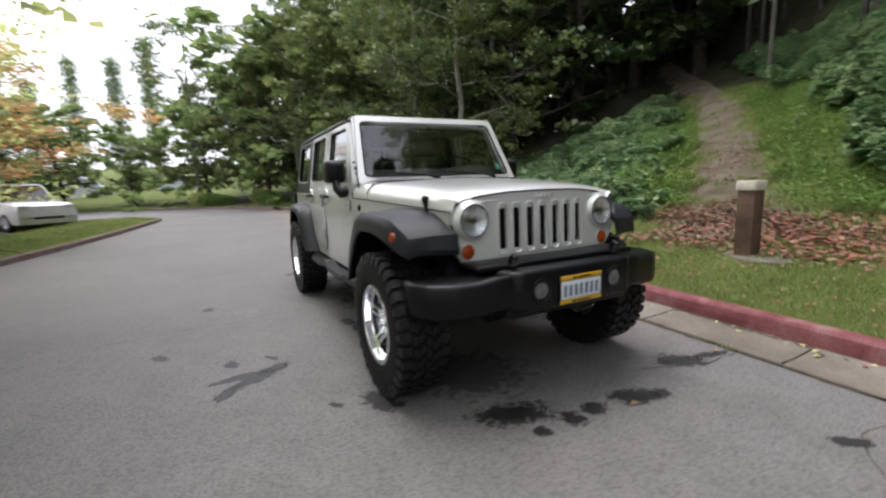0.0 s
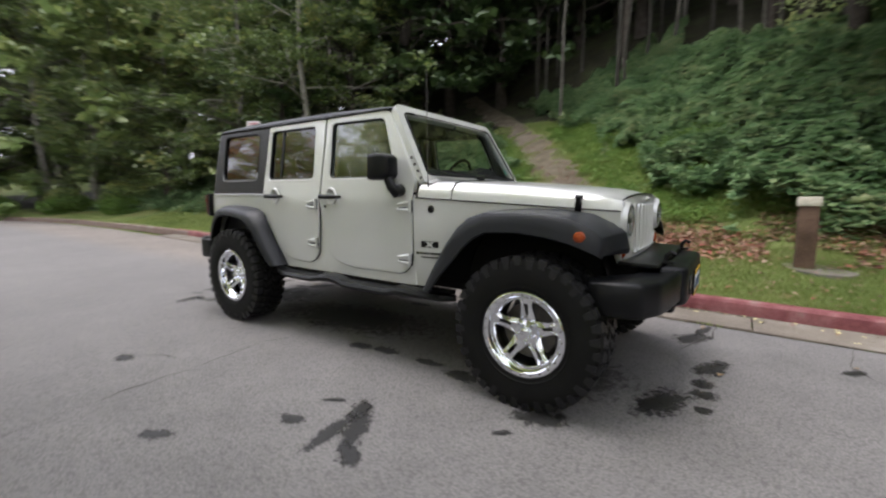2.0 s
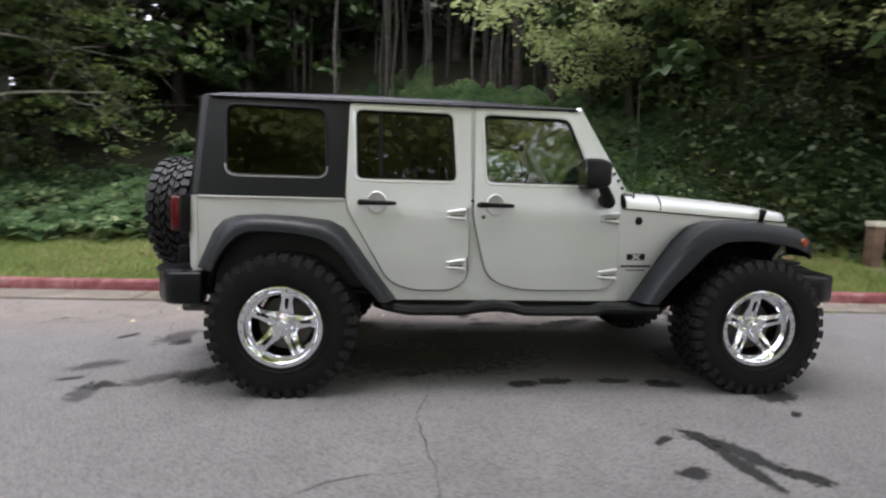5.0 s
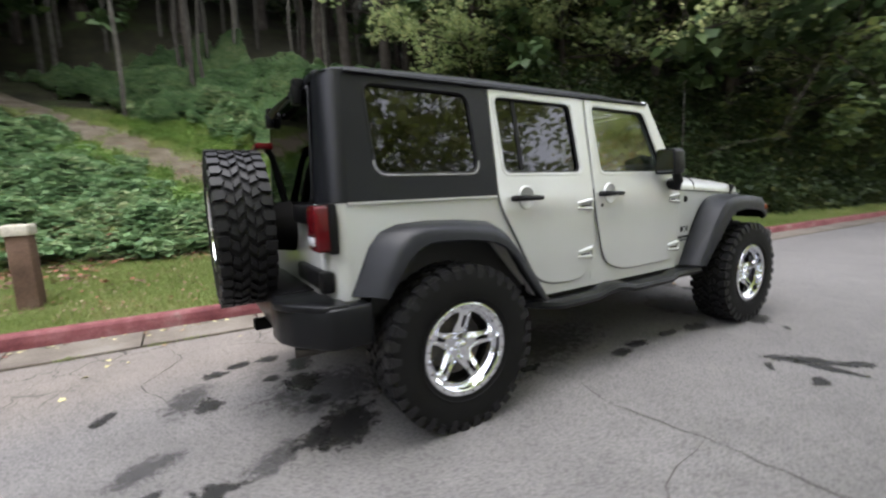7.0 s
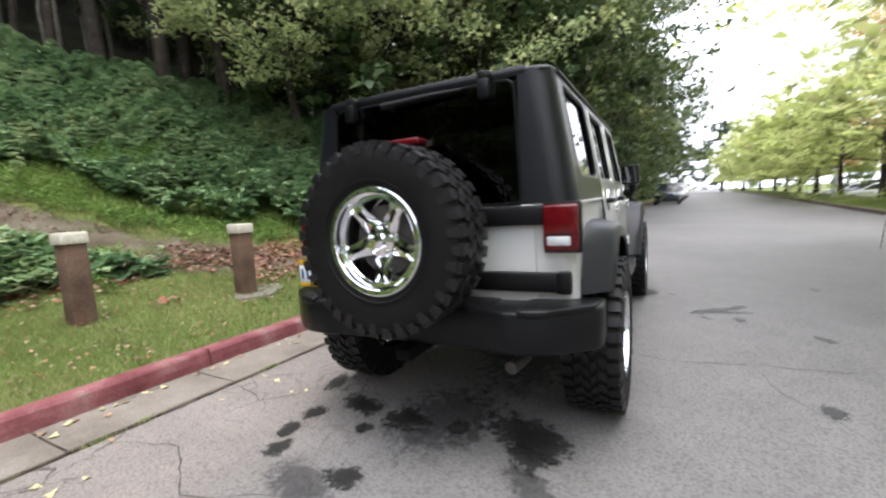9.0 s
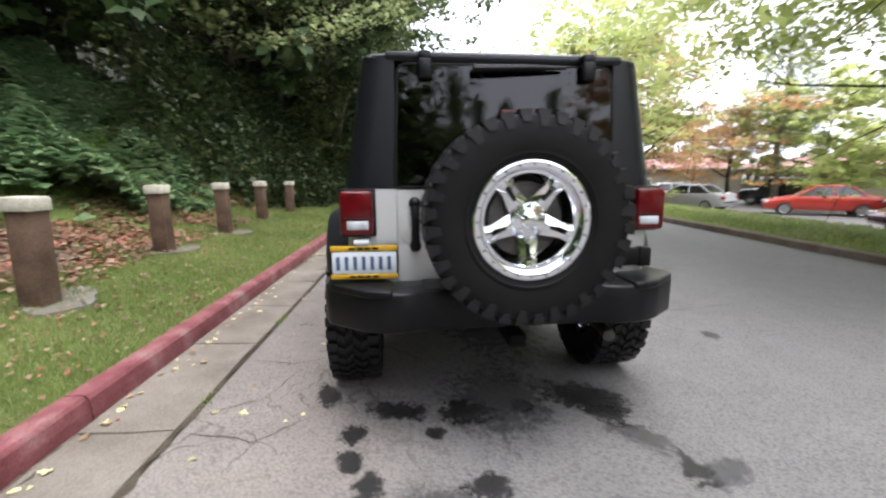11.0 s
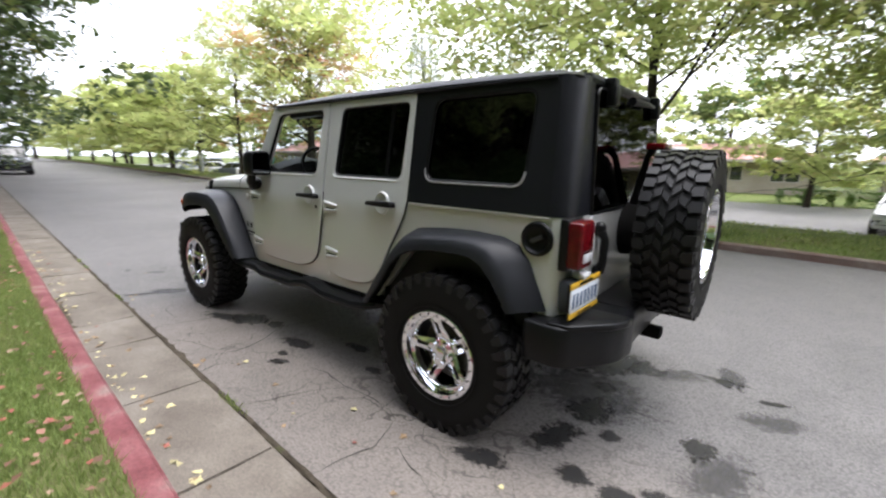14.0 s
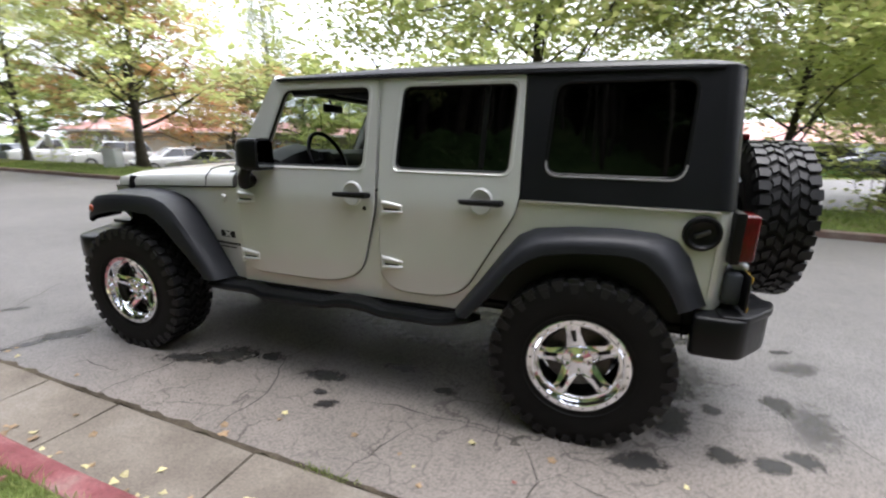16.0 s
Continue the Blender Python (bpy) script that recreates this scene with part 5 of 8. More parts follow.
def top_of(y):
    return float(np.interp(abs(y), [0, 0.25, 0.42, 0.52, 0.58, 0.615, 0.63], [1.192, 1.188, 1.172, 1.152, 1.12, 1.07, 1.0]))


ZS0, ZS1, HW = 0.842, 1.128, 0.030
edges = [-0.63] + [v for c in slots for v in (c - HW, c + HW)] + [0.63]
for k in range(0, len(edges), 2):
    band(edges[k], edges[k + 1], lambda y: 0.80 + 0.13 * smooth01((abs(y) - 0.52) / 0.11), top_of)
for c in slots:
    band(c - HW, c + HW, lambda y: 0.80, lambda y: ZS0 + 0.028 * (abs(y - c) / HW) ** 2)
    band(c - HW, c + HW, lambda y: ZS1 - 0.028 * (abs(y - c) / HW) ** 2, top_of)
grille = part("grille", bm, M_SILVER, car, "silver grille with seven upright slots", smooth=25)
for c in slots:
    bm = bmesh.new()
    lp = rounded([(c - HW, ZS0), (c + HW, ZS0), (c + HW, ZS1), (c - HW, ZS1)], 0.028, 4)
    tube(bm, [face_at(y, z, 0.003) for y, z in lp + [lp[0]]], 0.0075, 6)
    part("slot_rim", bm, M_SILVER, grille)
bm = bmesh.new()
box(bm, (1.80, -0.36, 0.80), (1.856, 0.36, 1.16), 0.0)
part("radiator", bm, M_UNDER, grille, "black radiator mesh")
for s in (1, -1):
    y, z = s * 0.475, 1.045
    hx = face_at(y, z)[0]
    bm = bmesh.new()
    lathe(bm, [(0.0, 0.050), (0.03, 0.048), (0.06, 0.042), (0.080, 0.033), (0.086, 0.028)], 32, "X")
    bmesh.ops.transform(bm, matrix=Matrix.Translation((hx, y, z)), verts=bm.verts)
    head = part("headlamp", bm, M_LENS, grille, "round clear glass headlamp")
    bm = bmesh.new()
    lathe(bm, [(0.0, 0.006), (0.018, 0.005), (0.030, 0.007), (0.055, 0.014), (0.074, 0.023), (0.086, 0.030)], 32, "X")
    bmesh.ops.transform(bm, matrix=Matrix.Translation((hx, y, z)), verts=bm.verts)
    part("reflector", bm, M_REFLECTOR, head, "bright headlamp reflector bowl")
    bm = bmesh.new()
    lathe(bm, [(0.0, 0.036), (0.010, 0.035), (0.017, 0.030), (0.019, 0.022), (0.017, 0.006)], 20, "X")
    for q in (-1, 1):
        box(bm, (0.012, -0.004 + q * 0.034, -0.003), (0.020, 0.004 + q * 0.034, 0.003), 0.001)
        tube(bm, [(0.020, q * 0.015, 0), (0.014, q * 0.07, 0)], 0.003, 6)
    bmesh.ops.transform(bm, matrix=Matrix.Translation((hx, y, z)), verts=bm.verts)
    part("bulb_shield", bm, M_STEEL, head, "small steel shield before the bulb")
    bm = bmesh.new()
    lathe(bm, [(0.084, 0.0), (0.086, 0.030), (0.091, 0.034), (0.098, 0.026), (0.106, 0.010), (0.116, 0.002)], 32, "X")
    bmesh.ops.transform(bm, matrix=Matrix.Translation((hx, y, z)), verts=bm.verts)
    part("headlamp_ring", bm, M_SILVER, head)
    bm = bmesh.new()
    lathe(bm, [(0.083, 0.030), (0.086, 0.035), (0.090, 0.033)], 32, "X")
    bmesh.ops.transform(bm, matrix=Matrix.Translation((hx + 0.001, y, z)), verts=bm.verts)
    part("headlamp_seal", bm, M_BLACK, head)
    bm = bmesh.new()
    lathe(bm, [(0.0, 0.034), (0.012, 0.032), (0.016, 0.026), (0.016, 0.006)], 20, "X")
    bmesh.ops.transform(bm, matrix=Matrix.Translation((hx, y, z)), verts=bm.verts)
    part("bulb_shield", bm, M_CHROME, head)
    y, z = s * 0.505, 0.872
    bm = bmesh.new()
    lathe(bm, [(0.0, 0.020), (0.025, 0.017), (0.040, 0.008), (0.044, -0.004)], 24, "X")
    bmesh.ops.transform(bm, matrix=Matrix.Translation((face_at(y, z)[0], y, z)), verts=bm.verts)
    turn_lamp = part("turn_lamp", bm, M_AMBER, grille, "round amber turn lamp")
    bm = bmesh.new()
    lathe(bm, [(0.042, 0.006), (0.048, 0.008), (0.053, 0.0)], 24, "X")
    bmesh.ops.transform(bm, matrix=Matrix.Translation((face_at(y, z)[0], y, z)), verts=bm.verts)
    part("turn_lamp_ring", bm, M_SILVER, turn_lamp)
bm = bmesh.new()
for k, w in enumerate((0.016, 0.026, 0.026, 0.026)):
    x0 = -0.062 + 0.032 * k
    box(bm, (GX + 0.004, x0, 1.150), (GX + 0.014, x0 + w, 1.172), 0.003)
part("nose_emblem", bm, M_BRIGHT, grille, "small bright emblem bars")

bm = bmesh.new()
tube(bm, [face_at(y, top_of(y) + 0.001, 0.0) for y in np.linspace(-0.60, 0.60, 31)], 0.005, 6)
part("hood_gap", bm, M_BLACK, grille)

# filler cap in the left flank
bm = bmesh.new()
lathe(bm, [(0.0, 0.0), (0.050, 0.0), (0.056, 0.004), (0.064, 0.014), (0.074, 0.012), (0.080, 0.0)], 36)
bmesh.ops.transform(bm, matrix=Matrix.Translation((-1.935, 0.779, 1.086)), verts=bm.verts)
filler = part("filler_surround", bm, M_BUMPER, car, "black round fuel filler surround")
bm = bmesh.new()
box(bm, (-0.032, 0.0, -0.010), (0.032, 0.016, 0.010), 0.006, m=pose(-1.935, 0.778, 1.086, 0, 25, 0))
part("filler_cap", bm, plain("dark_filler_cap", (0.03, 0.03, 0.03), 0.4), filler)
# aerial
bm = bmesh.new()
tube(bm, [(0.70, -0.735, 1.17), (0.70, -0.745, 1.30), (0.695, -0.748, 1.98)], [0.008, 0.0032, 0.002], 6)
part("aerial", bm, M_STEEL, car, "thin grey whip aerial")

# underbody
bm = bmesh.new()
for y in (0.42, -0.42):
    bm = bmesh.new()
    box(bm, (-2.05, y - 0.04, 0.50), (2.0, y + 0.04, 0.60), 0.01)
    part("chassis_rail", bm, M_UNDER, car)
bm = bmesh.new()
box(bm, (-1.98, -0.72, 0.575), (0.62, 0.72, 0.62), 0.01)
box(bm, (0.55, -0.60, 0.62), (1.80, 0.60, 0.98), 0.01)
part("floor_pan", bm, M_UNDER, car)
bm = bmesh.new()
box(bm, (-1.0, -0.30, 0.40), (-0.1, 0.30, 0.58), 0.04)
part("fuel_tank_guard", bm, M_UNDER, car)
for x in (-1.473, 1.473):
    bm = bmesh.new()
    tube(bm, [(x, -0.70, 0.425), (x, 0.70, 0.425)], 0.045, 12)
    bmesh.ops.create_uvsphere(bm, u_segments=16, v_segments=10, radius=0.13, matrix=Matrix.Translation((x, -0.15 if x < 0 else 0.2, 0.425)))
    part("axle", bm, M_UNDER, car)
    for y in (0.5, -0.5):
        bm = bmesh.new()
        tube(bm, [(x + 0.05 * (1 if x < 0 else -1), y, 0.45), (x + 0.02, y * 1.02, 0.85)], 0.035, 10)
        part("damper", bm, M_UNDER, car)

# cabin
def seat(x, y, w, parent_name="seat"):
    bm = bmesh.new()
    box(bm, (x - 0.25, y - w / 2, 0.86), (x + 0.26, y + w / 2, 1.02), 0.05, 3)
    cushion = part(parent_name, bm, M_SEAT, car)
    bm = bmesh.new()
    box(bm, (-0.06, -w / 2 + 0.01, 0.0), (0.07, w / 2 - 0.01, 0.60), 0.05, 3, m=pose(x - 0.24, y, 0.95, 0, -12, 0))
    part("seat_back", bm, M_SEAT, cushion)
    for dy in ((0,) if w < 0.8 else (-0.33, 0.33)):
        bm = bmesh.new()
        box(bm, (-0.05, -0.13, 0.60), (0.05, 0.13, 0.78), 0.04, 3, m=pose(x - 0.27, y + dy, 0.96, 0, -12, 0))
        part("head_rest", bm, M_SEAT, cushion)


seat(-0.12, 0.37, 0.50)
seat(-0.12, -0.37, 0.50)
seat(-0.95, 0.0, 1.15, "rear_bench")
bm = bmesh.new()
rings = []
for x, z0, z1 in ((0.30, 1.02, 1.28), (0.33, 0.98, 1.345), (0.42, 0.95, 1.375), (0.50, 0.95, 1.365), (0.60, 0.95, 1.29)):
    rings.append([(x, y, z) for y, z in ((-0.70, z0), (0.70, z0), (0.70, z1 - 0.02), (0.56, z1 + 0.02), (0.40, z1 + 0.05), (0.2, z1 + 0.01), (-0.58, z1), (-0.70, z1 - 0.02))])
loft(bm, rings)
part("dashboard", bm, M_DASH, car, smooth=40)
bm = bmesh.new()
ringpts = [pose(0.205, 0.37, 1.325, 0, -66, 0) @ Vector((0.185 * math.cos(a), 0.185 * math.sin(a), 0)) for a in [2 * math.pi * k / 28 for k in range(29)]]
tube(bm, ringpts, 0.014, 8)
wheel_rim = part("steering_wheel", bm, M_BLACK, car)
bm = bmesh.new()
box(bm, (-0.05, -0.06, -0.02), (0.06, 0.06, 0.012), 0.015, m=pose(0.21, 0.37, 1.325, 0, -66, 0))
for a in (90, 270, 180):
    tube(bm, [pose(0.21, 0.37, 1.325, 0, -66, 0) @ Vector((r * math.cos(math.radians(a)), r * math.sin(math.radians(a)), -0.01)) for r in (0.04, 0.18)], 0.012, 6)
tube(bm, [(0.22, 0.37, 1.315), (0.42, 0.37, 1.24)], 0.035, 10)
part("wheel_hub", bm, M_DASH, wheel_rim)
bm = bmesh.new()
box(bm, (0.375, -0.115, 1.645), (0.405, 0.115, 1.705), 0.012)
tube(bm, [(0.40, 0, 1.69), (0.42, 0, 1.735)], 0.01, 6)
part("rear_view_mirror", bm, M_BLACK, car)
for y in (0.56, -0.56):
    bm = bmesh.new()
    tube(bm, [(0.30, y, 1.735), (-0.30, y, 1.75), (-1.05, y, 1.745), (-1.75, y, 1.72), (-1.86, y, 1.60), (-1.92, y, 0.95)], 0.032, 8)
    part("roll_bar", bm, M_BLACK, car)
    for x in (-0.35, -1.10):
        bm = bmesh.new()
        tube(bm, [(x, y, 1.745), (x - 0.01, y * 1.1, 1.3), (x - 0.02, y * 1.15, 0.65)], 0.04, 8)
        part("roll_hoop", bm, M_BLACK, car)
bm = bmesh.new()
box(bm, (-1.95, -0.60, 1.765), (0.30, 0.60, 1.775), 0.0)
part("headlining", bm, M_SEAT, car)
bm = bmesh.new()
box(bm, (-2.0, -0.735, 0.60), (0.56, 0.735, 0.64), 0.0)
part("cabin_carpet", bm, M_SEAT, car)
for s in (1, -1):
    bm = bmesh.new()
    box(bm, (-2.0, min(s * 0.715, s * 0.735), 0.62), (0.58, max(s * 0.715, s * 0.735), 1.20), 0.0)
    part("inner_trim", bm, M_DASH, car)


# wheels
TYRE_R, RIM_R = 0.432, 0.237


def block(bm, pts, r0, r1):
    """A tread block from (angle, across) corners, between two radii, narrower at the top."""
    ca, cy = sum(p[0] for p in pts) / len(pts), sum(p[1] for p in pts) / len(pts)
    lo = [(r0 * math.cos(a), y, r0 * math.sin(a)) for a, y in pts]
    hi = [(r1 * math.cos(ca + (a - ca) * 0.92), cy + (y - cy) * 0.94, r1 * math.sin(ca + (a - ca) * 0.92)) for a, y in pts]
    prism(bm, lo, hi)


def tyre_mesh():
    bm = bmesh.new()
    half = [(0.228, 0.095), (0.234, 0.128), (0.246, 0.144), (0.27, 0.152), (0.31, 0.157), (0.35, 0.156), (0.385, 0.151), (0.405, 0.143), (0.415, 0.130), (0.418, 0.06)]
    prof = half + [(0.418, 0.0)] + [(r, -y) for r, y in half[::-1]]
    lathe(bm, prof, 72)
    # raised ring on the sidewall
    for y in (1, -1):
        lathe(bm, [(0.262, y * 0.1535), (0.265, y * 0.1575), (0.270, y * 0.1585), (0.275, y * 0.1578)], 72)
    return finish(bm, "tyre", M_RUBBER, 30)


def tread_mesh():
    bm = bmesh.new()
    n = 36
    d = 2 * math.pi / n
    for k in range(n):
        t = k * d
        for s in (1, -1):
            o = 0.5 * d * (s < 0)
            w = 0.146 if k % 2 else 0.152
            # shoulder lugs, alternately long and short, stepped at their inner end
            block(bm, [(t + o + 0.10 * d, s * 0.094), (t + o + 0.50 * d, s * 0.082), (t + o + 0.80 * d, s * 0.096), (t + o + 0.84 * d, s * w), (t + o + 0.14 * d, s * w)][::s], 0.410, TYRE_R)
            r0 = 0.366 if k % 2 else 0.384
            prism(bm, *[[(r * math.cos(q), s * y, r * math.sin(q)) for r, q, y in ((0.412, t + o + 0.18 * d, yy), (0.412, t + o + 0.80 * d, yy), (r0, t + o + 0.72 * d, yy + 0.005), (r0, t + o + 0.28 * d, yy + 0.005))][::s] for yy in (0.142, 0.1525)])
            # two rows of slanted blocks that lean against each other
            block(bm, [(t + o + 0.62 * d, s * 0.044), (t + o + 1.22 * d, s * 0.044), (t + o + 0.92 * d, s * 0.088), (t + o + 0.56 * d, s * 0.078), (t + o + 0.36 * d, s * 0.080)][::s], 0.410, TYRE_R - 0.001)
            block(bm, [(t + o + 0.04 * d, s * 0.004), (t + o + 0.62 * d, s * 0.004), (t + o + 1.02 * d, s * 0.038), (t + o + 0.50 * d, s * 0.041)][::s], 0.410, TYRE_R)
    return finish(bm, "tread", M_TREAD, 30)


def rim_mesh():
    bm = bmesh.new()
    lathe(bm, [(0.234, 0.128), (0.241, 0.140), (0.240, 0.148), (0.234, 0.151), (0.214, 0.149), (0.209, 0.144), (0.206, 0.120), (0.200, 0.085), (0.196, 0.06), (0.194, 0.0), (0.20, -0.10), (0.225, -0.13), (0.234, -0.14)], 64)
    lathe(bm, [(0.187, 0.075), (0.186, 0.100), (0.190, 0.107), (0.203, 0.108), (0.206, 0.098)], 64)
    return finish(bm, "wheel", M_CHROME, 30)


def spoke_mesh():
    bm = bmesh.new()
    outer = rounded([(0.045, -0.050), (0.085, -0.042), (0.150, -0.031), (0.185, -0.038), (0.206, -0.056), (0.206, 0.056), (0.185, 0.038), (0.150, 0.031), (0.085, 0.042), (0.045, 0.050)], 0.012, 3)
    slot = rounded([(0.098, -0.008), (0.165, -0.012), (0.165, 0.012), (0.098, 0.008)], 0.005, 3)
    def at(r, w, off):
        lift = 0.074 + 0.034 * smooth01((r - 0.06) / 0.14) + off
        crown = -0.012 * (abs(w) / 0.045) ** 2
        return (r, lift + crown, w)
    ring(bm, outer, slot, at, 0.030)
    return finish(bm, "spoke", M_CHROME, 35)


def hub_mesh():
    bm = bmesh.new()
    lathe(bm, [(0.0, 0.118), (0.018, 0.117), (0.030, 0.112), (0.034, 0.104), (0.035, 0.090), (0.070, 0.084), (0.078, 0.072), (0.078, 0.03), (0.0, 0.03)], 40)
    return finish(bm, "hub_cap", M_CHROME, 30)


def nut_mesh():
    bm = bmesh.new()
    lathe(bm, [(0.0, 0.026), (0.007, 0.025), (0.010, 0.020), (0.011, 0.0)], 6)
    return finish(bm, "lug_nut", M_CHROME, 20)


def bolt_ring_mesh():
    bm = bmesh.new()
    for k in range(24):
        a = 2 * math.pi * k / 24
        bmesh.ops.create_cone(bm, cap_ends=True, segments=6, radius1=0.0055, radius2=0.0045, depth=0.006, matrix=Matrix.Translation((0.224 * math.cos(a), 0.1535, 0.224 * math.sin(a))) @ pose(0, 0, 0, -90))
    return finish(bm, "rim_bolting", M_STEEL, 20)


def brake_mesh():
    bm = bmesh.new()
    lathe(bm, [(0.05, 0.03), (0.155, 0.03), (0.16, 0.025), (0.16, 0.0), (0.15, -0.02), (0.192, -0.10), (0.05, -0.11)], 40)
    return finish(bm, "brake_disc", M_STEEL, 30)


W_TYRE, W_RIM, W_SPOKE, W_HUB, W_NUT, W_BOLTS, W_BRAKE, W_TREAD = tyre_mesh(), rim_mesh(), spoke_mesh(), hub_mesh(), nut_mesh(), bolt_ring_mesh(), brake_mesh(), tread_mesh()


def wheel(name, m, label):
    """A chrome five-spoke wheel with a mud tyre; +y of its own is outboard."""
    w = part(name, W_RIM, None, car, label)
    w.matrix_basis = m
    part("tyre", W_TYRE, None, w, "black chunky mud tyre")
    for k in range(5):
        a = 90 + 72 * k
        sp = part("spoke", W_SPOKE, None, w)
        sp.matrix_basis = pose(0, 0, 0, 0, -a, 0)
        nut = part("lug_nut", W_NUT, None, w)
        b = math.radians(a + 36)
        nut.matrix_basis = Matrix.Translation((0.056 * math.cos(b), 0.083, 0.056 * math.sin(b)))
    part("hub_cap", W_HUB, None, w)
    tagged(part("tread", W_TREAD, None, w, "chunky rubber tread blocks"), kind="stuff")
    tagged(part("rim_bolting", W_BOLTS, None, w), kind="stuff")
    part("brake_disc", W_BRAKE, None, w)


HUB_Y, NARROW = 0.788, Matrix.Diagonal((1, 0.93, 1, 1))
for x in (1.473, -1.473):
    wheel("wheel", pose(x, HUB_Y, 0.428, 0, 0 if x > 0 else 12, 0) @ NARROW, "chrome five-spoke wheel")
    wheel("wheel", pose(x, -HUB_Y, 0.428, 0, 0 if x > 0 else -9, 180) @ NARROW, "chrome five-spoke wheel")
wheel("spare_wheel", pose(-2.371, 0.002, 1.065, 0, 180, 90) @ Matrix.Diagonal((1, 0.88, 1, 1)), "chrome spare wheel on the tailgate")


# ---- kerb, gutter and road surface by the car ----
def kerb_piece(x0, x1, seed):
    r = random.Random(seed)
    verts, faces = [], []
    xs = np.linspace(x0 + 0.006, x1 - 0.006, 6)
    for i, x in enumerate(xs):
        y, e = kerb_y(x), 0.0
        j = [r.uniform(-0.004, 0.004) for _ in range(3)]
        prof = [(0.0, -0.05), (0.006 + j[0] * 0.5, 0.060), (0.014 + j[0], 0.110 + j[1]), (0.030, 0.131 + j[1]), (0.055, 0.137 + j[2] * 0.5), (0.125, 0.137 + j[2] * 0.5), (0.140, 0.128), (0.142, 0.0)]
        verts += [(x, y + d, z + edge_rise(x, y)) for d, z in prof]
    k = len(prof)
    for i in range(len(xs) - 1):
        faces += [(i * k + q, (i + 1) * k + q, (i + 1) * k + q + 1, i * k + q + 1) for q in range(k - 1)]
    faces += [tuple(range(k))[::-1], tuple((len(xs) - 1) * k + q for q in range(k))]
    return raw("kerb_stone", verts, faces, M_KERB_RED)


kerb = tagged(new("kerb"), "low concrete kerb with faded red paint", "kerb", kind="structure")
edges = [-10.97 + 3.0 * k for k in range(18)]
for k, (a, b) in enumerate(zip(edges, edges[1:])):
    ob = new("kerb_stone", kerb_piece(a, b, k))
    ob.parent = kerb
kerb_run("kerb_beyond", [(x, kerb_y(x)) for x in np.arange(40.03, 120, 2.0)], 1, M_KERB_RED, "faded red kerb further along the road")

gutter = tagged(new("gutter"), "concrete gutter slabs along the red kerb", "gutter", kind="structure")
joints = [-10.9, -9.9, -8.9, -7.95, -6.9, -5.9, -4.95, -4.0, -3.05, -2.1, -1.0, -0.08, 0.88, 1.5, 2.55, 3.55, 4.6, 5.6, 6.6, 7.6, 8.6, 9.6, 10.7, 12, 13.5, 15, 17, 19, 21, 23, 26, 29, 33, 40]
for k, (a, b) in enumerate(zip(joints, joints[1:])):
    r = random.Random(100 + k)
    verts, faces, n = [], [], 5
    t0, t1 = r.uniform(0.002, 0.008), r.uniform(0.002, 0.008)
    for i in range(n):
        x = a + 0.007 + (b - a - 0.014) * i / (n - 1)
        y, j = kerb_y(x), r.uniform(-0.006, 0.006)
        prof = [(-0.003, -0.03), (-0.003, 0.002 + t0), (-0.02, 0.004 + t0), (-0.25, 0.001 + t0), (-GUT + 0.045 + j, 0.006 + t1), (-GUT + 0.035 + j, 0.002 + t1), (-GUT + 0.034 + j, -0.03)]
        verts += [(x, y + d, z + edge_rise(x, y + d)) for d, z in prof]
    q = len(prof)
    for i in range(n - 1):
        faces += [(i * q + c, i * q + c + 1, (i + 1) * q + c + 1, (i + 1) * q + c) for c in range(q - 1)]
    faces += [tuple(range(q)), tuple((n - 1) * q + c for c in range(q))[::-1]]
    ob = new("gutter_slab", raw("gutter_slab", verts, faces, M_CONCRETE))
    ob.parent = gutter
far_gutter = [[(x, kerb_y(x) - GUT + 0.03 + d, 0.004 + edge_rise(x, kerb_y(x) - GUT + 0.03 + d)) for d in (0, 0.2, 0.42)] for x in (40, 60, 90, 120, 200)]
strip("gutter_beyond", far_gutter, M_CONCRETE, "concrete gutter further along the road", "gutter")
road_ob = bpy.data.objects["road"]


def ribbon(name, pts, width, seed, material, parent, z=0.003, wob=0.35):
    """A thin uneven strip along plan points."""
    r = random.Random(seed)
    fine = []
    for (ax, ay), (bx, by) in zip(pts, pts[1:]):
        n = max(2, int(math.hypot(bx - ax, by - ay) / 0.07))
        for i in range(n):
            t = i / n
            fine.append((ax + (bx - ax) * t + r.uniform(-0.014, 0.014), ay + (by - ay) * t + r.uniform(-0.014, 0.014)))
    fine.append(pts[-1])
    verts, faces = [], []
    for i, p in enumerate(fine):
        q, o = Vector(fine[min(i + 1, len(fine) - 1)]), Vector(fine[max(i - 1, 0)])
        d = (q - o).normalized()
        w = width * (1 + r.uniform(-wob, wob) * 2) * min(1, 0.25 + 3 * min(i, len(fine) - 1 - i) / len(fine))
        verts += [(u, v, z + edge_rise(u, v)) for u, v in ((p[0] - d.y * w / 2, p[1] + d.x * w / 2), (p[0] + d.y * w / 2, p[1] - d.x * w / 2))]
    for i in range(len(fine) - 1):
        faces.append((2 * i, 2 * i + 1, 2 * i + 3, 2 * i + 2))
    ob = new(name, raw(name, verts, faces, material))
    ob.parent = parent
    return ob


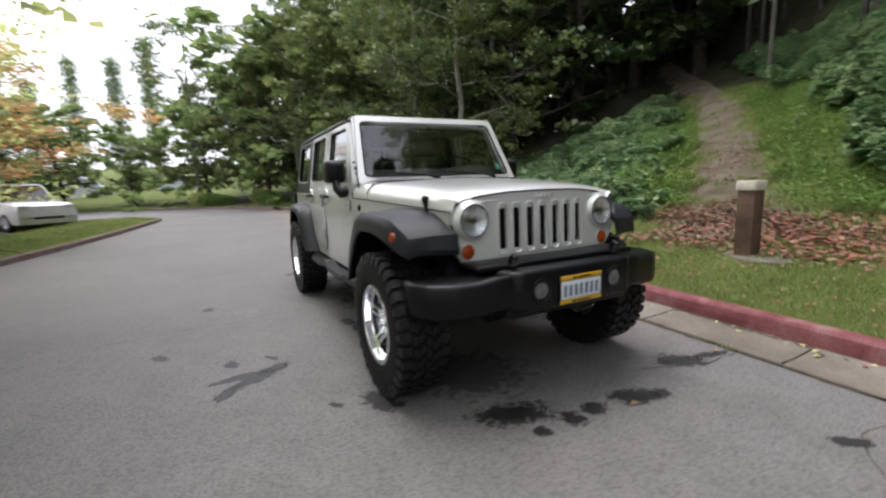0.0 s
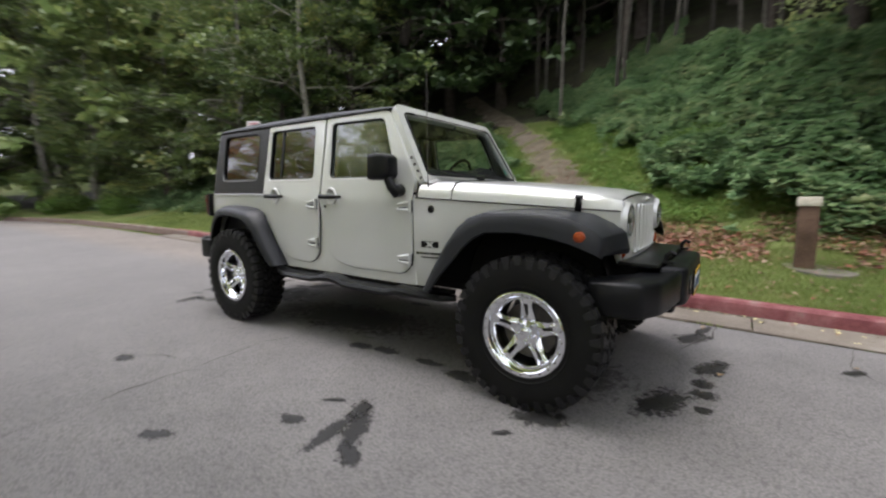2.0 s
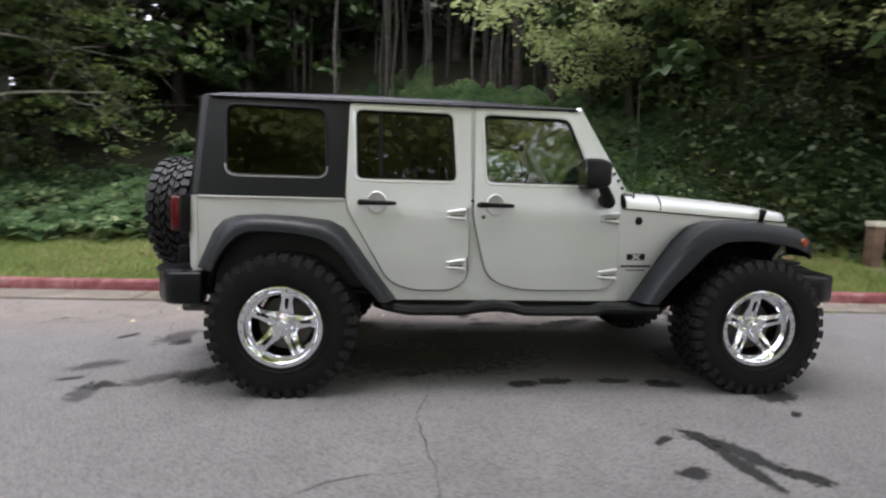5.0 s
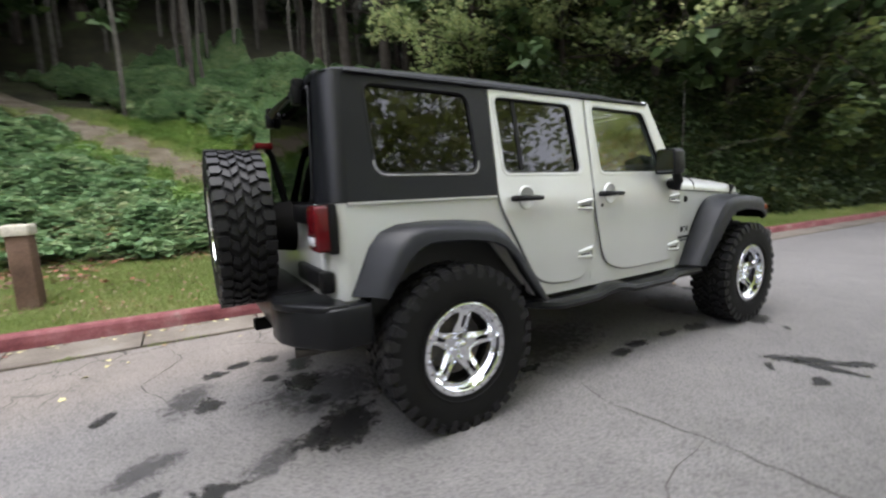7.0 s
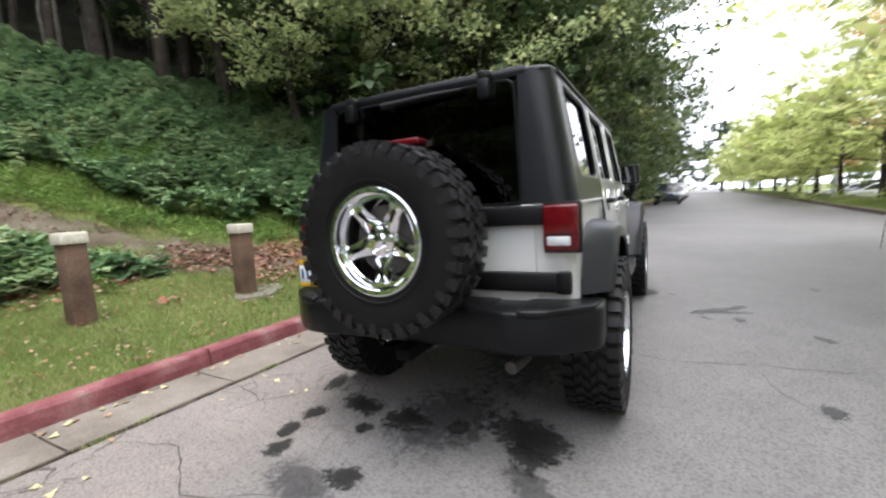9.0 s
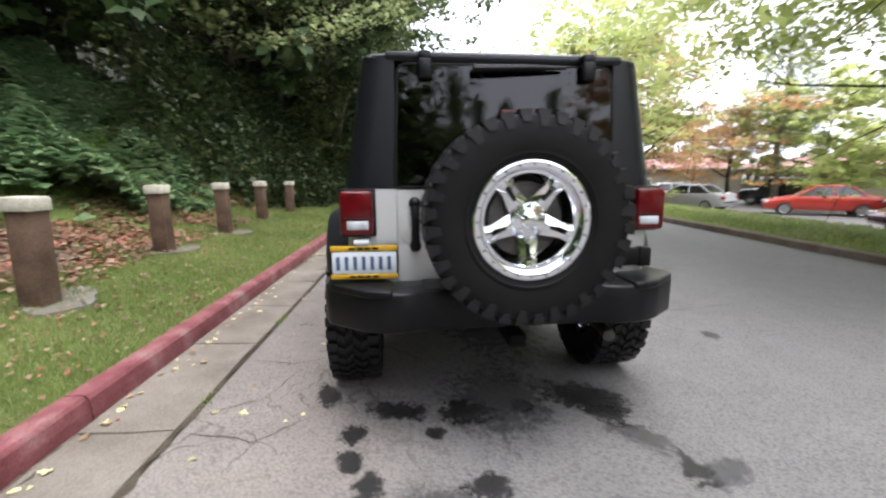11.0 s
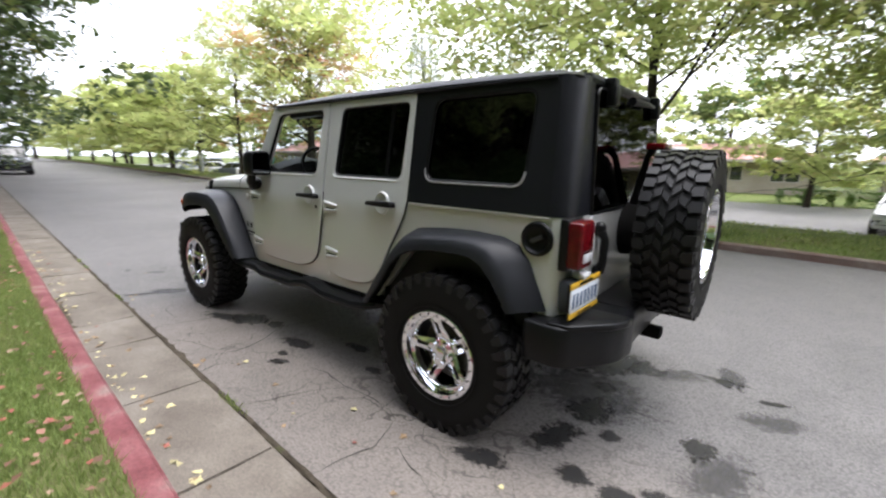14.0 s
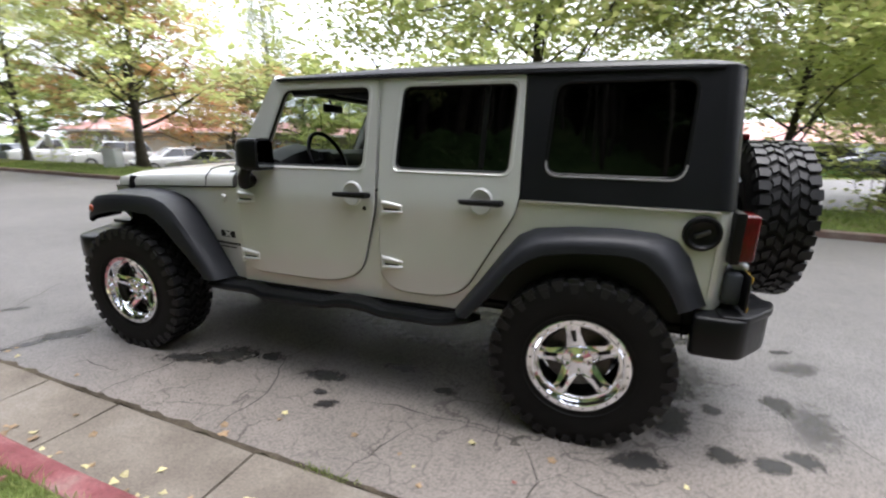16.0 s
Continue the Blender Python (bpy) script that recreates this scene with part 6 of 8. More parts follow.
CRACKS = [
    ([(-0.58, -0.70), (-0.68, -1.21), (-0.60, -1.64), (-0.59, -2.05), (-0.45, -2.9)], 0.012),
    ([(2.05, 0.55), (2.12, 0.71), (2.27, 1.09), (2.3, 1.54)], 0.016),
    ([(0.95, 0.62), (1.02, 0.9), (1.11, 1.36), (1.08, 1.55)], 0.016),
    ([(0.26, 1.50), (0.22, 1.1), (0.4, 0.7), (0.3, 0.3)], 0.010),
    ([(-0.30, 0.98), (-0.53, 0.93), (-0.78, 0.98), (-1.02, 0.93), (-1.25, 1.0)], 0.012),
    ([(-0.52, 1.50), (-0.66, 1.15), (-0.78, 0.98)], 0.012),
    ([(-1.25, 1.0), (-1.35, 1.25), (-1.3, 1.55)], 0.010),
    ([(-1.02, 0.93), (-1.1, 0.6), (-1.4, 0.4)], 0.008),
    ([(-2.1, 1.6), (-2.2, 1.25), (-2.0, 1.0)], 0.012),
    ([(-1.95, 1.58), (-1.8, 1.3), (-1.45, 1.18), (-1.35, 1.25)], 0.008),
    ([(-2.9, 1.62), (-2.75, 1.2), (-3.0, 0.8), (-2.8, 0.3)], 0.010),
    ([(1.75, 1.5), (1.6, 1.2), (1.11, 1.25)], 0.008),
    ([(-0.59, -1.64), (-1.0, -1.7), (-1.5, -2.0)], 0.006),
    ([(3.2, 1.45), (3.1, 0.9), (3.5, 0.2), (3.3, -0.6)], 0.010),
]
for k, (pts, w) in enumerate(CRACKS):
    ribbon("road_crack", pts, w * 0.55, 300 + k, M_CRACK, road_ob)
M_DIRT = surface("gutter_dirt", [(0.3, (0.045, 0.038, 0.027)), (0.55, (0.085, 0.07, 0.052)), (0.75, (0.085, 0.095, 0.04))], 6, 80, 0.95, bump=0.6, coord="World", spec=0.1)
for k, (a, b) in enumerate(zip(range(-11, 30, 2), range(-9, 32, 2))):
    ribbon("seam_fill", [(x, kerb_y(x) - GUT + 0.016) for x in np.linspace(a - 0.5, b + 0.5, 6)], 0.085, 480 + k, M_DIRT, road_ob, -0.004, 0.0)
    ribbon("gutter_seam", [(x, kerb_y(x) - GUT + 0.018) for x in np.linspace(a - 0.3, b + 0.3, 6)], 0.034, 500 + k, M_DIRT, road_ob, 0.0045, 0.35)
    ribbon("gutter_grime", [(x, kerb_y(x) - 0.022) for x in np.linspace(a - 0.2, b + 0.2, 6)], 0.036, 520 + k, M_DIRT, road_ob, 0.0065, 0.45)

# stains: unit patches, scaled in plan
def patch_mesh(seed):
    r = random.Random(seed)
    ph = [r.uniform(0, 6.28) for _ in range(5)]
    n = 40
    ring_pts = []
    for k in range(n):
        a = 2 * math.pi * k / n
        d = 0.78 + 0.12 * math.sin(3 * a + ph[0]) + 0.09 * math.sin(5 * a + ph[1]) + 0.06 * math.sin(9 * a + ph[2]) + 0.04 * math.sin(14 * a + ph[3])
        ring_pts.append((d * math.cos(a), d * math.sin(a), 0))
    return raw("oil_stain", ring_pts, [tuple(range(n))], M_STAIN)


patches = [patch_mesh(k) for k in range(5)]
damp_shade = [m.copy() for m in patches[:3]]
for m in damp_shade:
    m.materials.clear()
    m.materials.append(M_DAMP_SHADE)
STAINS = [
    (2.10, -0.38, 0.26, 0.12, 70), (2.30, -0.14, 0.08, 0.07, 20), (2.28, 0.03, 0.10, 0.07, 80), (2.31, 0.33, 0.19, 0.09, 70), (2.36, 0.50, 0.07, 0.05, 0), (2.14, 0.97, 0.20, 0.11, 60), (2.2, 1.2, 0.16, 0.04, 75), (2.31, -0.35, 0.06, 0.05, 0),
    (0.86, -1.57, 0.30, 0.075, -55), (0.79, -1.66, 0.24, 0.05, -82), (0.75, -1.44, 0.10, 0.06, -60), (1.02, -1.76, 0.13, 0.05, -30), (0.52, -1.72, 0.09, 0.05, 10), (0.55, -1.45, 0.07, 0.03, 30),
    (0.26, -0.685, 0.12, 0.07, 0), (0.02, -0.73, 0.12, 0.06, 10), (0.655, -0.69, 0.14, 0.045, 0), (0.99, -0.75, 0.15, 0.08, 0), (-0.71, -0.55, 0.10, 0.04, 0), (-2.63, -0.71, 0.12, 0.06, 0), (-2.9, -0.6, 0.10, 0.03, 20),
    (-2.19, 0.77, 0.09, 0.08, 0), (-2.39, 0.77, 0.10, 0.06, 20), (-2.55, 0.68, 0.10, 0.07, 0), (-2.22, 0.37, 0.07, 0.055, 0), (-2.06, 0.19, 0.16, 0.11, 80), (-2.04, -0.12, 0.07, 0.06, 0), (-1.98, -0.5, 0.28, 0.16, 60), (-2.0, 0.55, 0.18, 0.10, 70),
    (-2.13, -0.53, 0.17, 0.10, 40), (-2.61, 0.18, 0.12, 0.08, 70), (0.02, 0.80, 0.17, 0.07, 10), (-0.15, 1.07, 0.09, 0.04, 30), (-0.05, 0.97, 0.06, 0.04, 0), (-0.74, 0.71, 0.08, 0.04, 0), (0.80, 0.81, 0.22, 0.12, 30), (1.02, 0.93, 0.24, 0.07, 15), (0.5, 0.72, 0.10, 0.06, 0),
    (-3.15, 0.36, 0.11, 0.05, 60), (-1.8, 0.95, 0.16, 0.07, 20), (3.4, 1.0, 0.06, 0.04, 0), (3.1, 0.8, 0.10, 0.05, 50), (0.10, -2.2, 0.10, 0.05, 30), (-1.2, -1.9, 0.09, 0.06, 10), (2.0, -2.6, 0.08, 0.04, 10), (1.5, -1.2, 0.06, 0.03, 40), (-0.4, 0.55, 0.12, 0.05, 0), (1.6, -0.95, 0.18, 0.10, 20),
]
for k, (x, y, a, b, t) in enumerate(STAINS):
    ob = new("oil_stain", patches[k % 5])
    ob.parent = road_ob
    tilt = math.degrees(math.atan(0.043)) if y > kerb_y(x) - 1.05 else 0
    ob.matrix_basis = pose(x, y, 0.0022 + 0.0001 * (k % 7) + edge_rise(x, y), tilt, 0, 0) @ pose(0, 0, 0, 0, 0, t) @ Matrix.Diagonal((a * 1.5, b * 1.55, 1, 1))
# damp patches; the large ones under the car paint in its shade too
for k, (x, y, a, b, t) in enumerate([(-2.72, 0.36, 0.32, 0.17, 75), (-2.36, -0.6, 0.26, 0.13, 40), (-2.66, -0.80, 0.24, 0.12, 110), (-1.95, 0.0, 0.55, 0.42, 0), (-0.6, -0.2, 1.3, 0.55, 5), (1.55, -0.3, 0.5, 0.5, 0), (-2.9, -0.35, 0.25, 0.12, 30)]):
    ob = new("damp_and_shade_patch", damp_shade[k % 3])
    ob.parent = road_ob
    ob.matrix_basis = pose(x, y, 0.0014 + 0.0001 * k, 0, 0, t) @ Matrix.Diagonal((a * 1.2, b * 1.2, 1, 1))

# trail, laid on the slope
rows = []
fine = []
for (ax, ay), (bx, by) in zip(TRAIL, TRAIL[1:]):
    n = max(2, int(math.hypot(bx - ax, by - ay) / 0.3))
    fine += [(ax + (bx - ax) * i / n, ay + (by - ay) * i / n) for i in range(n)]
for i, (x, y) in enumerate(fine):
    q, o = Vector(fine[min(i + 1, len(fine) - 1)]), Vector(fine[max(i - 1, 0)])
    d = (q - o).normalized()
    w = (1.0 if y < 6 else 0.7) * (1 + 0.25 * mnoise.noise((x, y, 3.3))) * (1 if y < 13 else 0.8)
    row = []
    for t in np.linspace(-1, 1, 9):
        px, py = x + d.y * w * t, y - d.x * w * t
        row.append((px, py, ground_z(px, py) + 0.035 - 0.05 * abs(t) ** 3))
    rows.append(row)
strip("trail", rows, M_PATH_DIRT, "bare gravel footpath climbing between brambles", "footpath", smooth=True)

# ---- wooden bollards ----
M_POST = surface("weathered_brown_post", [(0.3, (0.075, 0.048, 0.032)), (0.55, (0.125, 0.08, 0.055)), (0.75, (0.165, 0.115, 0.085))], 4, 55, 0.9, bump=0.5, spec=0.15, vary=0.12)
M_CAP = surface("cream_painted_cap", [(0.3, (0.40, 0.37, 0.29)), (0.6, (0.52, 0.49, 0.40)), (0.8, (0.60, 0.57, 0.48))], 5, 60, 0.7, bump=0.25, spec=0.3, vary=0.05)


def bollard():
    e = thing("bollard", "brown wooden bollard with a cream painted cap", "bollard", group="bollards along the kerb")
    bm = bmesh.new()
    box(bm, (-0.088, -0.088, -0.15), (0.088, 0.088, 0.705), 0.014, 2)
    part("post", bm, M_POST, e)
    bm = bmesh.new()
    lp = rounded([(-0.106, -0.106), (0.106, -0.106), (0.106, 0.106), (-0.106, 0.106)], 0.03, 3)
    c = lambda g, z: [(x * g, y * g, z) for x, y in lp]
    loft(bm, [c(0.98, 0.690), c(1.0, 0.696), c(1.0, 0.770), c(0.95, 0.786), c(0.88, 0.790)])
    part("cap", bm, M_CAP, e, "cream painted cap")
    return e


M_FOOTING = surface("mossy_concrete", [(0.3, (0.10, 0.095, 0.075)), (0.55, (0.17, 0.155, 0.13)), (0.75, (0.22, 0.205, 0.175))], 5, 70, 0.9, bump=0.5, coord="World", spec=0.15)


def pad(x, y, seed):
    r = random.Random(seed)
    lp = []
    for k in range(18):
        a = 2 * math.pi * k / 18
        d = 0.27 + 0.06 * math.sin(2 * a + seed) + r.uniform(-0.03, 0.03)
        lp.append((x + d * 1.25 * math.cos(a), y + d * 0.9 * math.sin(a)))
    bm = bmesh.new()
    prism(bm, [(px, py, ground_z(px, py) - 0.06) for px, py in lp], [(x + (px - x) * 0.97, y + (py - y) * 0.97, ground_z(px, py) * 0.6 + ground_z(x, y) * 0.4 + 0.022) for px, py in lp])
    ob = new("concrete_footing", finish(bm, "concrete_footing", M_FOOTING, 30))
    tagged(ob, "rough concrete footing round a wooden bollard", "footing", "bollard footings")


first = bollard()
spots = [(-0.76, 3.17), (-2.21, 3.46), (-3.99, 2.95), (1.32, 3.33), (3.02, 3.25), (5.08, 3.28), (6.95, 3.15)]
for k, (x, y) in enumerate(spots):
    m = pose(x, y, ground_z(x, y) + 0.02, random.Random(k).uniform(-1.5, 1.5), random.Random(k + 9).uniform(-1.5, 1.5), -3 + 4 * math.sin(2.1 * k))
    if k:
        copy_thing(first, m)
    else:
        first.matrix_basis = m
    if x > -1:
        pad(x + 0.12, y - 0.05, k)

# ---- sign on its pole ----
sg = thing("parking_sign", "small white sign with faded red lines on a grey metal pole", "road sign", (-7.35, 2.98, ground_z(-7.35, 2.98)), 32)
bm = bmesh.new()
tube(bm, [(0, 0.02, -0.3), (0, 0.02, 2.6)], 0.024, 8)
part("pole", bm, surface("galvanised_pole", [(0.3, (0.22, 0.23, 0.24)), (0.7, (0.32, 0.33, 0.34))], 4, 60, 0.5, 0.6), sg)
bm = bmesh.new()
lp = rounded([(-0.165, 2.20), (0.165, 2.20), (0.165, 2.68), (-0.165, 2.68)], 0.03, 3)
prism(bm, [(x, -0.012, z) for x, z in lp], [(x, -0.008, z) for x, z in lp])
panel = part("sign_panel", bm, plain("white_sign_sheet", (0.66, 0.63, 0.62), 0.4), sg)
bm = bmesh.new()
for z, w in ((2.62, 0.12), (2.55, 0.10), (2.48, 0.12), (2.41, 0.11), (2.34, 0.09), (2.27, 0.12)):
    box(bm, (-w, -0.0145, z - 0.018), (w, -0.011, z + 0.012))
part("sign_bars", bm, plain("faded_red_print", (0.42, 0.12, 0.13), 0.5), panel)


# ---- plants ----
def leaf_cloud(name, pts, size, material, up=0.5, width=0.55, seed=0, fold=0.12):
    """One mesh of many small folded leaves at pts; size one number or one each; up: how much they lie flat."""
    g = np.random.default_rng(seed)
    p = np.asarray(pts, float)
    n = len(p)
    s = (np.full(n, size) if np.isscalar(size) else np.asarray(size)) * g.uniform(0.65, 1.3, n)
    nrm = g.normal(size=(n, 3))
    nrm /= np.linalg.norm(nrm, axis=1)[:, None]
    nrm[:, 2] = np.abs(nrm[:, 2])
    nrm = nrm * (1 - up) + np.array([0, 0, up])
    nrm /= np.linalg.norm(nrm, axis=1)[:, None]
    d = g.normal(size=(n, 3))
    d -= (d * nrm).sum(1)[:, None] * nrm
    d /= np.linalg.norm(d, axis=1)[:, None]
    side = np.cross(nrm, d)
    a, w = d * (s / 2)[:, None], side * (s * width / 2)[:, None]
    f = nrm * (s * fold)[:, None]
    v = np.stack([p - a, p - 0.1 * a + w + f, p + a, p - 0.1 * a - w + f], 1).reshape(-1, 3)
    me = bpy.data.meshes.new(name)
    me.vertices.add(4 * n)
    me.vertices.foreach_set("co", v.ravel())
    me.loops.add(4 * n)
    me.loops.foreach_set("vertex_index", np.arange(4 * n))
    me.polygons.add(n)
    me.polygons.foreach_set("loop_start", np.arange(n) * 4)
    me.update(calc_edges=True)
    me.materials.append(material)
    return me


def blades(name, pts, height, material, seed, width=0.005):
    """Grass: one bent blade of three corners at each point."""
    g = np.random.default_rng(seed)
    p = np.asarray(pts, float)
    n = len(p)
    a = g.uniform(0, 6.283, n)
    h = height * g.uniform(0.5, 1.4, n)
    lean = g.normal(0, 0.45, (n, 2)) * h[:, None]
    w = np.stack([np.cos(a), np.sin(a), 0 * a], 1) * width * g.uniform(0.7, 1.5, n)[:, None]
    tip = p + np.column_stack([lean, h])
    v = np.stack([p - w, p + w, tip], 1).reshape(-1, 3)
    me = bpy.data.meshes.new(name)
    me.vertices.add(3 * n)
    me.vertices.foreach_set("co", v.ravel())
    me.loops.add(3 * n)
    me.loops.foreach_set("vertex_index", np.arange(3 * n))
    me.polygons.add(n)
    me.polygons.foreach_set("loop_start", np.arange(n) * 3)
    me.update(calc_edges=True)
    me.materials.append(material)
    return me


def stuff(name, me, label, category):
    return tagged(new(name, me), label, category, kind="stuff")


GX0, GY0, GSTEP = -30.0, -3.0, 0.25
GRID = np.array([[ground_z(GX0 + GSTEP * i, GY0 + GSTEP * j) for j in range(140)] for i in range(280)])


def heights(x, y):
    """Ground heights at many places, from a grid."""
    i, j = np.clip((x - GX0) / GSTEP, 0, 278.9), np.clip((y - GY0) / GSTEP, 0, 138.9)
    a, b = i.astype(int), j.astype(int)
    u, v = i - a, j - b
    return (GRID[a, b] * (1 - u) + GRID[a + 1, b] * u) * (1 - v) + (GRID[a, b + 1] * (1 - u) + GRID[a + 1, b + 1] * u) * v


def verge_heights(x, y, u):
    """Ground heights on the strip next to the kerb."""
    wave = np.array([mnoise.noise((a * 0.8, b * 0.8, 0)) for a, b in zip(x, y)])
    t = np.clip((u - 0.1) / 2.0, 0, 1)
    return np.interp(u, RISE_U, RISE_Z) + 0.045 * (1 - t * t * (3 - 2 * t)) + 0.07 * wave * np.clip(u / 2, 0, 1) ** 2


KERB_X = np.arange(-40, 70, 0.5)
KERB_Y = np.array([kerb_y(x) for x in KERB_X])
SIDE_GRID = np.array([[trail_side(GX0 + 0.5 * i, GY0 + 0.5 * j) for j in range(70)] for i in range(140)])


def sides(x, y):
    i, j = np.clip(((x - GX0) / 0.5).round().astype(int), 0, 139), np.clip(((y - GY0) / 0.5).round().astype(int), 0, 69)
    return SIDE_GRID[i, j]


def clump(x, y, f=1.0):
    return np.array([mnoise.noise((a * f, b * f, 7.7)) for a, b in zip(x, y)])


rng = np.random.default_rng(11)
# short grass by the kerb
x = rng.uniform(-4.5, 4.5, 130000)
u = rng.uniform(0.125, 2.4, 130000)
y = np.interp(x, KERB_X, KERB_Y) + u
keep = clump(x, y, 2.2) > -0.9
x, y = x[keep], y[keep]
u = y - np.interp(x, KERB_X, KERB_Y)
z = np.where(u < 0.7, verge_heights(x, y, u), heights(x, y))
stuff("grass", blades("grass", np.column_stack([x, y, z - 0.01]), 0.05, M_GRASS, 1, 0.0035), "short bright green grass along the kerb", "grass")
x = np.concatenate([rng.uniform(4.5, 10, 40000), rng.uniform(10, 26, 32000), rng.uniform(-16, -4.5, 40000)])
u = rng.uniform(0.125, 3.3, len(x))
y = np.interp(x, KERB_X, KERB_Y) + u
z = np.where((u < 0.7) & (x > -9), verge_heights(x, y, u), heights(x, y))
stuff("grass_further_along", blades("grass_further", np.column_stack([x, y, z - 0.01]), 0.075, M_GRASS, 2, 0.007), "short green verge grass further along the kerb", "grass")
# taller weeds at the foot of the bank and beside the trail
x, y = rng.uniform(-7, 7, 190000), rng.uniform(3.6, 15, 190000)
s = sides(x, y)
edge = 0.42 + 0.5 * clump(x, y, 2.2)
keep = ((y > 5.4) | (x < -1.6) | (rng.uniform(0, 1, len(x)) < 0.12)) & (((s > edge) & (s < 4.2)) | ((s < -edge) & (s > -1.7))) & ((clump(x, y, 1.3) > -0.3) | (rng.uniform(0, 1, len(x)) < 0.35))
x, y = x[keep], y[keep]
stuff("trail_side_grass", blades("trail_grass", np.column_stack([x, y, heights(x, y) - 0.02]), 0.13, M_GRASS, 3, 0.008), "rough yellow-green grass beside the footpath", "grass")
x, y = rng.uniform(-7, 7, 120000), rng.uniform(4.0, 14, 120000)
s = sides(x, y)
keep = ((y > 5.3) | (x < -1.6)) & (((s > 0.7) & (s < 4.4)) | ((s < -0.7) & (s > -2.0))) & ((clump(x, y, 0.9) > -0.3) | (rng.uniform(0, 1, len(x)) < 0.5))
x, y = x[keep], y[keep]
stuff("low_weeds", leaf_cloud("low_weeds", np.column_stack([x, y, heights(x, y) + rng.uniform(0.01, 0.20, len(x))]), 0.075, M_FERN, 0.6, seed=4), "low green weeds and nettles on the slope", "weeds")


# brambles on the banks
def bramble(x, y, seed, size, lift, name, label):
    g = np.random.default_rng(seed)
    m = 0.5 + 0.55 * clump(x, y, 0.55) + 0.45 * clump(x, y, 1.3) + 0.5 * clump(x, y, 2.8)
    top = heights(x, y) + lift * np.clip(m, 0, 1.4) * np.where(sides(x, y) < 0, 0.55, 1.0)
    z = top - g.uniform(0, 1, len(x)) ** 3 * 0.25
    stuff(name, leaf_cloud(name, np.column_stack([x, y, z]), size * g.choice([0.8, 1.0, 1.5], len(x)), M_IVY, 0.62, 0.8, seed), label, "brambles")


x, y = rng.uniform(-7.5, 8.5, 170000), rng.uniform(3.6, 15, 170000)
s = sides(x, y)
k = y - np.interp(x, KERB_X, KERB_Y)
edge = 0.35 * clump(x, y, 1.4)
keep = (((s > 2.1 + 3.6 * edge) & (y > 5.2 + edge - 0.2 * np.clip(x, 0, 9))) | ((s < -1.25 - edge) & (y > 4.5 + edge))) & (k > 2.2)
x, y = x[keep], y[keep]
bramble(x, y, 21, 0.145, 0.86, "brambles", "dense dark green brambles covering the bank")
x, y = rng.uniform(-24, 26, 125000), rng.uniform(2.0, 11, 125000)
k = y - np.interp(x, KERB_X, KERB_Y)
s = sides(x, y)
keep = ((x < -7.0) | (x > 8.0)) & (k > 1.9) & (k < 6)
x, y = x[keep], y[keep]
bramble(x, y, 22, 0.16, 0.7, "undergrowth", "dark undergrowth at the edge of the wood")
# low growth under the overhanging trees, darkened as shaded, down to the mown strip
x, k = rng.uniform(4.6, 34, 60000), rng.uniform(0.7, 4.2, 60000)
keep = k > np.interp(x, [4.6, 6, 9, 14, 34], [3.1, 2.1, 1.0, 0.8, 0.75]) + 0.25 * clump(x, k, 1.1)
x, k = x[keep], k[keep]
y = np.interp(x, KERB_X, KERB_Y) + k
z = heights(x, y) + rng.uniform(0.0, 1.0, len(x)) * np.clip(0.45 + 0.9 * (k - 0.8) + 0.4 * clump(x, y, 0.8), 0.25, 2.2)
stuff("shaded_undergrowth", leaf_cloud("shaded_undergrowth", np.column_stack([x, y, z]), 0.15, M_UNDERGROWTH, 0.4, 0.7, 24), "leafy growth under the overhanging trees, coloured as shaded", "undergrowth")
x, y = rng.uniform(-8.5, 0, 60000), rng.uniform(13.5, 17.5, 60000)
keep = sides(x, y) > 1.5 + 0.35 * clump(x, y, 1.4)
x, y = x[keep], y[keep]
bramble(x, y, 25, 0.19, 0.9, "upper_brambles", "green brambles higher up the bank")
x, k = rng.uniform(32, 85, 16000), 1.0 + 7.5 * rng.uniform(0, 1, 16000) ** 1.4
y = np.interp(x, np.arange(30, 90, 0.5), [kerb_y(a) for a in np.arange(30, 90, 0.5)]) + k
z = np.array([ground_z(a, b) for a, b in zip(x, y)]) + rng.uniform(0, 1, len(x)) * np.clip(0.5 + 0.9 * (k - 1.0), 0.3, 2.6)
stuff("far_undergrowth", leaf_cloud("far_undergrowth", np.column_stack([x, y, z]), 0.4, M_SHADE, 0.4, 0.7, 26), "leafy growth far along the bank, coloured as shaded", "undergrowth")
# ferns of leaf litter under the bollards
x, y = rng.uniform(-5, 8, 24000), rng.uniform(3.2, 6.6, 24000)
s = sides(x, y)
dens = np.clip(1.25 - np.abs(y - 4.45) / 1.1, 0, 1) * (clump(x, y, 0.9) > -0.3) * (0.35 + 0.65 * (x > -1.6))
keep = rng.uniform(0, 1, len(x)) < dens
x, y = x[keep], y[keep]
stuff("leaf_litter", leaf_cloud("leaf_litter", np.column_stack([x, y, heights(x, y) + rng.uniform(0.02, 0.06, len(x))]), 0.08, M_LITTER, 0.72, 0.75, 31), "fallen red and brown leaves below the bank", "leaf litter")
x, y = rng.uniform(-6, 2, 30000), rng.uniform(4.2, 14, 30000)
keep = (np.abs(sides(x, y)) < 1.0) & (rng.uniform(0, 1, len(x)) < np.clip(1.1 - (y - 4.2) / 5.5, 0.12, 1)) & (clump(x, y, 1.7) > -0.1)
x, y = x[keep], y[keep]
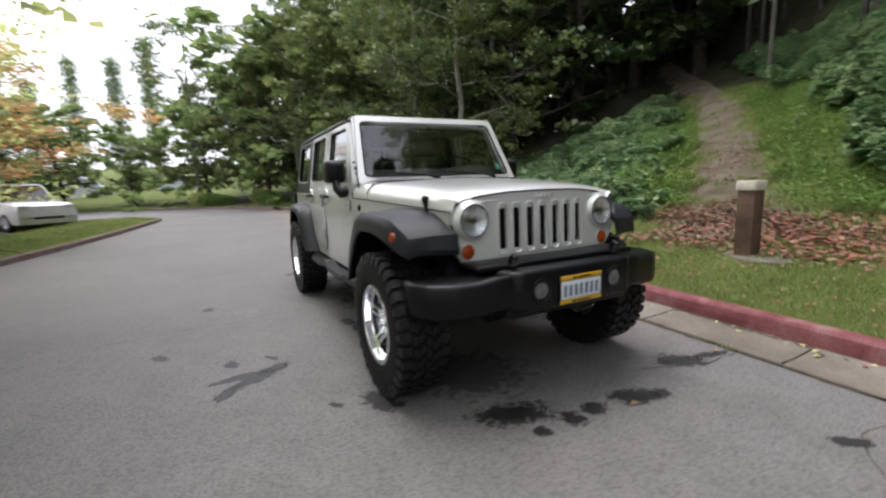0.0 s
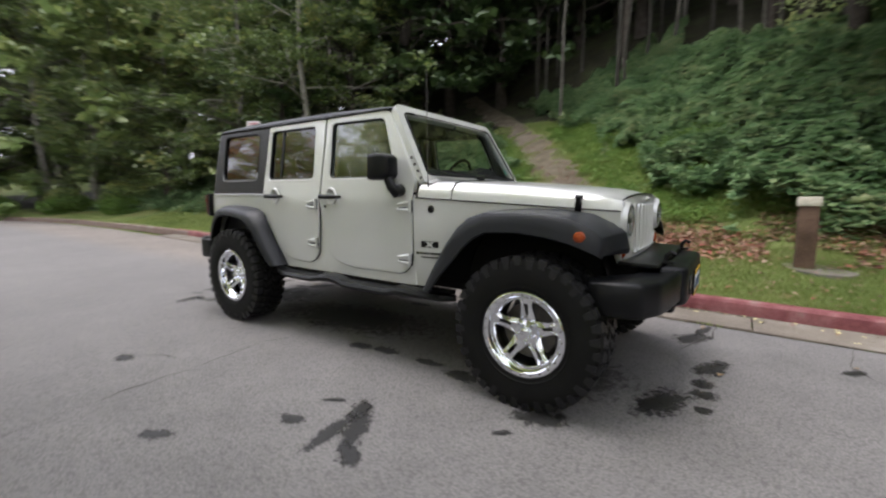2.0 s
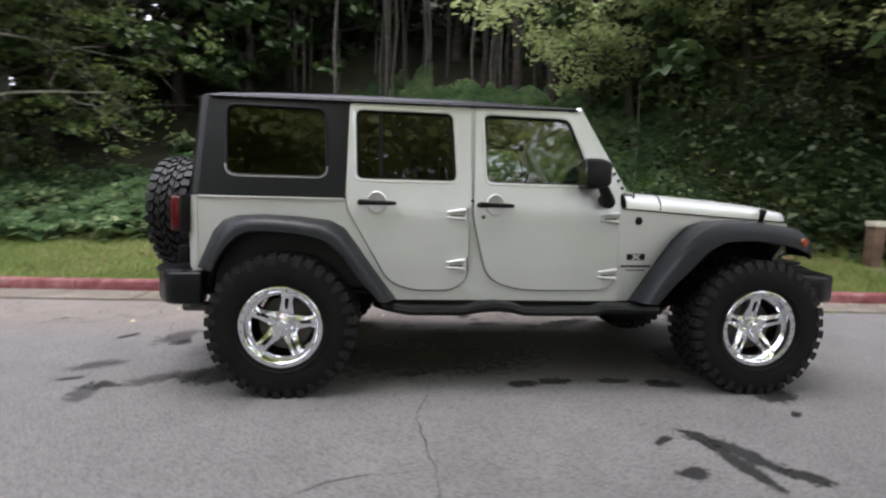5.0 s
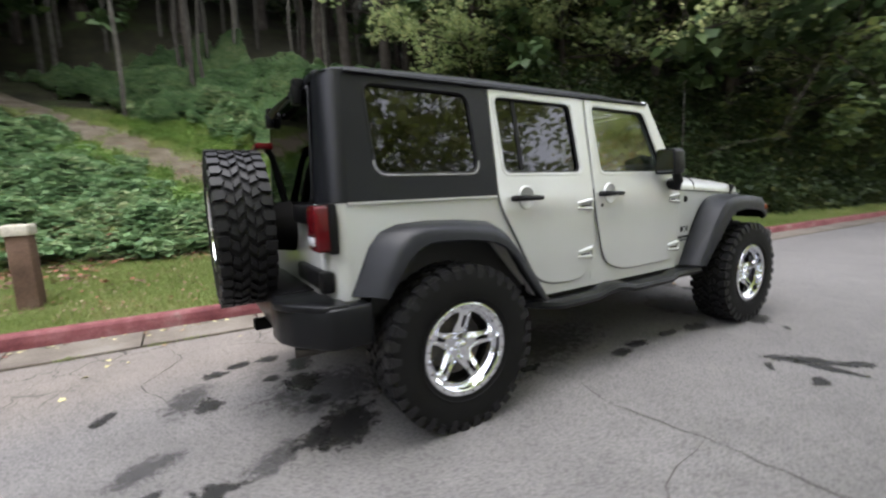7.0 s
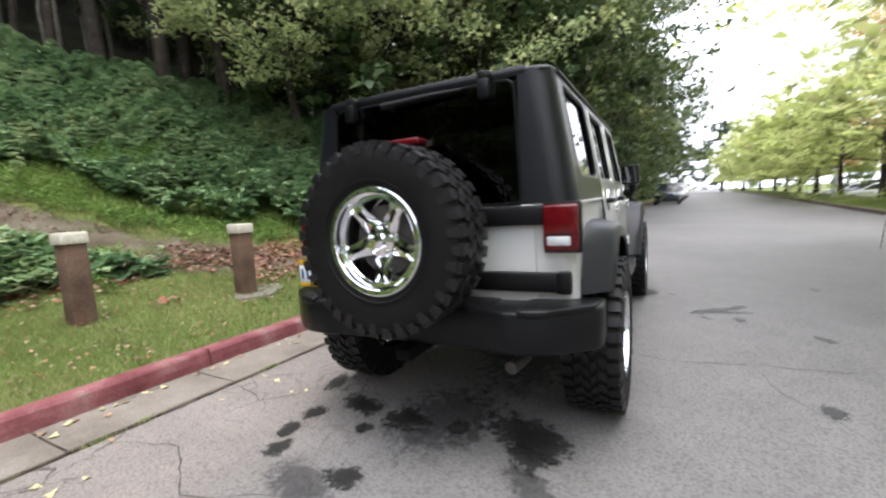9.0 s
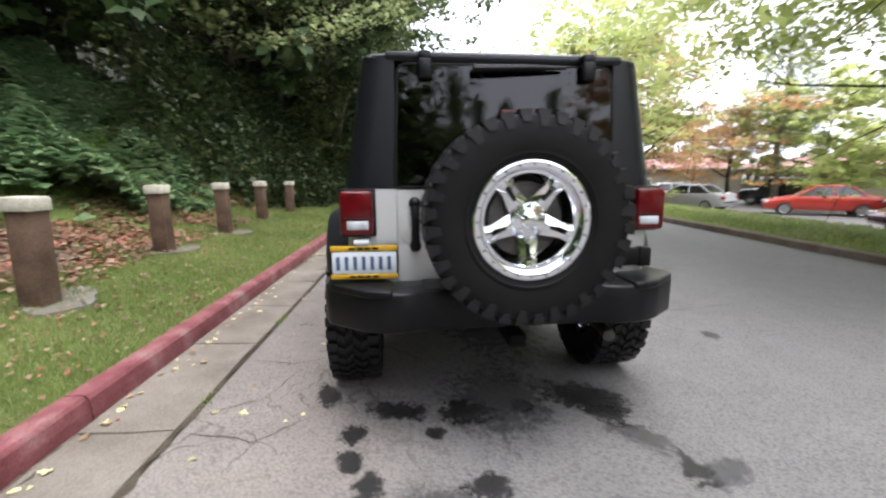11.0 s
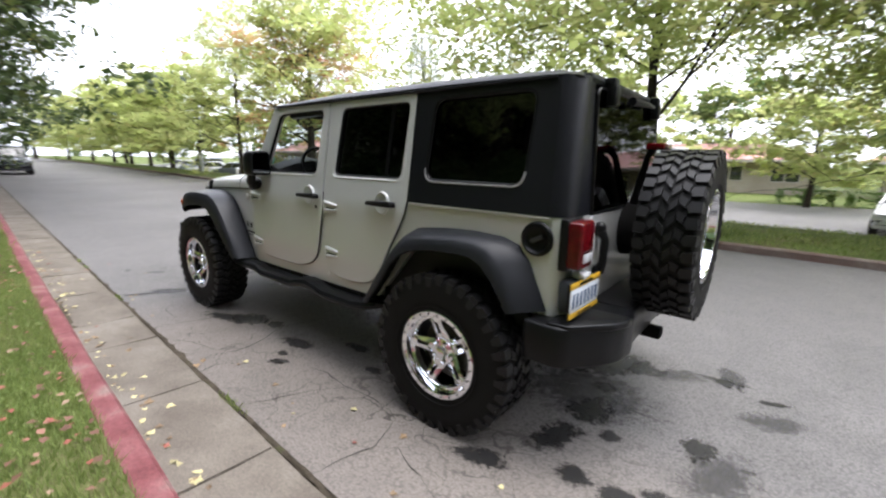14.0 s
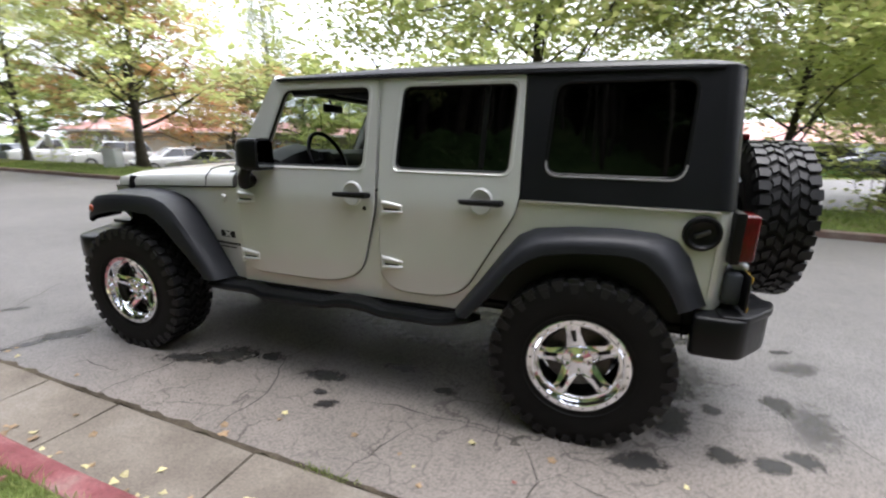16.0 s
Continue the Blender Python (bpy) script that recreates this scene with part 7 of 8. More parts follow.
stuff("trail_litter", leaf_cloud("trail_litter", np.column_stack([x, y, heights(x, y) + rng.uniform(0.03, 0.06, len(x))]), 0.06, M_LITTER, 0.75, 0.75, 33), "fallen leaves strewn over the footpath", "leaf litter")
x = rng.uniform(-6, 7, 3200)
u = rng.uniform(0.15, 2.4, 3200)
y = np.interp(x, KERB_X, KERB_Y) + u
stuff("scattered_leaves", leaf_cloud("scattered_leaves", np.column_stack([x, y, np.where(u < 0.7, verge_heights(x, y, u), heights(x, y)) + 0.04]), 0.038, M_LITTER, 0.75, 0.8, 32), "scattered fallen leaves on the grass", "leaf litter")

# tufts of moss and grass in the gutter seam
x = np.concatenate([c + rng.normal(0, 0.05, 60) for c in rng.uniform(-3.6, 5, 9)])
y = np.interp(x, KERB_X, KERB_Y) - GUT + 0.016 + rng.normal(0, 0.012, len(x))
stuff("seam_tufts", blades("seam_tufts", np.column_stack([x, y, 0.02 + 0 * x]), 0.028, M_GRASS, 5, 0.004), "small tufts of grass growing in the gutter seam", "grass")

# single fallen leaves in the gutter and on the road
M_LEAF_YELLOW = surface("yellow_fallen_leaf", [(0.3, (0.36, 0.31, 0.13)), (0.7, (0.55, 0.50, 0.28))], 9, 60, 0.6, vary=0.35)
M_LEAF_RED = surface("red_fallen_leaf", [(0.3, (0.22, 0.05, 0.04)), (0.7, (0.32, 0.12, 0.08))], 9, 60, 0.6, vary=0.35)
M_LEAF_BROWN = surface("brown_fallen_leaf", [(0.3, (0.16, 0.10, 0.05)), (0.7, (0.30, 0.21, 0.12))], 9, 60, 0.7, vary=0.4)


def fallen_leaf_mesh(seed, material, lobes=5):
    r = random.Random(seed)
    n = lobes * 4
    pts = []
    for k in range(n):
        a = 2 * math.pi * k / n
        d = 0.55 + 0.45 * (0.5 + 0.5 * math.cos(lobes * a)) * r.uniform(0.8, 1.1)
        pts.append((d * math.cos(a), d * 0.85 * math.sin(a), 0.10 + 0.16 * math.sin(2 * a + seed) * d))
    verts = [(0, 0, 0.05)] + pts + [(-1.1, 0, 0.0), (-1.55, 0.12, 0.05), (-1.1, 0.05, 0.0)]
    faces = [(0, 1 + k, 1 + (k + 1) % n) for k in range(n)] + [(n + 1, n + 2, n + 3)]
    return raw("fallen_leaf", verts, faces, material)


leaf_kinds = [(fallen_leaf_mesh(1, M_LEAF_YELLOW), "yellow"), (fallen_leaf_mesh(2, M_LEAF_YELLOW, 3), "yellow"), (fallen_leaf_mesh(3, M_LEAF_RED), "red"), (fallen_leaf_mesh(4, M_LEAF_BROWN), "brown"), (fallen_leaf_mesh(5, M_LEAF_YELLOW, 4), "yellow")]
r = random.Random(77)
for k in range(190):
    if k < 155:
        x = r.uniform(-4.2, 5.5)
        y, z = kerb_y(x) - abs(r.gauss(0.015, 0.075)) - 0.03, 0.012
    else:
        x, y, z = r.uniform(-3.5, 4.0), kerb_y(r.uniform(-3, 3)) - 0.46 - abs(r.gauss(0, 0.5)), 0.004
        if abs(y) < 1.05 and abs(x) < 2.3:
            y = 1.2 + r.uniform(0, 0.3)
    me, col = leaf_kinds[r.choice((0, 1, 1, 3, 3, 3, 4, 0, 3, 2))]
    ob = new("fallen_leaf", me)
    sc = r.uniform(0.014, 0.034)
    ob.matrix_basis = pose(x, y, z + edge_rise(x, y), r.uniform(-12, 12), r.uniform(-12, 12), r.uniform(0, 360)) @ Matrix.Diagonal((sc, sc, sc, 1))
    tagged(ob, f"dry {col} fallen leaf lying by the gutter", "leaf", "fallen leaves")


# ---- trees ----
def limb(bm, rnd, p, d, length, radius, depth, tips, bend=0.25, droop=0.0, kids=(3, 4), sides=7):
    """A tapering, wandering limb with its branches; tips collects where leaves grow."""
    pts, rad, n = [p], [radius], 5
    q, dirn = p.copy(), d.normalized()
    for i in range(n):
        dirn = (dirn + Vector((rnd.gauss(0, bend), rnd.gauss(0, bend), rnd.gauss(0, bend * 0.7) - droop)) * 0.5).normalized()
        q = q + dirn * (length / n)
        pts.append(q.copy())
        rad.append(max(0.006, radius * (1 - 0.72 * (i + 1) / n)))
        if depth <= 1 and i >= 1:
            tips.append(q.copy())
    tube(bm, pts, rad, sides if radius > 0.05 else 4 if radius > 0.02 else 3)
    if depth > 0:
        for k in range(rnd.randint(*kids)):
            i = rnd.randint(2, n)
            a = rnd.uniform(0, 6.283)
            base = (pts[i] - pts[i - 1]).normalized()
            s = base.orthogonal().normalized()
            out = (base * 0.55 + (s * math.cos(a) + base.cross(s) * math.sin(a)) * 0.85).normalized()
            limb(bm, rnd, pts[i].copy(), out, length * rnd.uniform(0.5, 0.75), rad[i] * 0.7, depth - 1, tips, bend, droop, kids)


def crown(rnd, tips, count, spread, flat=0.5, per=34):
    g = np.random.default_rng(rnd.randint(0, 10 ** 6))
    t = np.array([tuple(p) for p in tips])
    # leaves gather in sprays, with gaps between
    sprays = t[g.integers(0, len(t), max(60, count // per))] + g.normal(size=(max(60, count // per), 3)) * np.array([spread, spread, spread * flat])
    idx = g.integers(0, len(sprays), count)
    return sprays[idx] + g.normal(size=(count, 3)) * np.array([spread * 0.36, spread * 0.36, spread * 0.36 * flat])


def broadleaf(name, label, seed, height, trunk_r, fork, spread, limbs, count, leaf, material, bark, length=2.6, flat=0.5, rise=0.6, depth=2, lean=(0, 0), up=0.45, low=None, clear=0.0, bough=0.34, droop=0.0, per=34, skirt=None):
    rnd = random.Random(seed)
    e = thing(name, label, "tree")
    bm = bmesh.new()
    tips = []
    top = Vector((lean[0] * height, lean[1] * height, height * 0.8))
    pts, rad = [], []
    for i in range(7):
        t = i / 6
        pts.append(Vector((0, 0, -0.3)).lerp(top, t) + Vector((rnd.gauss(0, 0.05), rnd.gauss(0, 0.05), 0)) * (height * 0.12) * (i > 0))
        rad.append(trunk_r * (1.35 if i == 0 else 1 - 0.85 * t))
    tube(bm, pts, rad, 10)
    for k in range(limbs):
        h = fork + (height * 0.78 - fork) * (k / max(1, limbs - 1)) ** 1.1
        i = min(5, int((h + 0.3) / (height * 0.8 + 0.3) * 6))
        f = ((h + 0.3) / (height * 0.8 + 0.3) * 6) - i
        p = pts[i].lerp(pts[i + 1], f)
        a = 2.4 * k + rnd.uniform(-0.5, 0.5)
        lg = length * (1.15 - 0.6 * k / limbs) * rnd.uniform(0.8, 1.2)
        limb(bm, rnd, p, Vector((math.cos(a), math.sin(a), rise * (0.5 + 1.0 * k / limbs))), lg * spread, max(0.02, trunk_r * bough * (1 - 0.6 * k / limbs)), depth, tips, droop=droop)
    tips += [pts[6], pts[5]]
    if low is not None:
        tips += [Vector((rnd.gauss(0, spread * 1.2), rnd.gauss(0, spread * 1.2), rnd.uniform(low, fork + 1))) for _ in range(40)]
    if skirt:
        n, r0, r1, z0, z1 = skirt
        for k in range(n):
            a, q = rnd.uniform(0, 6.283), rnd.uniform(r0, r1)
            tips.append(Vector((q * math.cos(a), q * math.sin(a), rnd.uniform(z0, z1) + 0.25 * (r1 - q))))
    part("trunk", finish(bm, "trunk", bark, 60), bark, e)
    cl = crown(rnd, tips, count, 0.5 * spread, flat, per)
    if clear:
        cl = cl[~((cl[:, 2] < clear) & (np.hypot(cl[:, 0], cl[:, 1]) > 2.6))]
    me = leaf_cloud("crown", cl, leaf, material, up, 0.7, seed)
    part("crown", me, material, e)
    return e


M_STEM = surface("grey_stem_bark", [(0.3, (0.038, 0.035, 0.028)), (0.55, (0.07, 0.065, 0.053)), (0.75, (0.108, 0.10, 0.085))], 4, 40, 0.9, bump=0.5, spec=0.1, vary=0.3)


def conifer(name, label, seed, height, trunk_r, count, material, first=0.45, reach=1.6, leaf=0.22, taper=0.75, rise=-0.25, loose=0.14):
    rnd = random.Random(seed)
    g = np.random.default_rng(seed)
    e = thing(name, label, "tree")
    bm = bmesh.new()
    tube(bm, [(rnd.gauss(0, 0.08) * (i > 0), rnd.gauss(0, 0.08) * (i > 0), -0.4 + (height + 0.4) * i / 6) for i in range(7)], [trunk_r * (1 - 0.13 * i) for i in range(7)], 8)
    pts = []
    n = 46
    for k in range(n):
        h = height * (first + (1 - first) * k / n)
        a, lg = 2.4 * k, reach * (1.1 - taper * k / n) * rnd.uniform(0.7, 1.2)
        end = Vector((lg * math.cos(a), lg * math.sin(a), h + rise * lg))
        tube(bm, [(0, 0, h), end], [0.03, 0.008], 4)
        m = count // n
        t = g.uniform(0.15, 1.1, m)
        pts.append(np.outer(t, (end.x, end.y, 0)) + np.column_stack([g.normal(0, loose, m), g.normal(0, loose, m), h + rise * lg * t + g.normal(0, loose * 0.7, m)]))
    part("trunk", finish(bm, "trunk", M_STEM if trunk_r < 0.1 else M_BARK, 60), M_BARK, e)
    part("crown", leaf_cloud("crown", np.concatenate(pts), leaf, material, 0.5, 0.35, seed), material, e)
    return e


def plant_all(first, places, group):
    """Sets the first of a kind at the first place and copies of it at the others: x, y, size, turn."""
    for k, (x, y, sc, turn) in enumerate(places):
        m = pose(x, y, ground_z(x, y) - 0.05, 0, 0, turn)
        ob = first if k == 0 else copy_thing(first, Matrix())
        ob.matrix_basis = m @ Matrix.Diagonal((sc, sc, sc * (1 + 0.1 * math.sin(3 * k)), 1))
        ob["group"] = group


maple = broadleaf("maple_tree", "spreading maple with yellow-green leaves on the opposite verge", 5, 8.2, 0.13, 1.5, 1.22, 19, 58000, 0.135, M_MAPLE, M_BARK, 2.8, 0.40, 0.95, 2, up=0.55, clear=1.8, bough=0.30, droop=0.03, per=20, skirt=(72, 1.4, 3.6, 2.1, 3.9))
plant_all(maple, [(-0.1, -8.15, 1.18, 20), (-10.5, -14.5, 0.95, 190), (-6.2, -10.3, 1.08, 130)], "maples along the opposite verge")
autumn = broadleaf("autumn_tree", "maple turning yellow and orange on the opposite verge", 8, 8.6, 0.17, 1.7, 1.2, 16, 17000, 0.15, M_MAPLE, M_BARK, 2.7, 0.42, 0.8, 2, up=0.55)
plant_all(autumn, [(15.0, -9.55, 1.05, 0), (23.5, -10.3, 1.0, 110)], "turning trees along the opposite verge")
verge = broadleaf("verge_tree", "yellow-green tree far along the opposite verge", 9, 7.2, 0.17, 1.7, 1.2, 12, 10500, 0.28, M_MAPLE, M_BARK, 2.9, 0.42, 0.6, 1, up=0.55, clear=1.3, skirt=(36, 1.2, 3.4, 1.7, 3.6))
plant_all(verge, [(30, -10.6, 1.0, 60), (37, -11.1, 1.05, 200), (44, -11.7, 1.0, 150), (52, -12.4, 1.1, 290), (61, -13.2, 1.1, 20), (72, -13.5, 1.2, 70), (84, -13.0, 1.3, 220), (6.5, -23.5, 0.95, 40), (12.5, -25, 1.0, 300), (18, -24, 0.95, 130), (-3.5, -25, 0.9, 210)], "trees far along the verge and car park")
orange = broadleaf("orange_tree", "maple with thin orange and green leaves", 12, 7.0, 0.17, 1.9, 1.2, 10, 8500, 0.18, M_AUTUMN, M_BARK, 2.5, 0.4, 0.55, 2, up=0.6)
plant_all(orange, [(18.0, -11.6, 1.3, 200), (21.5, -21, 0.95, 10), (27.5, -23, 0.9, 80), (10, -26, 0.8, 30), (-15.9, -10.0, 1.15, 60)], "orange trees round the car park")
alder = broadleaf("alder_tree", "slender pale-barked alder with yellowing leaves", 21, 11.0, 0.13, 2.2, 0.85, 14, 9500, 0.12, M_ALDER, M_BARK_PALE, 2.3, 0.45, 0.35, 2, up=0.4)
plant_all(alder, [(-9.3, 5.9, 1.0, 0), (-11.2, 8.6, 1.0, 70), (-13.0, 6.0, 1.05, 140), (-16.5, 7.2, 1.0, 210), (-21, 6.8, 1.1, 280), (-26, 6.0, 1.0, 20), (-14.8, 8.8, 1.15, 100), (-30, 4.5, 1.4, 170), (-24.0, 4.6, 1.35, 30), (-27.5, 3.4, 1.4, 250), (-32.5, 0.8, 1.45, 310), (-35, -3.0, 1.4, 130)], "alders along the wood's edge")
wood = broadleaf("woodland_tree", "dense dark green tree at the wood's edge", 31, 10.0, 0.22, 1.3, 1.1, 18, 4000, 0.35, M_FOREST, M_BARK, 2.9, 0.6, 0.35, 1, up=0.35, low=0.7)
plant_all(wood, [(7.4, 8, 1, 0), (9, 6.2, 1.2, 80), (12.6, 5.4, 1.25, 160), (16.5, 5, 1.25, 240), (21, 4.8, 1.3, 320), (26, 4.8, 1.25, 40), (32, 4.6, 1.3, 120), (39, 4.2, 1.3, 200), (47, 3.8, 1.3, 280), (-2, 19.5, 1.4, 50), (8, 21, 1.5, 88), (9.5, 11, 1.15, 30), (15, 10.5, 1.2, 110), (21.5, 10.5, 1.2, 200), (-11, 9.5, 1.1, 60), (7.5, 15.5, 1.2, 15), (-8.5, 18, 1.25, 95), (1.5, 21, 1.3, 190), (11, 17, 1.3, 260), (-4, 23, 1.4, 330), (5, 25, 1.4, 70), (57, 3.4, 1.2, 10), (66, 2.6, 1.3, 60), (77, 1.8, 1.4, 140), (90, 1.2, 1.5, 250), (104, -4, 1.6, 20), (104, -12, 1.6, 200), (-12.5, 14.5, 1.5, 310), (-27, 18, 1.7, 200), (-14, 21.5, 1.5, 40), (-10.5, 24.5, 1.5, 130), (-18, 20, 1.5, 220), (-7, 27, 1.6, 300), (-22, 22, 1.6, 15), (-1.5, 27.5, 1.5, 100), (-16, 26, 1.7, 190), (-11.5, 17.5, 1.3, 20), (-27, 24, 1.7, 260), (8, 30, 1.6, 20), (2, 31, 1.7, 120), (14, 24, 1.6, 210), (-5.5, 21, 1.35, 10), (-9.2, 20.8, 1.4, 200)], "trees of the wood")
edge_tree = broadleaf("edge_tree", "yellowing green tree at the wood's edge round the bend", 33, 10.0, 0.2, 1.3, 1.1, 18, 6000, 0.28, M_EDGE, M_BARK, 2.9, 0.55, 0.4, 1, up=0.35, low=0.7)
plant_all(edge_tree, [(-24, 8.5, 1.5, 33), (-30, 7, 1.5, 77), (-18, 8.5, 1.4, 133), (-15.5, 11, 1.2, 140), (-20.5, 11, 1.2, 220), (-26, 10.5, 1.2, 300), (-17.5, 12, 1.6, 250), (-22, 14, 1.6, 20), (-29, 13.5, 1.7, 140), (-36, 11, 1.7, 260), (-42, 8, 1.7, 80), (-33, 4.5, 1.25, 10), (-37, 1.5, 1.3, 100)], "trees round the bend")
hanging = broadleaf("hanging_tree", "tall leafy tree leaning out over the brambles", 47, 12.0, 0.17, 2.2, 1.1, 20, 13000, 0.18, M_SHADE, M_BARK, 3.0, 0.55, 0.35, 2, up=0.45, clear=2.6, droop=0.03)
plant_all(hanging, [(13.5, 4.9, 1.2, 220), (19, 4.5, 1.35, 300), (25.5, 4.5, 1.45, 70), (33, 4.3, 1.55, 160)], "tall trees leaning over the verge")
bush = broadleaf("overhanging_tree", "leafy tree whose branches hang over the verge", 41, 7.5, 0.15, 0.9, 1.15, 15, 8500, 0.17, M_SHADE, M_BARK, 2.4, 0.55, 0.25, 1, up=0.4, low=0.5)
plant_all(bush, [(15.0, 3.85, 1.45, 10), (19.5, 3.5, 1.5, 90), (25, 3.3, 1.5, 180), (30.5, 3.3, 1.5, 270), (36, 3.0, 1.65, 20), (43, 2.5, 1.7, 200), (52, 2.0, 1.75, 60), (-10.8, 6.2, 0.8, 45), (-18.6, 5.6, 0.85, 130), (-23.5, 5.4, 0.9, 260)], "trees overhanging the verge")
pale = broadleaf("pale_leaved_tree", "tree with pale grey-green leaves above the brambles", 43, 8.0, 0.14, 1.8, 1.1, 15, 15000, 0.14, M_PALE_LEAF, M_BARK, 2.4, 0.5, 0.3, 1, up=0.5)
plant_all(pale, [(7.0, 6.4, 1.0, 30), (9.4, 5.1, 1.2, 150), (5.2, 8.2, 0.95, 250), (12.4, 4.6, 1.4, 20), (7.2, 8.6, 1.7, 100)], "pale-leaved trees on the bank")
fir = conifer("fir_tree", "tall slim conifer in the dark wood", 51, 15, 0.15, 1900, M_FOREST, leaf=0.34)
r = random.Random(5)
spots = [(r.uniform(-16, 14), 14.0 + 0.5 * k + r.uniform(0, 2), r.uniform(0.75, 1.15), r.uniform(0, 360)) for k in range(34)]
spots += [(5.2, 11.0, 1.5, 20), (6.6, 12.2, 1.55, 90), (4.6, 13.0, 1.6, 160), (7.8, 10.8, 1.45, 230), (6.0, 14.2, 1.65, 300), (3.6, 14.6, 1.6, 50), (8.6, 13.2, 1.5, 130)]
plant_all(fir, [q for q in spots if abs(trail_side(q[0], q[1])) > 1.6], "tall trees in the wood")
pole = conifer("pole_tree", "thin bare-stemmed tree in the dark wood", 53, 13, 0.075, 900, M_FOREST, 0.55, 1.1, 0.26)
r = random.Random(15)
spots = [(r.uniform(-14, 10), r.uniform(13.8, 20), r.uniform(0.8, 1.2), r.uniform(0, 360)) for k in range(46)]
plant_all(pole, [q for q in spots if abs(trail_side(q[0], q[1])) > 1.2], "thin trees in the wood")


def weeping_birch(at, height, seed):
    """A birch whose thin twigs hang in long strands of small leaves."""
    g, rnd = np.random.default_rng(seed), random.Random(seed)
    e = thing("weeping_birch", "tall weeping birch with thin hanging yellow-green strands", "tree", (*at, ground_z(*at)))
    bm, pts = bmesh.new(), []
    tube(bm, [(rnd.gauss(0, 0.1), rnd.gauss(0, 0.1), -0.3 + (height + 0.2) * i / 6) for i in range(7)], [0.2 * (1 - 0.15 * i) for i in range(7)], 8)
    for k in range(150):
        h = height * (0.35 + 0.65 * rnd.random() ** 0.8)
        a, lg = rnd.uniform(0, 6.283), (0.5 + 2.4 * (1 - h / height) ** 0.6) * rnd.uniform(0.6, 1.1)
        end = Vector((lg * math.cos(a), lg * math.sin(a), h + 0.25 * lg))
        drop = rnd.uniform(1.2, 3.4)
        tube(bm, [(0, 0, h - 0.3), end, end + Vector((0.1, 0, -drop))], [0.02, 0.012, 0.006], 4)
        t = g.uniform(0, 1, 75)
        pts.append(np.array(tuple(end)) + np.column_stack([g.normal(0, 0.12, 75), g.normal(0, 0.12, 75), -drop * t]))
    part("trunk", finish(bm, "trunk", M_BARK_PALE, 60), M_BARK_PALE, e)
    part("crown", leaf_cloud("crown", np.concatenate(pts), 0.12, M_PALE_LEAF, 0.2, 0.5, seed), M_PALE_LEAF, e)


weeping_birch((19.8, -22.6), 11.5, 81)
poplar_e = conifer("poplar_tree", "tall narrow poplar with thin grey-green leaves", 61, 15, 0.16, 7500, M_POPLAR, 0.10, 1.2, 0.32, 0.55, 0.8, 0.42)
plant_all(poplar_e, [(-58 + 1.2 * math.sin(k * 2.2), -40 + 3.6 * k, 0.95 + 0.12 * math.sin(k * 1.7), 40 * k) for k in range(11)], "row of poplars beyond the bend")
big = broadleaf("shade_tree", "broad green tree beyond the bend", 71, 8.5, 0.22, 1.6, 1.3, 14, 4600, 0.40, M_POPLAR, M_BARK, 3.0, 0.55, 0.5, 1, up=0.4, low=1.2)
plant_all(big, [(-34, -16, 1.0, 15), (-37, -12, 0.95, 145), (-36.5, -2.5, 0.95, 66), (-42, -22, 1.1, 88), (-30, 5.2, 1.75, 200), (-28, -24, 1.0, 20), (-40, -8, 0.85, 0), (-31.5, 1.6, 1.1, 90), (-36, 6.5, 1.05, 180), (-44, -17, 1.0, 270), (-45, -27, 1.0, 30), (-33, 9, 1.1, 120), (36, -38, 1.1, 50), (-30, -40, 1.2, 200), (2, -44, 1.3, 310), (-10, -46, 1.3, 20), (14, -42, 1.2, 140), (48, -34, 1.2, 240), (62, -30, 1.2, 10), (75, -24, 1.2, 80), (90, -22, 1.3, 160), (80, 6, 1.3, 250), (70, 3, 1.2, 20), (28, -44, 1.3, 99), (-22, -47, 1.3, 260), (66, -40, 1.4, 0)], "trees in the distance")


# ---- parked cars in the distance ----
M_TYRE_FAR = plain("far_tyre", (0.015, 0.015, 0.015), 0.8)
M_ALLOY = plain("far_wheel", (0.45, 0.45, 0.46), 0.3, 0.8)
M_FARGLASS = plain("far_car_glass", (0.02, 0.025, 0.028), 0.08, spec=0.8)
M_HEAD = plain("far_headlamp", (0.55, 0.57, 0.58), 0.15)
M_TAIL = plain("far_tail_lamp", (0.30, 0.01, 0.012), 0.2)
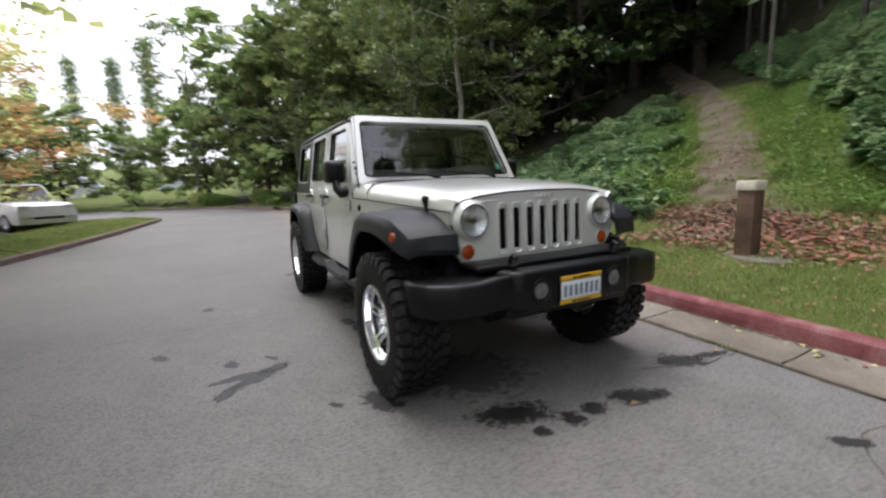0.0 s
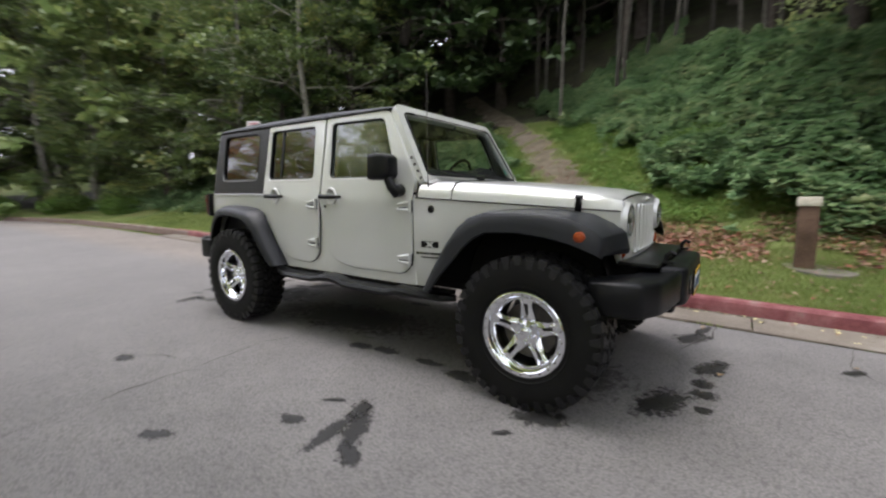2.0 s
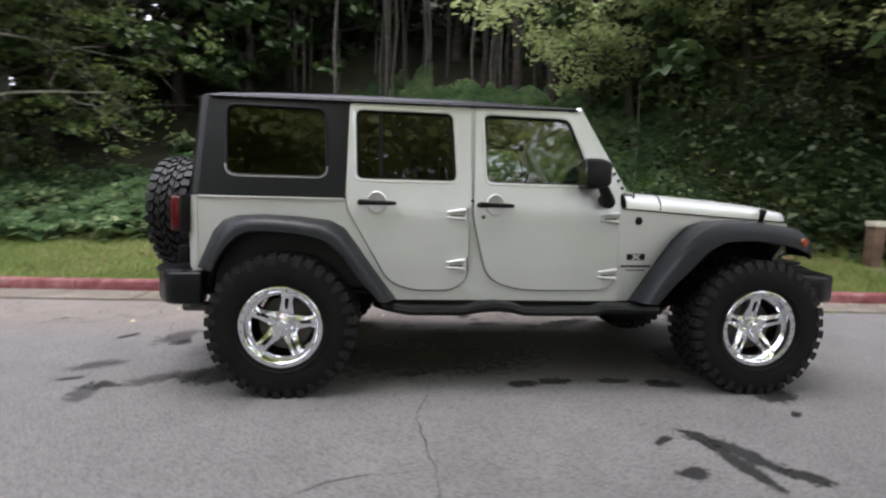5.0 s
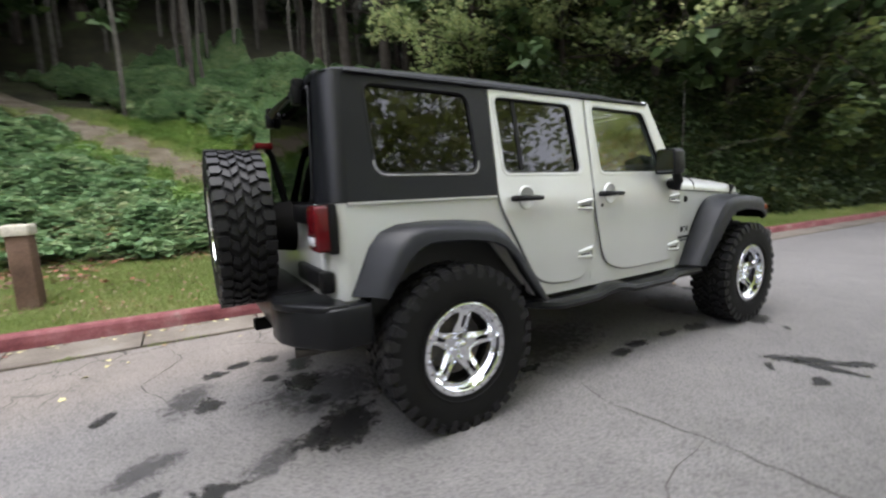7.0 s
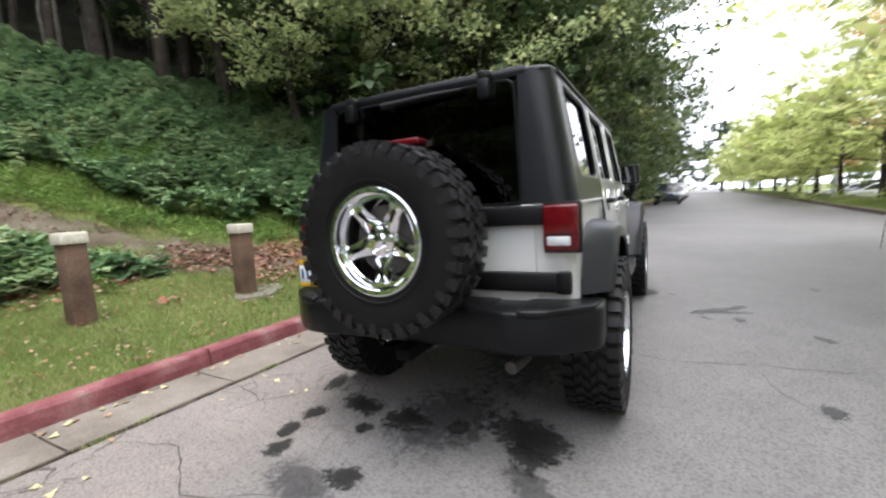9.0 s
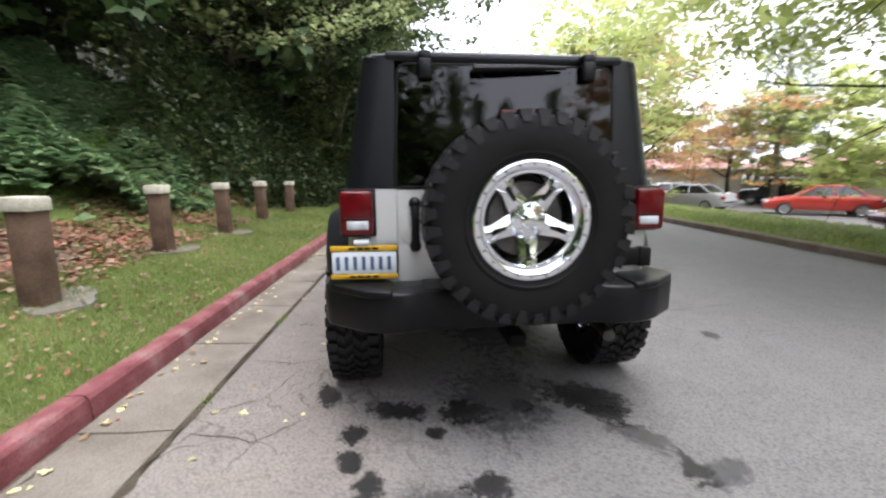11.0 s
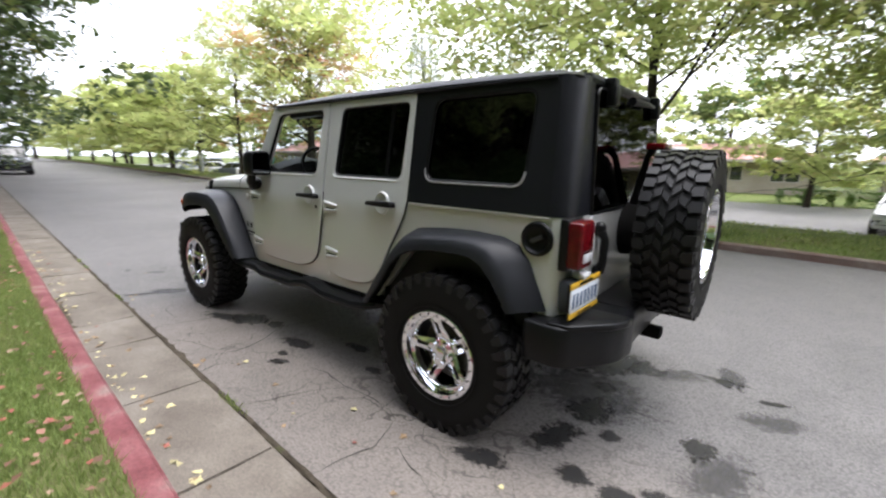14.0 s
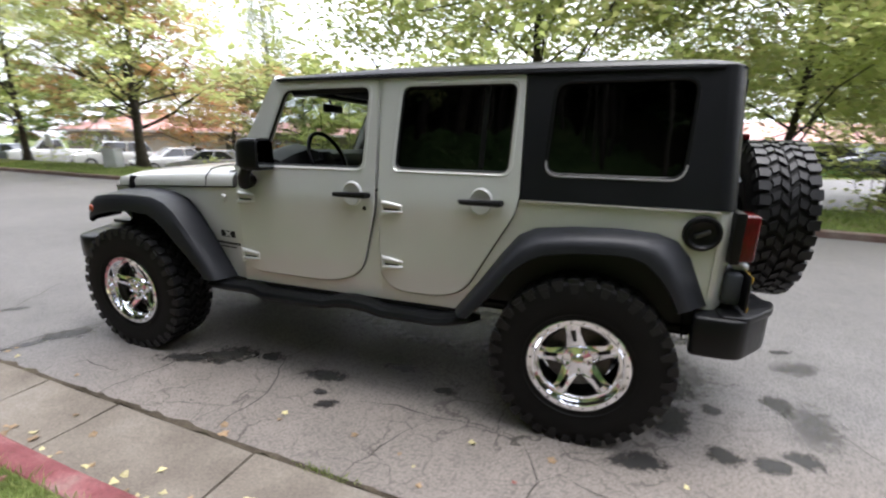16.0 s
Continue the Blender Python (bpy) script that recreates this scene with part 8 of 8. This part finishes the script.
KINDS = {
    # stations: x from the nose, top of the body, half width share; then the cabin: foot front, roof front, roof rear, foot rear, roof height
    "sedan": (4.5, 1.74, [(0, 0.52, 0.80), (0.08, 0.66, 0.93), (0.5, 0.80, 0.98), (1.35, 0.93, 1.0), (2.2, 0.95, 1.0), (3.4, 0.98, 1.0), (4.0, 0.98, 0.98), (4.4, 0.90, 0.93), (4.5, 0.62, 0.82)], (1.25, 2.0, 3.15, 3.9, 1.42)),
    "suv": (4.5, 1.80, [(0, 0.60, 0.84), (0.06, 0.85, 0.95), (0.4, 0.98, 1.0), (1.2, 1.06, 1.0), (2.4, 1.08, 1.0), (3.6, 1.10, 1.0), (4.4, 1.08, 0.96), (4.5, 0.70, 0.90)], (1.15, 1.75, 4.05, 4.42, 1.72)),
    "pickup": (5.2, 1.90, [(0, 0.62, 0.86), (0.06, 0.92, 0.96), (0.4, 1.05, 1.0), (1.4, 1.12, 1.0), (3.1, 1.12, 1.0), (3.2, 1.06, 1.0), (5.1, 1.06, 1.0), (5.2, 0.68, 0.95)], (1.35, 1.95, 2.85, 3.12, 1.80)),
    "van": (4.9, 1.9, [(0, 0.60, 0.84), (0.06, 0.85, 0.95), (0.4, 1.0, 1.0), (0.95, 1.12, 1.0), (3.0, 1.14, 1.0), (4.8, 1.12, 0.99), (4.9, 0.70, 0.93)], (0.85, 1.6, 4.65, 4.85, 1.95)),
}


def parked_car(kind, colour, label, at, turn, group="cars in the car park"):
    ln, wd, body_st, (f0, r0, r1, f1, roof) = KINDS[kind]
    name = {"sedan": "sedan_car", "suv": "estate_car", "pickup": "pickup_truck", "van": "van"}[kind]
    e = thing(name, label, {"sedan": "car", "suv": "car", "pickup": "truck", "van": "van"}[kind], (*at, lot_z(at[0]) + 0.01 if group.endswith("park") else 0.0), turn, group)
    mat_name = "car_paint_" + "_".join(str(int(c * 100)) for c in colour)
    paint = bpy.data.materials.get(mat_name) or plain(mat_name, colour, 0.25, 0.2, coat=0.8, mix=0.04)
    hw = wd / 2
    bm = bmesh.new()
    rings = []
    for x, zt, ws in body_st:
        w, zb = hw * ws, 0.26 + (0.14 if x in (0, ln) else 0)
        rings.append([(ln / 2 - x, y * w, z) for y, z in ((-0.94, zb), (0.94, zb), (1.0, zb + 0.12), (1.0, zt - 0.16), (0.95, zt - 0.05), (0.80, zt), (-0.80, zt), (-0.95, zt - 0.05), (-1.0, zt - 0.16), (-1.0, zb + 0.12))])
    loft(bm, rings)
    part("body", bm, paint, e, smooth=40)
    belt = float(np.interp((f0 + f1) / 2, [s[0] for s in body_st], [s[1] for s in body_st])) - 0.06
    bm = bmesh.new()
    ringlo = [(ln / 2 - x, y * hw, belt) for x, y in ((f0, -0.78), (f0 + 0.15, -0.92), (f1 - 0.15, -0.92), (f1, -0.80), (f1, 0.80), (f1 - 0.15, 0.92), (f0 + 0.15, 0.92), (f0, 0.78))]
    ringhi = [(ln / 2 - x, y * hw, roof - 0.06) for x, y in ((r0, -0.66), (r0 + 0.1, -0.76), (r1 - 0.1, -0.76), (r1, -0.68), (r1, 0.68), (r1 - 0.1, 0.76), (r0 + 0.1, 0.76), (r0, 0.66))]
    loft(bm, [ringlo, ringhi])
    part("cabin_glass", bm, M_FARGLASS, e, "dark car glass", smooth=20)
    bm = bmesh.new()
    mid = lambda g, z: [(ln / 2 - ((r0 + r1) / 2 + (x - (r0 + r1) / 2) * g), y * hw * g, z) for x, y in ((r0 - 0.05, -0.68), (r0 + 0.1, -0.78), (r1 - 0.1, -0.78), (r1 + 0.05, -0.70), (r1 + 0.05, 0.70), (r1 - 0.1, 0.78), (r0 + 0.1, 0.78), (r0 - 0.05, 0.68))]
    loft(bm, [mid(1, roof - 0.07), mid(1.0, roof - 0.04), mid(0.93, roof - 0.005), mid(0.7, roof)])
    part("roof", bm, paint, e, smooth=40)
    for s in (1, -1):
        for xa, ya, xb, yb in ((f0 + 0.06, 0.90, r0, 0.72), (f1 - 0.06, 0.90, r1, 0.73), ((f0 + f1) / 2 + 0.05, 0.935, (r0 + r1) / 2 + 0.05, 0.775)):
            bm = bmesh.new()
            tube(bm, [(ln / 2 - xa, s * hw * ya, belt), (ln / 2 - xb, s * hw * yb, roof - 0.05)], 0.04, 6)
            part("pillar", bm, paint, e)
        for wx in (0.19 * ln, 0.80 * ln):
            big_r = 0.36 if kind in ("suv", "pickup", "van") else 0.31
            bm = bmesh.new()
            lathe(bm, [(0.2, 0.0), (big_r - 0.03, 0.0), (big_r, -0.03), (big_r, -0.2), (0.1, -0.2)], 24)
            bmesh.ops.transform(bm, matrix=Matrix.Translation((ln / 2 - wx, s * (hw + 0.01), big_r - 0.02)) @ Matrix.Diagonal((1, s, 1, 1)), verts=bm.verts)
            w = part("tyre", bm, M_TYRE_FAR, e)
            bm = bmesh.new()
            lathe(bm, [(0.0, 0.005), (0.06, 0.005), (0.12, -0.02), (0.19, -0.01), (0.215, 0.004)], 20)
            bmesh.ops.transform(bm, matrix=Matrix.Translation((ln / 2 - wx, s * (hw + 0.01), big_r - 0.02)) @ Matrix.Diagonal((1, s, 1, 1)), verts=bm.verts)
            part("hub", bm, M_ALLOY, w)
        z = float(np.interp(0.1, [p[0] for p in body_st], [p[1] for p in body_st]))
        bm = bmesh.new()
        box(bm, (ln / 2 - 0.22, min(s * hw * 0.55, s * hw * 0.92), z - 0.12), (ln / 2 - 0.03, max(s * hw * 0.55, s * hw * 0.92), z + 0.02), 0.03)
        part("headlamp", bm, M_HEAD, e)
        bm = bmesh.new()
        box(bm, (-ln / 2 + 0.02, min(s * hw * 0.62, s * hw * 0.94), body_st[-2][1] - 0.26), (-ln / 2 + 0.16, max(s * hw * 0.62, s * hw * 0.94), body_st[-2][1] - 0.10), 0.03)
        part("tail_lamp", bm, M_TAIL, e)
    bm = bmesh.new()
    box(bm, (ln / 2 - 0.10, -hw * 0.5, 0.42), (ln / 2 + 0.004, hw * 0.5, 0.54), 0.02)
    part("front_grille", bm, M_TYRE_FAR, e)
    return e


WHITE, SILVER, RED, DARK, MAROON, TEAL, GREY = (0.72, 0.73, 0.74), (0.42, 0.43, 0.44), (0.50, 0.045, 0.035), (0.018, 0.022, 0.032), (0.14, 0.02, 0.045), (0.22, 0.55, 0.50), (0.16, 0.18, 0.22)
LOT = [
    ("sedan", MAROON, "dark maroon sedan facing the road in the car park", (0.7, -17.2), 106), ("sedan", TEAL, "pale turquoise sedan in the car park", (4.3, -17.3), 72), ("sedan", MAROON, "dark red sedan in the car park", (7.2, -17.4), 66),
    ("sedan", RED, "bright red sedan in the car park", (14.2, -19.8), 50), ("sedan", SILVER, "silver sedan in the car park", (18.7, -16.3), 25), ("suv", DARK, "dark blue estate car in the car park", (20.5, -24.0), 30), ("suv", DARK, "dark estate car behind the dark red sedan", (9.8, -21.4), 60),
    ("sedan", WHITE, "white sedan in the car park", (23.2, -17.6), 70), ("sedan", WHITE, "white sedan in the car park", (26.4, -21.4), 60), ("suv", WHITE, "white estate car in the car park", (29.0, -18.0), 66), ("sedan", SILVER, "silver-blue sedan in the car park", (32.2, -20.6), 60),
    ("pickup", WHITE, "white pickup truck in the car park", (35.5, -18.4), 66), ("sedan", GREY, "grey-blue sedan in the car park", (38.5, -17.0), 20), ("sedan", WHITE, "white sedan in the car park", (43.0, -16.6), 60), ("suv", GREY, "grey-blue estate car in the car park", (47.0, -17.5), 66), ("sedan", WHITE, "white sedan in the car park", (52, -18), 66), ("sedan", SILVER, "silver sedan in the car park", (57, -18.6), 66),
    ("suv", DARK, "black estate car parked by the building", (-16.6, -27.6), 10), ("pickup", WHITE, "white pickup truck parked beyond the grass", (-19.6, -9.1), 38),
    ("sedan", DARK, "dark blue sedan further back in the car park", (12.0, -25.0), 50), ("sedan", WHITE, "white sedan facing the road", (-5.9, -16.8), 80),
]
for row in LOT:
    parked_car(*row)


def box_truck(at, turn):
    """A white truck: cab with raked screen, tall cargo box, four wheels."""
    e = thing("box_truck", "white box truck parked across the car park", "truck", (*at, lot_z(at[0]) + 0.01), turn)
    paint = bpy.data.materials.get("car_paint_72_73_74")
    bm = bmesh.new()
    box(bm, (-1.9, -1.05, 0.75), (1.0, 1.05, 2.8), 0.05)
    part("cargo_box", bm, paint, e)
    bm = bmesh.new()
    loft(bm, [[(x, s * w, z) for s, w, z in ((-1, 0.92, 0.45), (1, 0.92, 0.45), (1, 0.92, zt * 0.6), (1, wt, zt), (-1, wt, zt), (-1, 0.92, zt * 0.6))] for x, zt, wt in ((1.04, 2.15, 0.8), (1.55, 2.15, 0.8), (2.1, 1.4, 0.88), (3.0, 1.2, 0.86), (3.08, 0.9, 0.84))])
    cab = part("cab", bm, paint, e, smooth=30)
    bm = bmesh.new()
    prism(bm, [(x, -0.78, z) for x, z in ((1.60, 2.12), (2.10, 1.44), (2.04, 1.42), (1.54, 2.06))], [(x, 0.78, z) for x, z in ((1.60, 2.12), (2.10, 1.44), (2.04, 1.42), (1.54, 2.06))])
    part("windscreen", bm, M_FARGLASS, cab)
    for s in (1, -1):
        bm = bmesh.new()
        prism(bm, [(x, s * 0.93, z) for x, z in ((1.15, 1.4), (1.95, 1.4), (1.6, 2.0), (1.15, 2.0))], [(x, s * 0.84, z) for x, z in ((1.15, 1.4), (1.95, 1.4), (1.6, 2.0), (1.15, 2.0))])
        part("side_window", bm, M_FARGLASS, cab)
        for wx in (-1.2, 2.3):
            bm = bmesh.new()
            lathe(bm, [(0.0, 0.0), (0.36, 0.0), (0.40, -0.03), (0.40, -0.25), (0.1, -0.25)], 24)
            bmesh.ops.transform(bm, matrix=Matrix.Translation((wx, s * 0.97, 0.39)) @ Matrix.Diagonal((1, s, 1, 1)), verts=bm.verts)
            part("tyre", bm, M_TYRE_FAR, e)
    bm = bmesh.new()
    box(bm, (-1.9, -0.45, 0.5), (2.9, 0.45, 0.76), 0.02)
    part("chassis", bm, M_TYRE_FAR, e)


box_truck((3.3, -21.6), 8)
for k, (x, col, lb, kd) in enumerate([(35, DARK, "dark car parked at the kerb far along the road", "suv"), (42.5, GREY, "grey car parked at the kerb far along the road", "sedan"), (50, WHITE, "white car parked at the kerb far along the road", "sedan"), (58, WHITE, "white van parked at the kerb far along the road", "van")]):
    parked_car(kd, col, lb, (x, kerb_y(x) - 1.45), -3.5 + 180, "cars at the kerb")

# ---- low buildings across the car park ----
M_ROOF = surface("salmon_metal_roof", [(0.3, (0.44, 0.20, 0.17)), (0.7, (0.54, 0.28, 0.25))], 0.6, 8, 0.55, coord="World", bump=0.1)
M_WALL = surface("beige_wall", [(0.3, (0.30, 0.26, 0.20)), (0.7, (0.40, 0.36, 0.29))], 0.8, 14, 0.85, coord="World", bump=0.2)
M_FASCIA = plain("pale_fascia", (0.42, 0.38, 0.33), 0.6)


def building(at, turn, ln, dp, eave, ridge, label):
    e = thing("low_building", label, "building", (*at, -0.7), turn)
    bm = bmesh.new()
    box(bm, (-ln / 2, -dp / 2, -0.2), (ln / 2, dp / 2, eave))
    part("wall", bm, M_WALL, e)
    bm = bmesh.new()
    o = 1.1
    lo = [(-ln / 2 - o, -dp / 2 - o, eave), (ln / 2 + o, -dp / 2 - o, eave), (ln / 2 + o, dp / 2 + o, eave), (-ln / 2 - o, dp / 2 + o, eave)]
    hi = [(-ln / 2 + dp * 0.35, -0.4, ridge), (ln / 2 - dp * 0.35, -0.4, ridge), (ln / 2 - dp * 0.35, 0.4, ridge), (-ln / 2 + dp * 0.35, 0.4, ridge)]
    loft(bm, [lo, hi])
    part("roof", bm, M_ROOF, e, "salmon red roof", smooth=None)
    bm = bmesh.new()
    for a, b in zip(lo, lo[1:] + lo[:1]):
        tube(bm, [(a[0], a[1], eave - 0.08), (b[0], b[1], eave - 0.08)], 0.14, 4)
    part("fascia", bm, M_FASCIA, e)
    n = int(ln / 3.2)
    for k in range(n):
        x = -ln / 2 + ln * (k + 0.5) / n
        bm = bmesh.new()
        box(bm, (x - 0.85, dp / 2 - 0.05, 0.8), (x + 0.85, dp / 2 + 0.03, eave - 0.45), 0.01)
        w = part("window", bm, M_FASCIA, e)
        for q in (-0.42, 0.42):
            bm = bmesh.new()
            box(bm, (x + q - 0.36, dp / 2, 0.88), (x + q + 0.36, dp / 2 + 0.045, eave - 0.53), 0.01)
            part("pane", bm, M_FARGLASS, w)
    return e


building((30, -38), -30, 22, 9, 2.4, 3.7, "low beige building with a salmon red roof")
building((6, -41), 0, 20, 9, 2.4, 3.7, "low beige building with a salmon red roof behind trees")
building((-19, -35), 12, 22, 9, 2.4, 3.7, "low beige building with a salmon red roof by the car park")
building((46, -33), -20, 20, 9, 2.6, 4.3, "low beige building far along the car park")
M_PALE_HOUSE = surface("pale_grey_siding", [(0.3, (0.45, 0.48, 0.53)), (0.7, (0.58, 0.61, 0.66))], 1, 12, 0.7, coord="World")

# hedges and small signs along the car park's far edge
for k, x in enumerate((-14.5, -11.8, -9.0, -6.2, -3.4, 8, 11, 14)):
    g = np.random.default_rng(900 + k)
    p = g.uniform(-1, 1, (1500, 3)) ** 3
    p = p / np.maximum(1e-3, np.abs(p).max(1))[:, None] * g.uniform(0.75, 1, (1500, 1)) * np.array([1.2, 0.5, 0.42]) + np.array([0, 0, 0.45])
    ob = new("hedge", leaf_cloud("hedge", p, 0.13, M_FERN, 0.4, 0.7, 900 + k))
    ob.matrix_basis = pose(x, -26.6 + 0.3 * math.sin(k), -0.72)
    tagged(ob, "low clipped green hedge by the car park", "hedge", "clipped hedges")
for x, y, col, h in ((-7.2, -21.4, (0.62, 0.64, 0.66), 1.6), (-10.8, -21.2, (0.08, 0.16, 0.42), 1.7), (20.5, -9.6, (0.6, 0.6, 0.58), 1.2)):
    e = thing("small_sign", "small plain sign on a thin post by the car park", "sign", (x, y, ground_z(x, y)), 0, "small signs")
    bm = bmesh.new()
    tube(bm, [(0, 0, -0.1), (0, 0, h)], 0.03, 6)
    part("post", bm, M_ALLOY, e)
    bm = bmesh.new()
    box(bm, (-0.2, 0.03, h - 0.5), (0.2, 0.05, h), 0.02)
    nm = "sign_paint_" + str(int(col[2] * 100))
    part("panel", bm, bpy.data.materials.get(nm) or plain(nm, col, 0.5), e)
# opposite verge grass and shrubs round the bend
x = rng.uniform(-19, 22, 60000)
y = np.array([0.0] * len(x))
ox = np.arange(-19.5, 30, 0.5)
oy = np.array([opposite_y(v) for v in ox])
v = rng.uniform(0.14, 4.0, len(x))
y = np.interp(x, ox, oy) - v
z = np.array([ground_z(a, b) for a, b in zip(x, y)])
keep = (v < 1.15) | (v > 2.3) | (rng.uniform(0, 1, len(x)) < 0.25)
stuff("opposite_grass", blades("opposite_grass", np.column_stack([x, y, z])[keep], 0.07, M_GRASS, 77, 0.008), "mown green grass on the opposite verge", "grass")
r = random.Random(3)
for k in range(12):
    g = np.random.default_rng(700 + k)
    p = g.normal(size=(1400, 3))
    p = p / np.linalg.norm(p, axis=1)[:, None] * g.uniform(0.7, 1.05, (1400, 1)) * np.array([0.9, 0.8, 0.6]) + np.array([0, 0, 0.4])
    x = -20 - 1.3 * k
    ob = new("shrub", leaf_cloud("shrub", p, 0.12, (M_FERN, M_POPLAR, M_MAPLE)[k % 3], 0.35, 0.7, 700 + k))
    y = kerb_y(x) + 1.6 + (k % 3) * 0.8
    ob.matrix_basis = pose(x, y, ground_z(x, y), 0, 0, 30 * k) @ Matrix.Diagonal((1 + 0.3 * (k % 2), 1, 0.8 + 0.3 * (k % 3) / 2, 1))
    tagged(ob, "rounded garden shrub beside the bend in the road", "shrub", "shrubs by the bend")
# pale vehicles and sheds glimpsed under the poplars
for k, (x, y) in enumerate([(-52, -24), (-53, -14), (-52, -5)]):
    e = thing("shed", "pale shed with a peaked roof beyond the bend", "building", (x, y, 0), 90, "sheds beyond the bend")
    bm = bmesh.new()
    prism(bm, [(-2.4, -1.8, 0), (2.4, -1.8, 0), (2.4, -1.8, 1.7), (0, -1.8, 3.2), (-2.4, -1.8, 1.7)], [(-2.4, 1.8, 0), (2.4, 1.8, 0), (2.4, 1.8, 1.7), (0, 1.8, 3.2), (-2.4, 1.8, 1.7)])
    part("wall", bm, M_PALE_HOUSE, e, smooth=None)


# dark notice board on a post by the car park's far side
e = thing("notice_board", "dark brown notice board with pale lines on a post", "sign", (-10.5, -22.9, ground_z(-10.5, -22.9)), 20)
bm = bmesh.new()
box(bm, (-0.06, -0.05, -0.2), (0.06, 0.05, 0.9), 0.01)
part("post", bm, M_POST, e)
bm = bmesh.new()
box(bm, (-0.65, -0.04, 0.6), (0.65, 0.06, 2.1), 0.02)
board = part("panel", bm, plain("dark_brown_board", (0.02, 0.017, 0.015), 0.6), e)
for k in range(10):
    bm = bmesh.new()
    box(bm, (-0.42 + 0.5 * (k % 2), 0.055, 1.85 - 0.25 * (k // 2)), (-0.12 + 0.5 * (k % 2), 0.068, 1.91 - 0.25 * (k // 2)))
    part("notice_bar", bm, M_HEAD, board)

# white marker post and utility box on the opposite verge
for name, label, x, y, sx, h in (("marker_post", "slim white marker post on the opposite verge", 27.5, -9.6, 0.09, 1.15), ("utility_box", "small white utility box on the opposite verge", 15.8, -8.9, 0.24, 0.7)):
    bm = bmesh.new()
    box(bm, (-sx, -sx, -0.2), (sx, sx, h), 0.03)
    box(bm, (-sx - 0.02, -sx - 0.02, h - 0.06), (sx + 0.02, sx + 0.02, h), 0.02)
    ob = new(name, finish(bm, name, M_HEAD, 30))
    ob.matrix_basis = pose(x, y, ground_z(x, y), 0, 0, 20)
    tagged(ob, label, "post" if sx < 0.1 else "box")
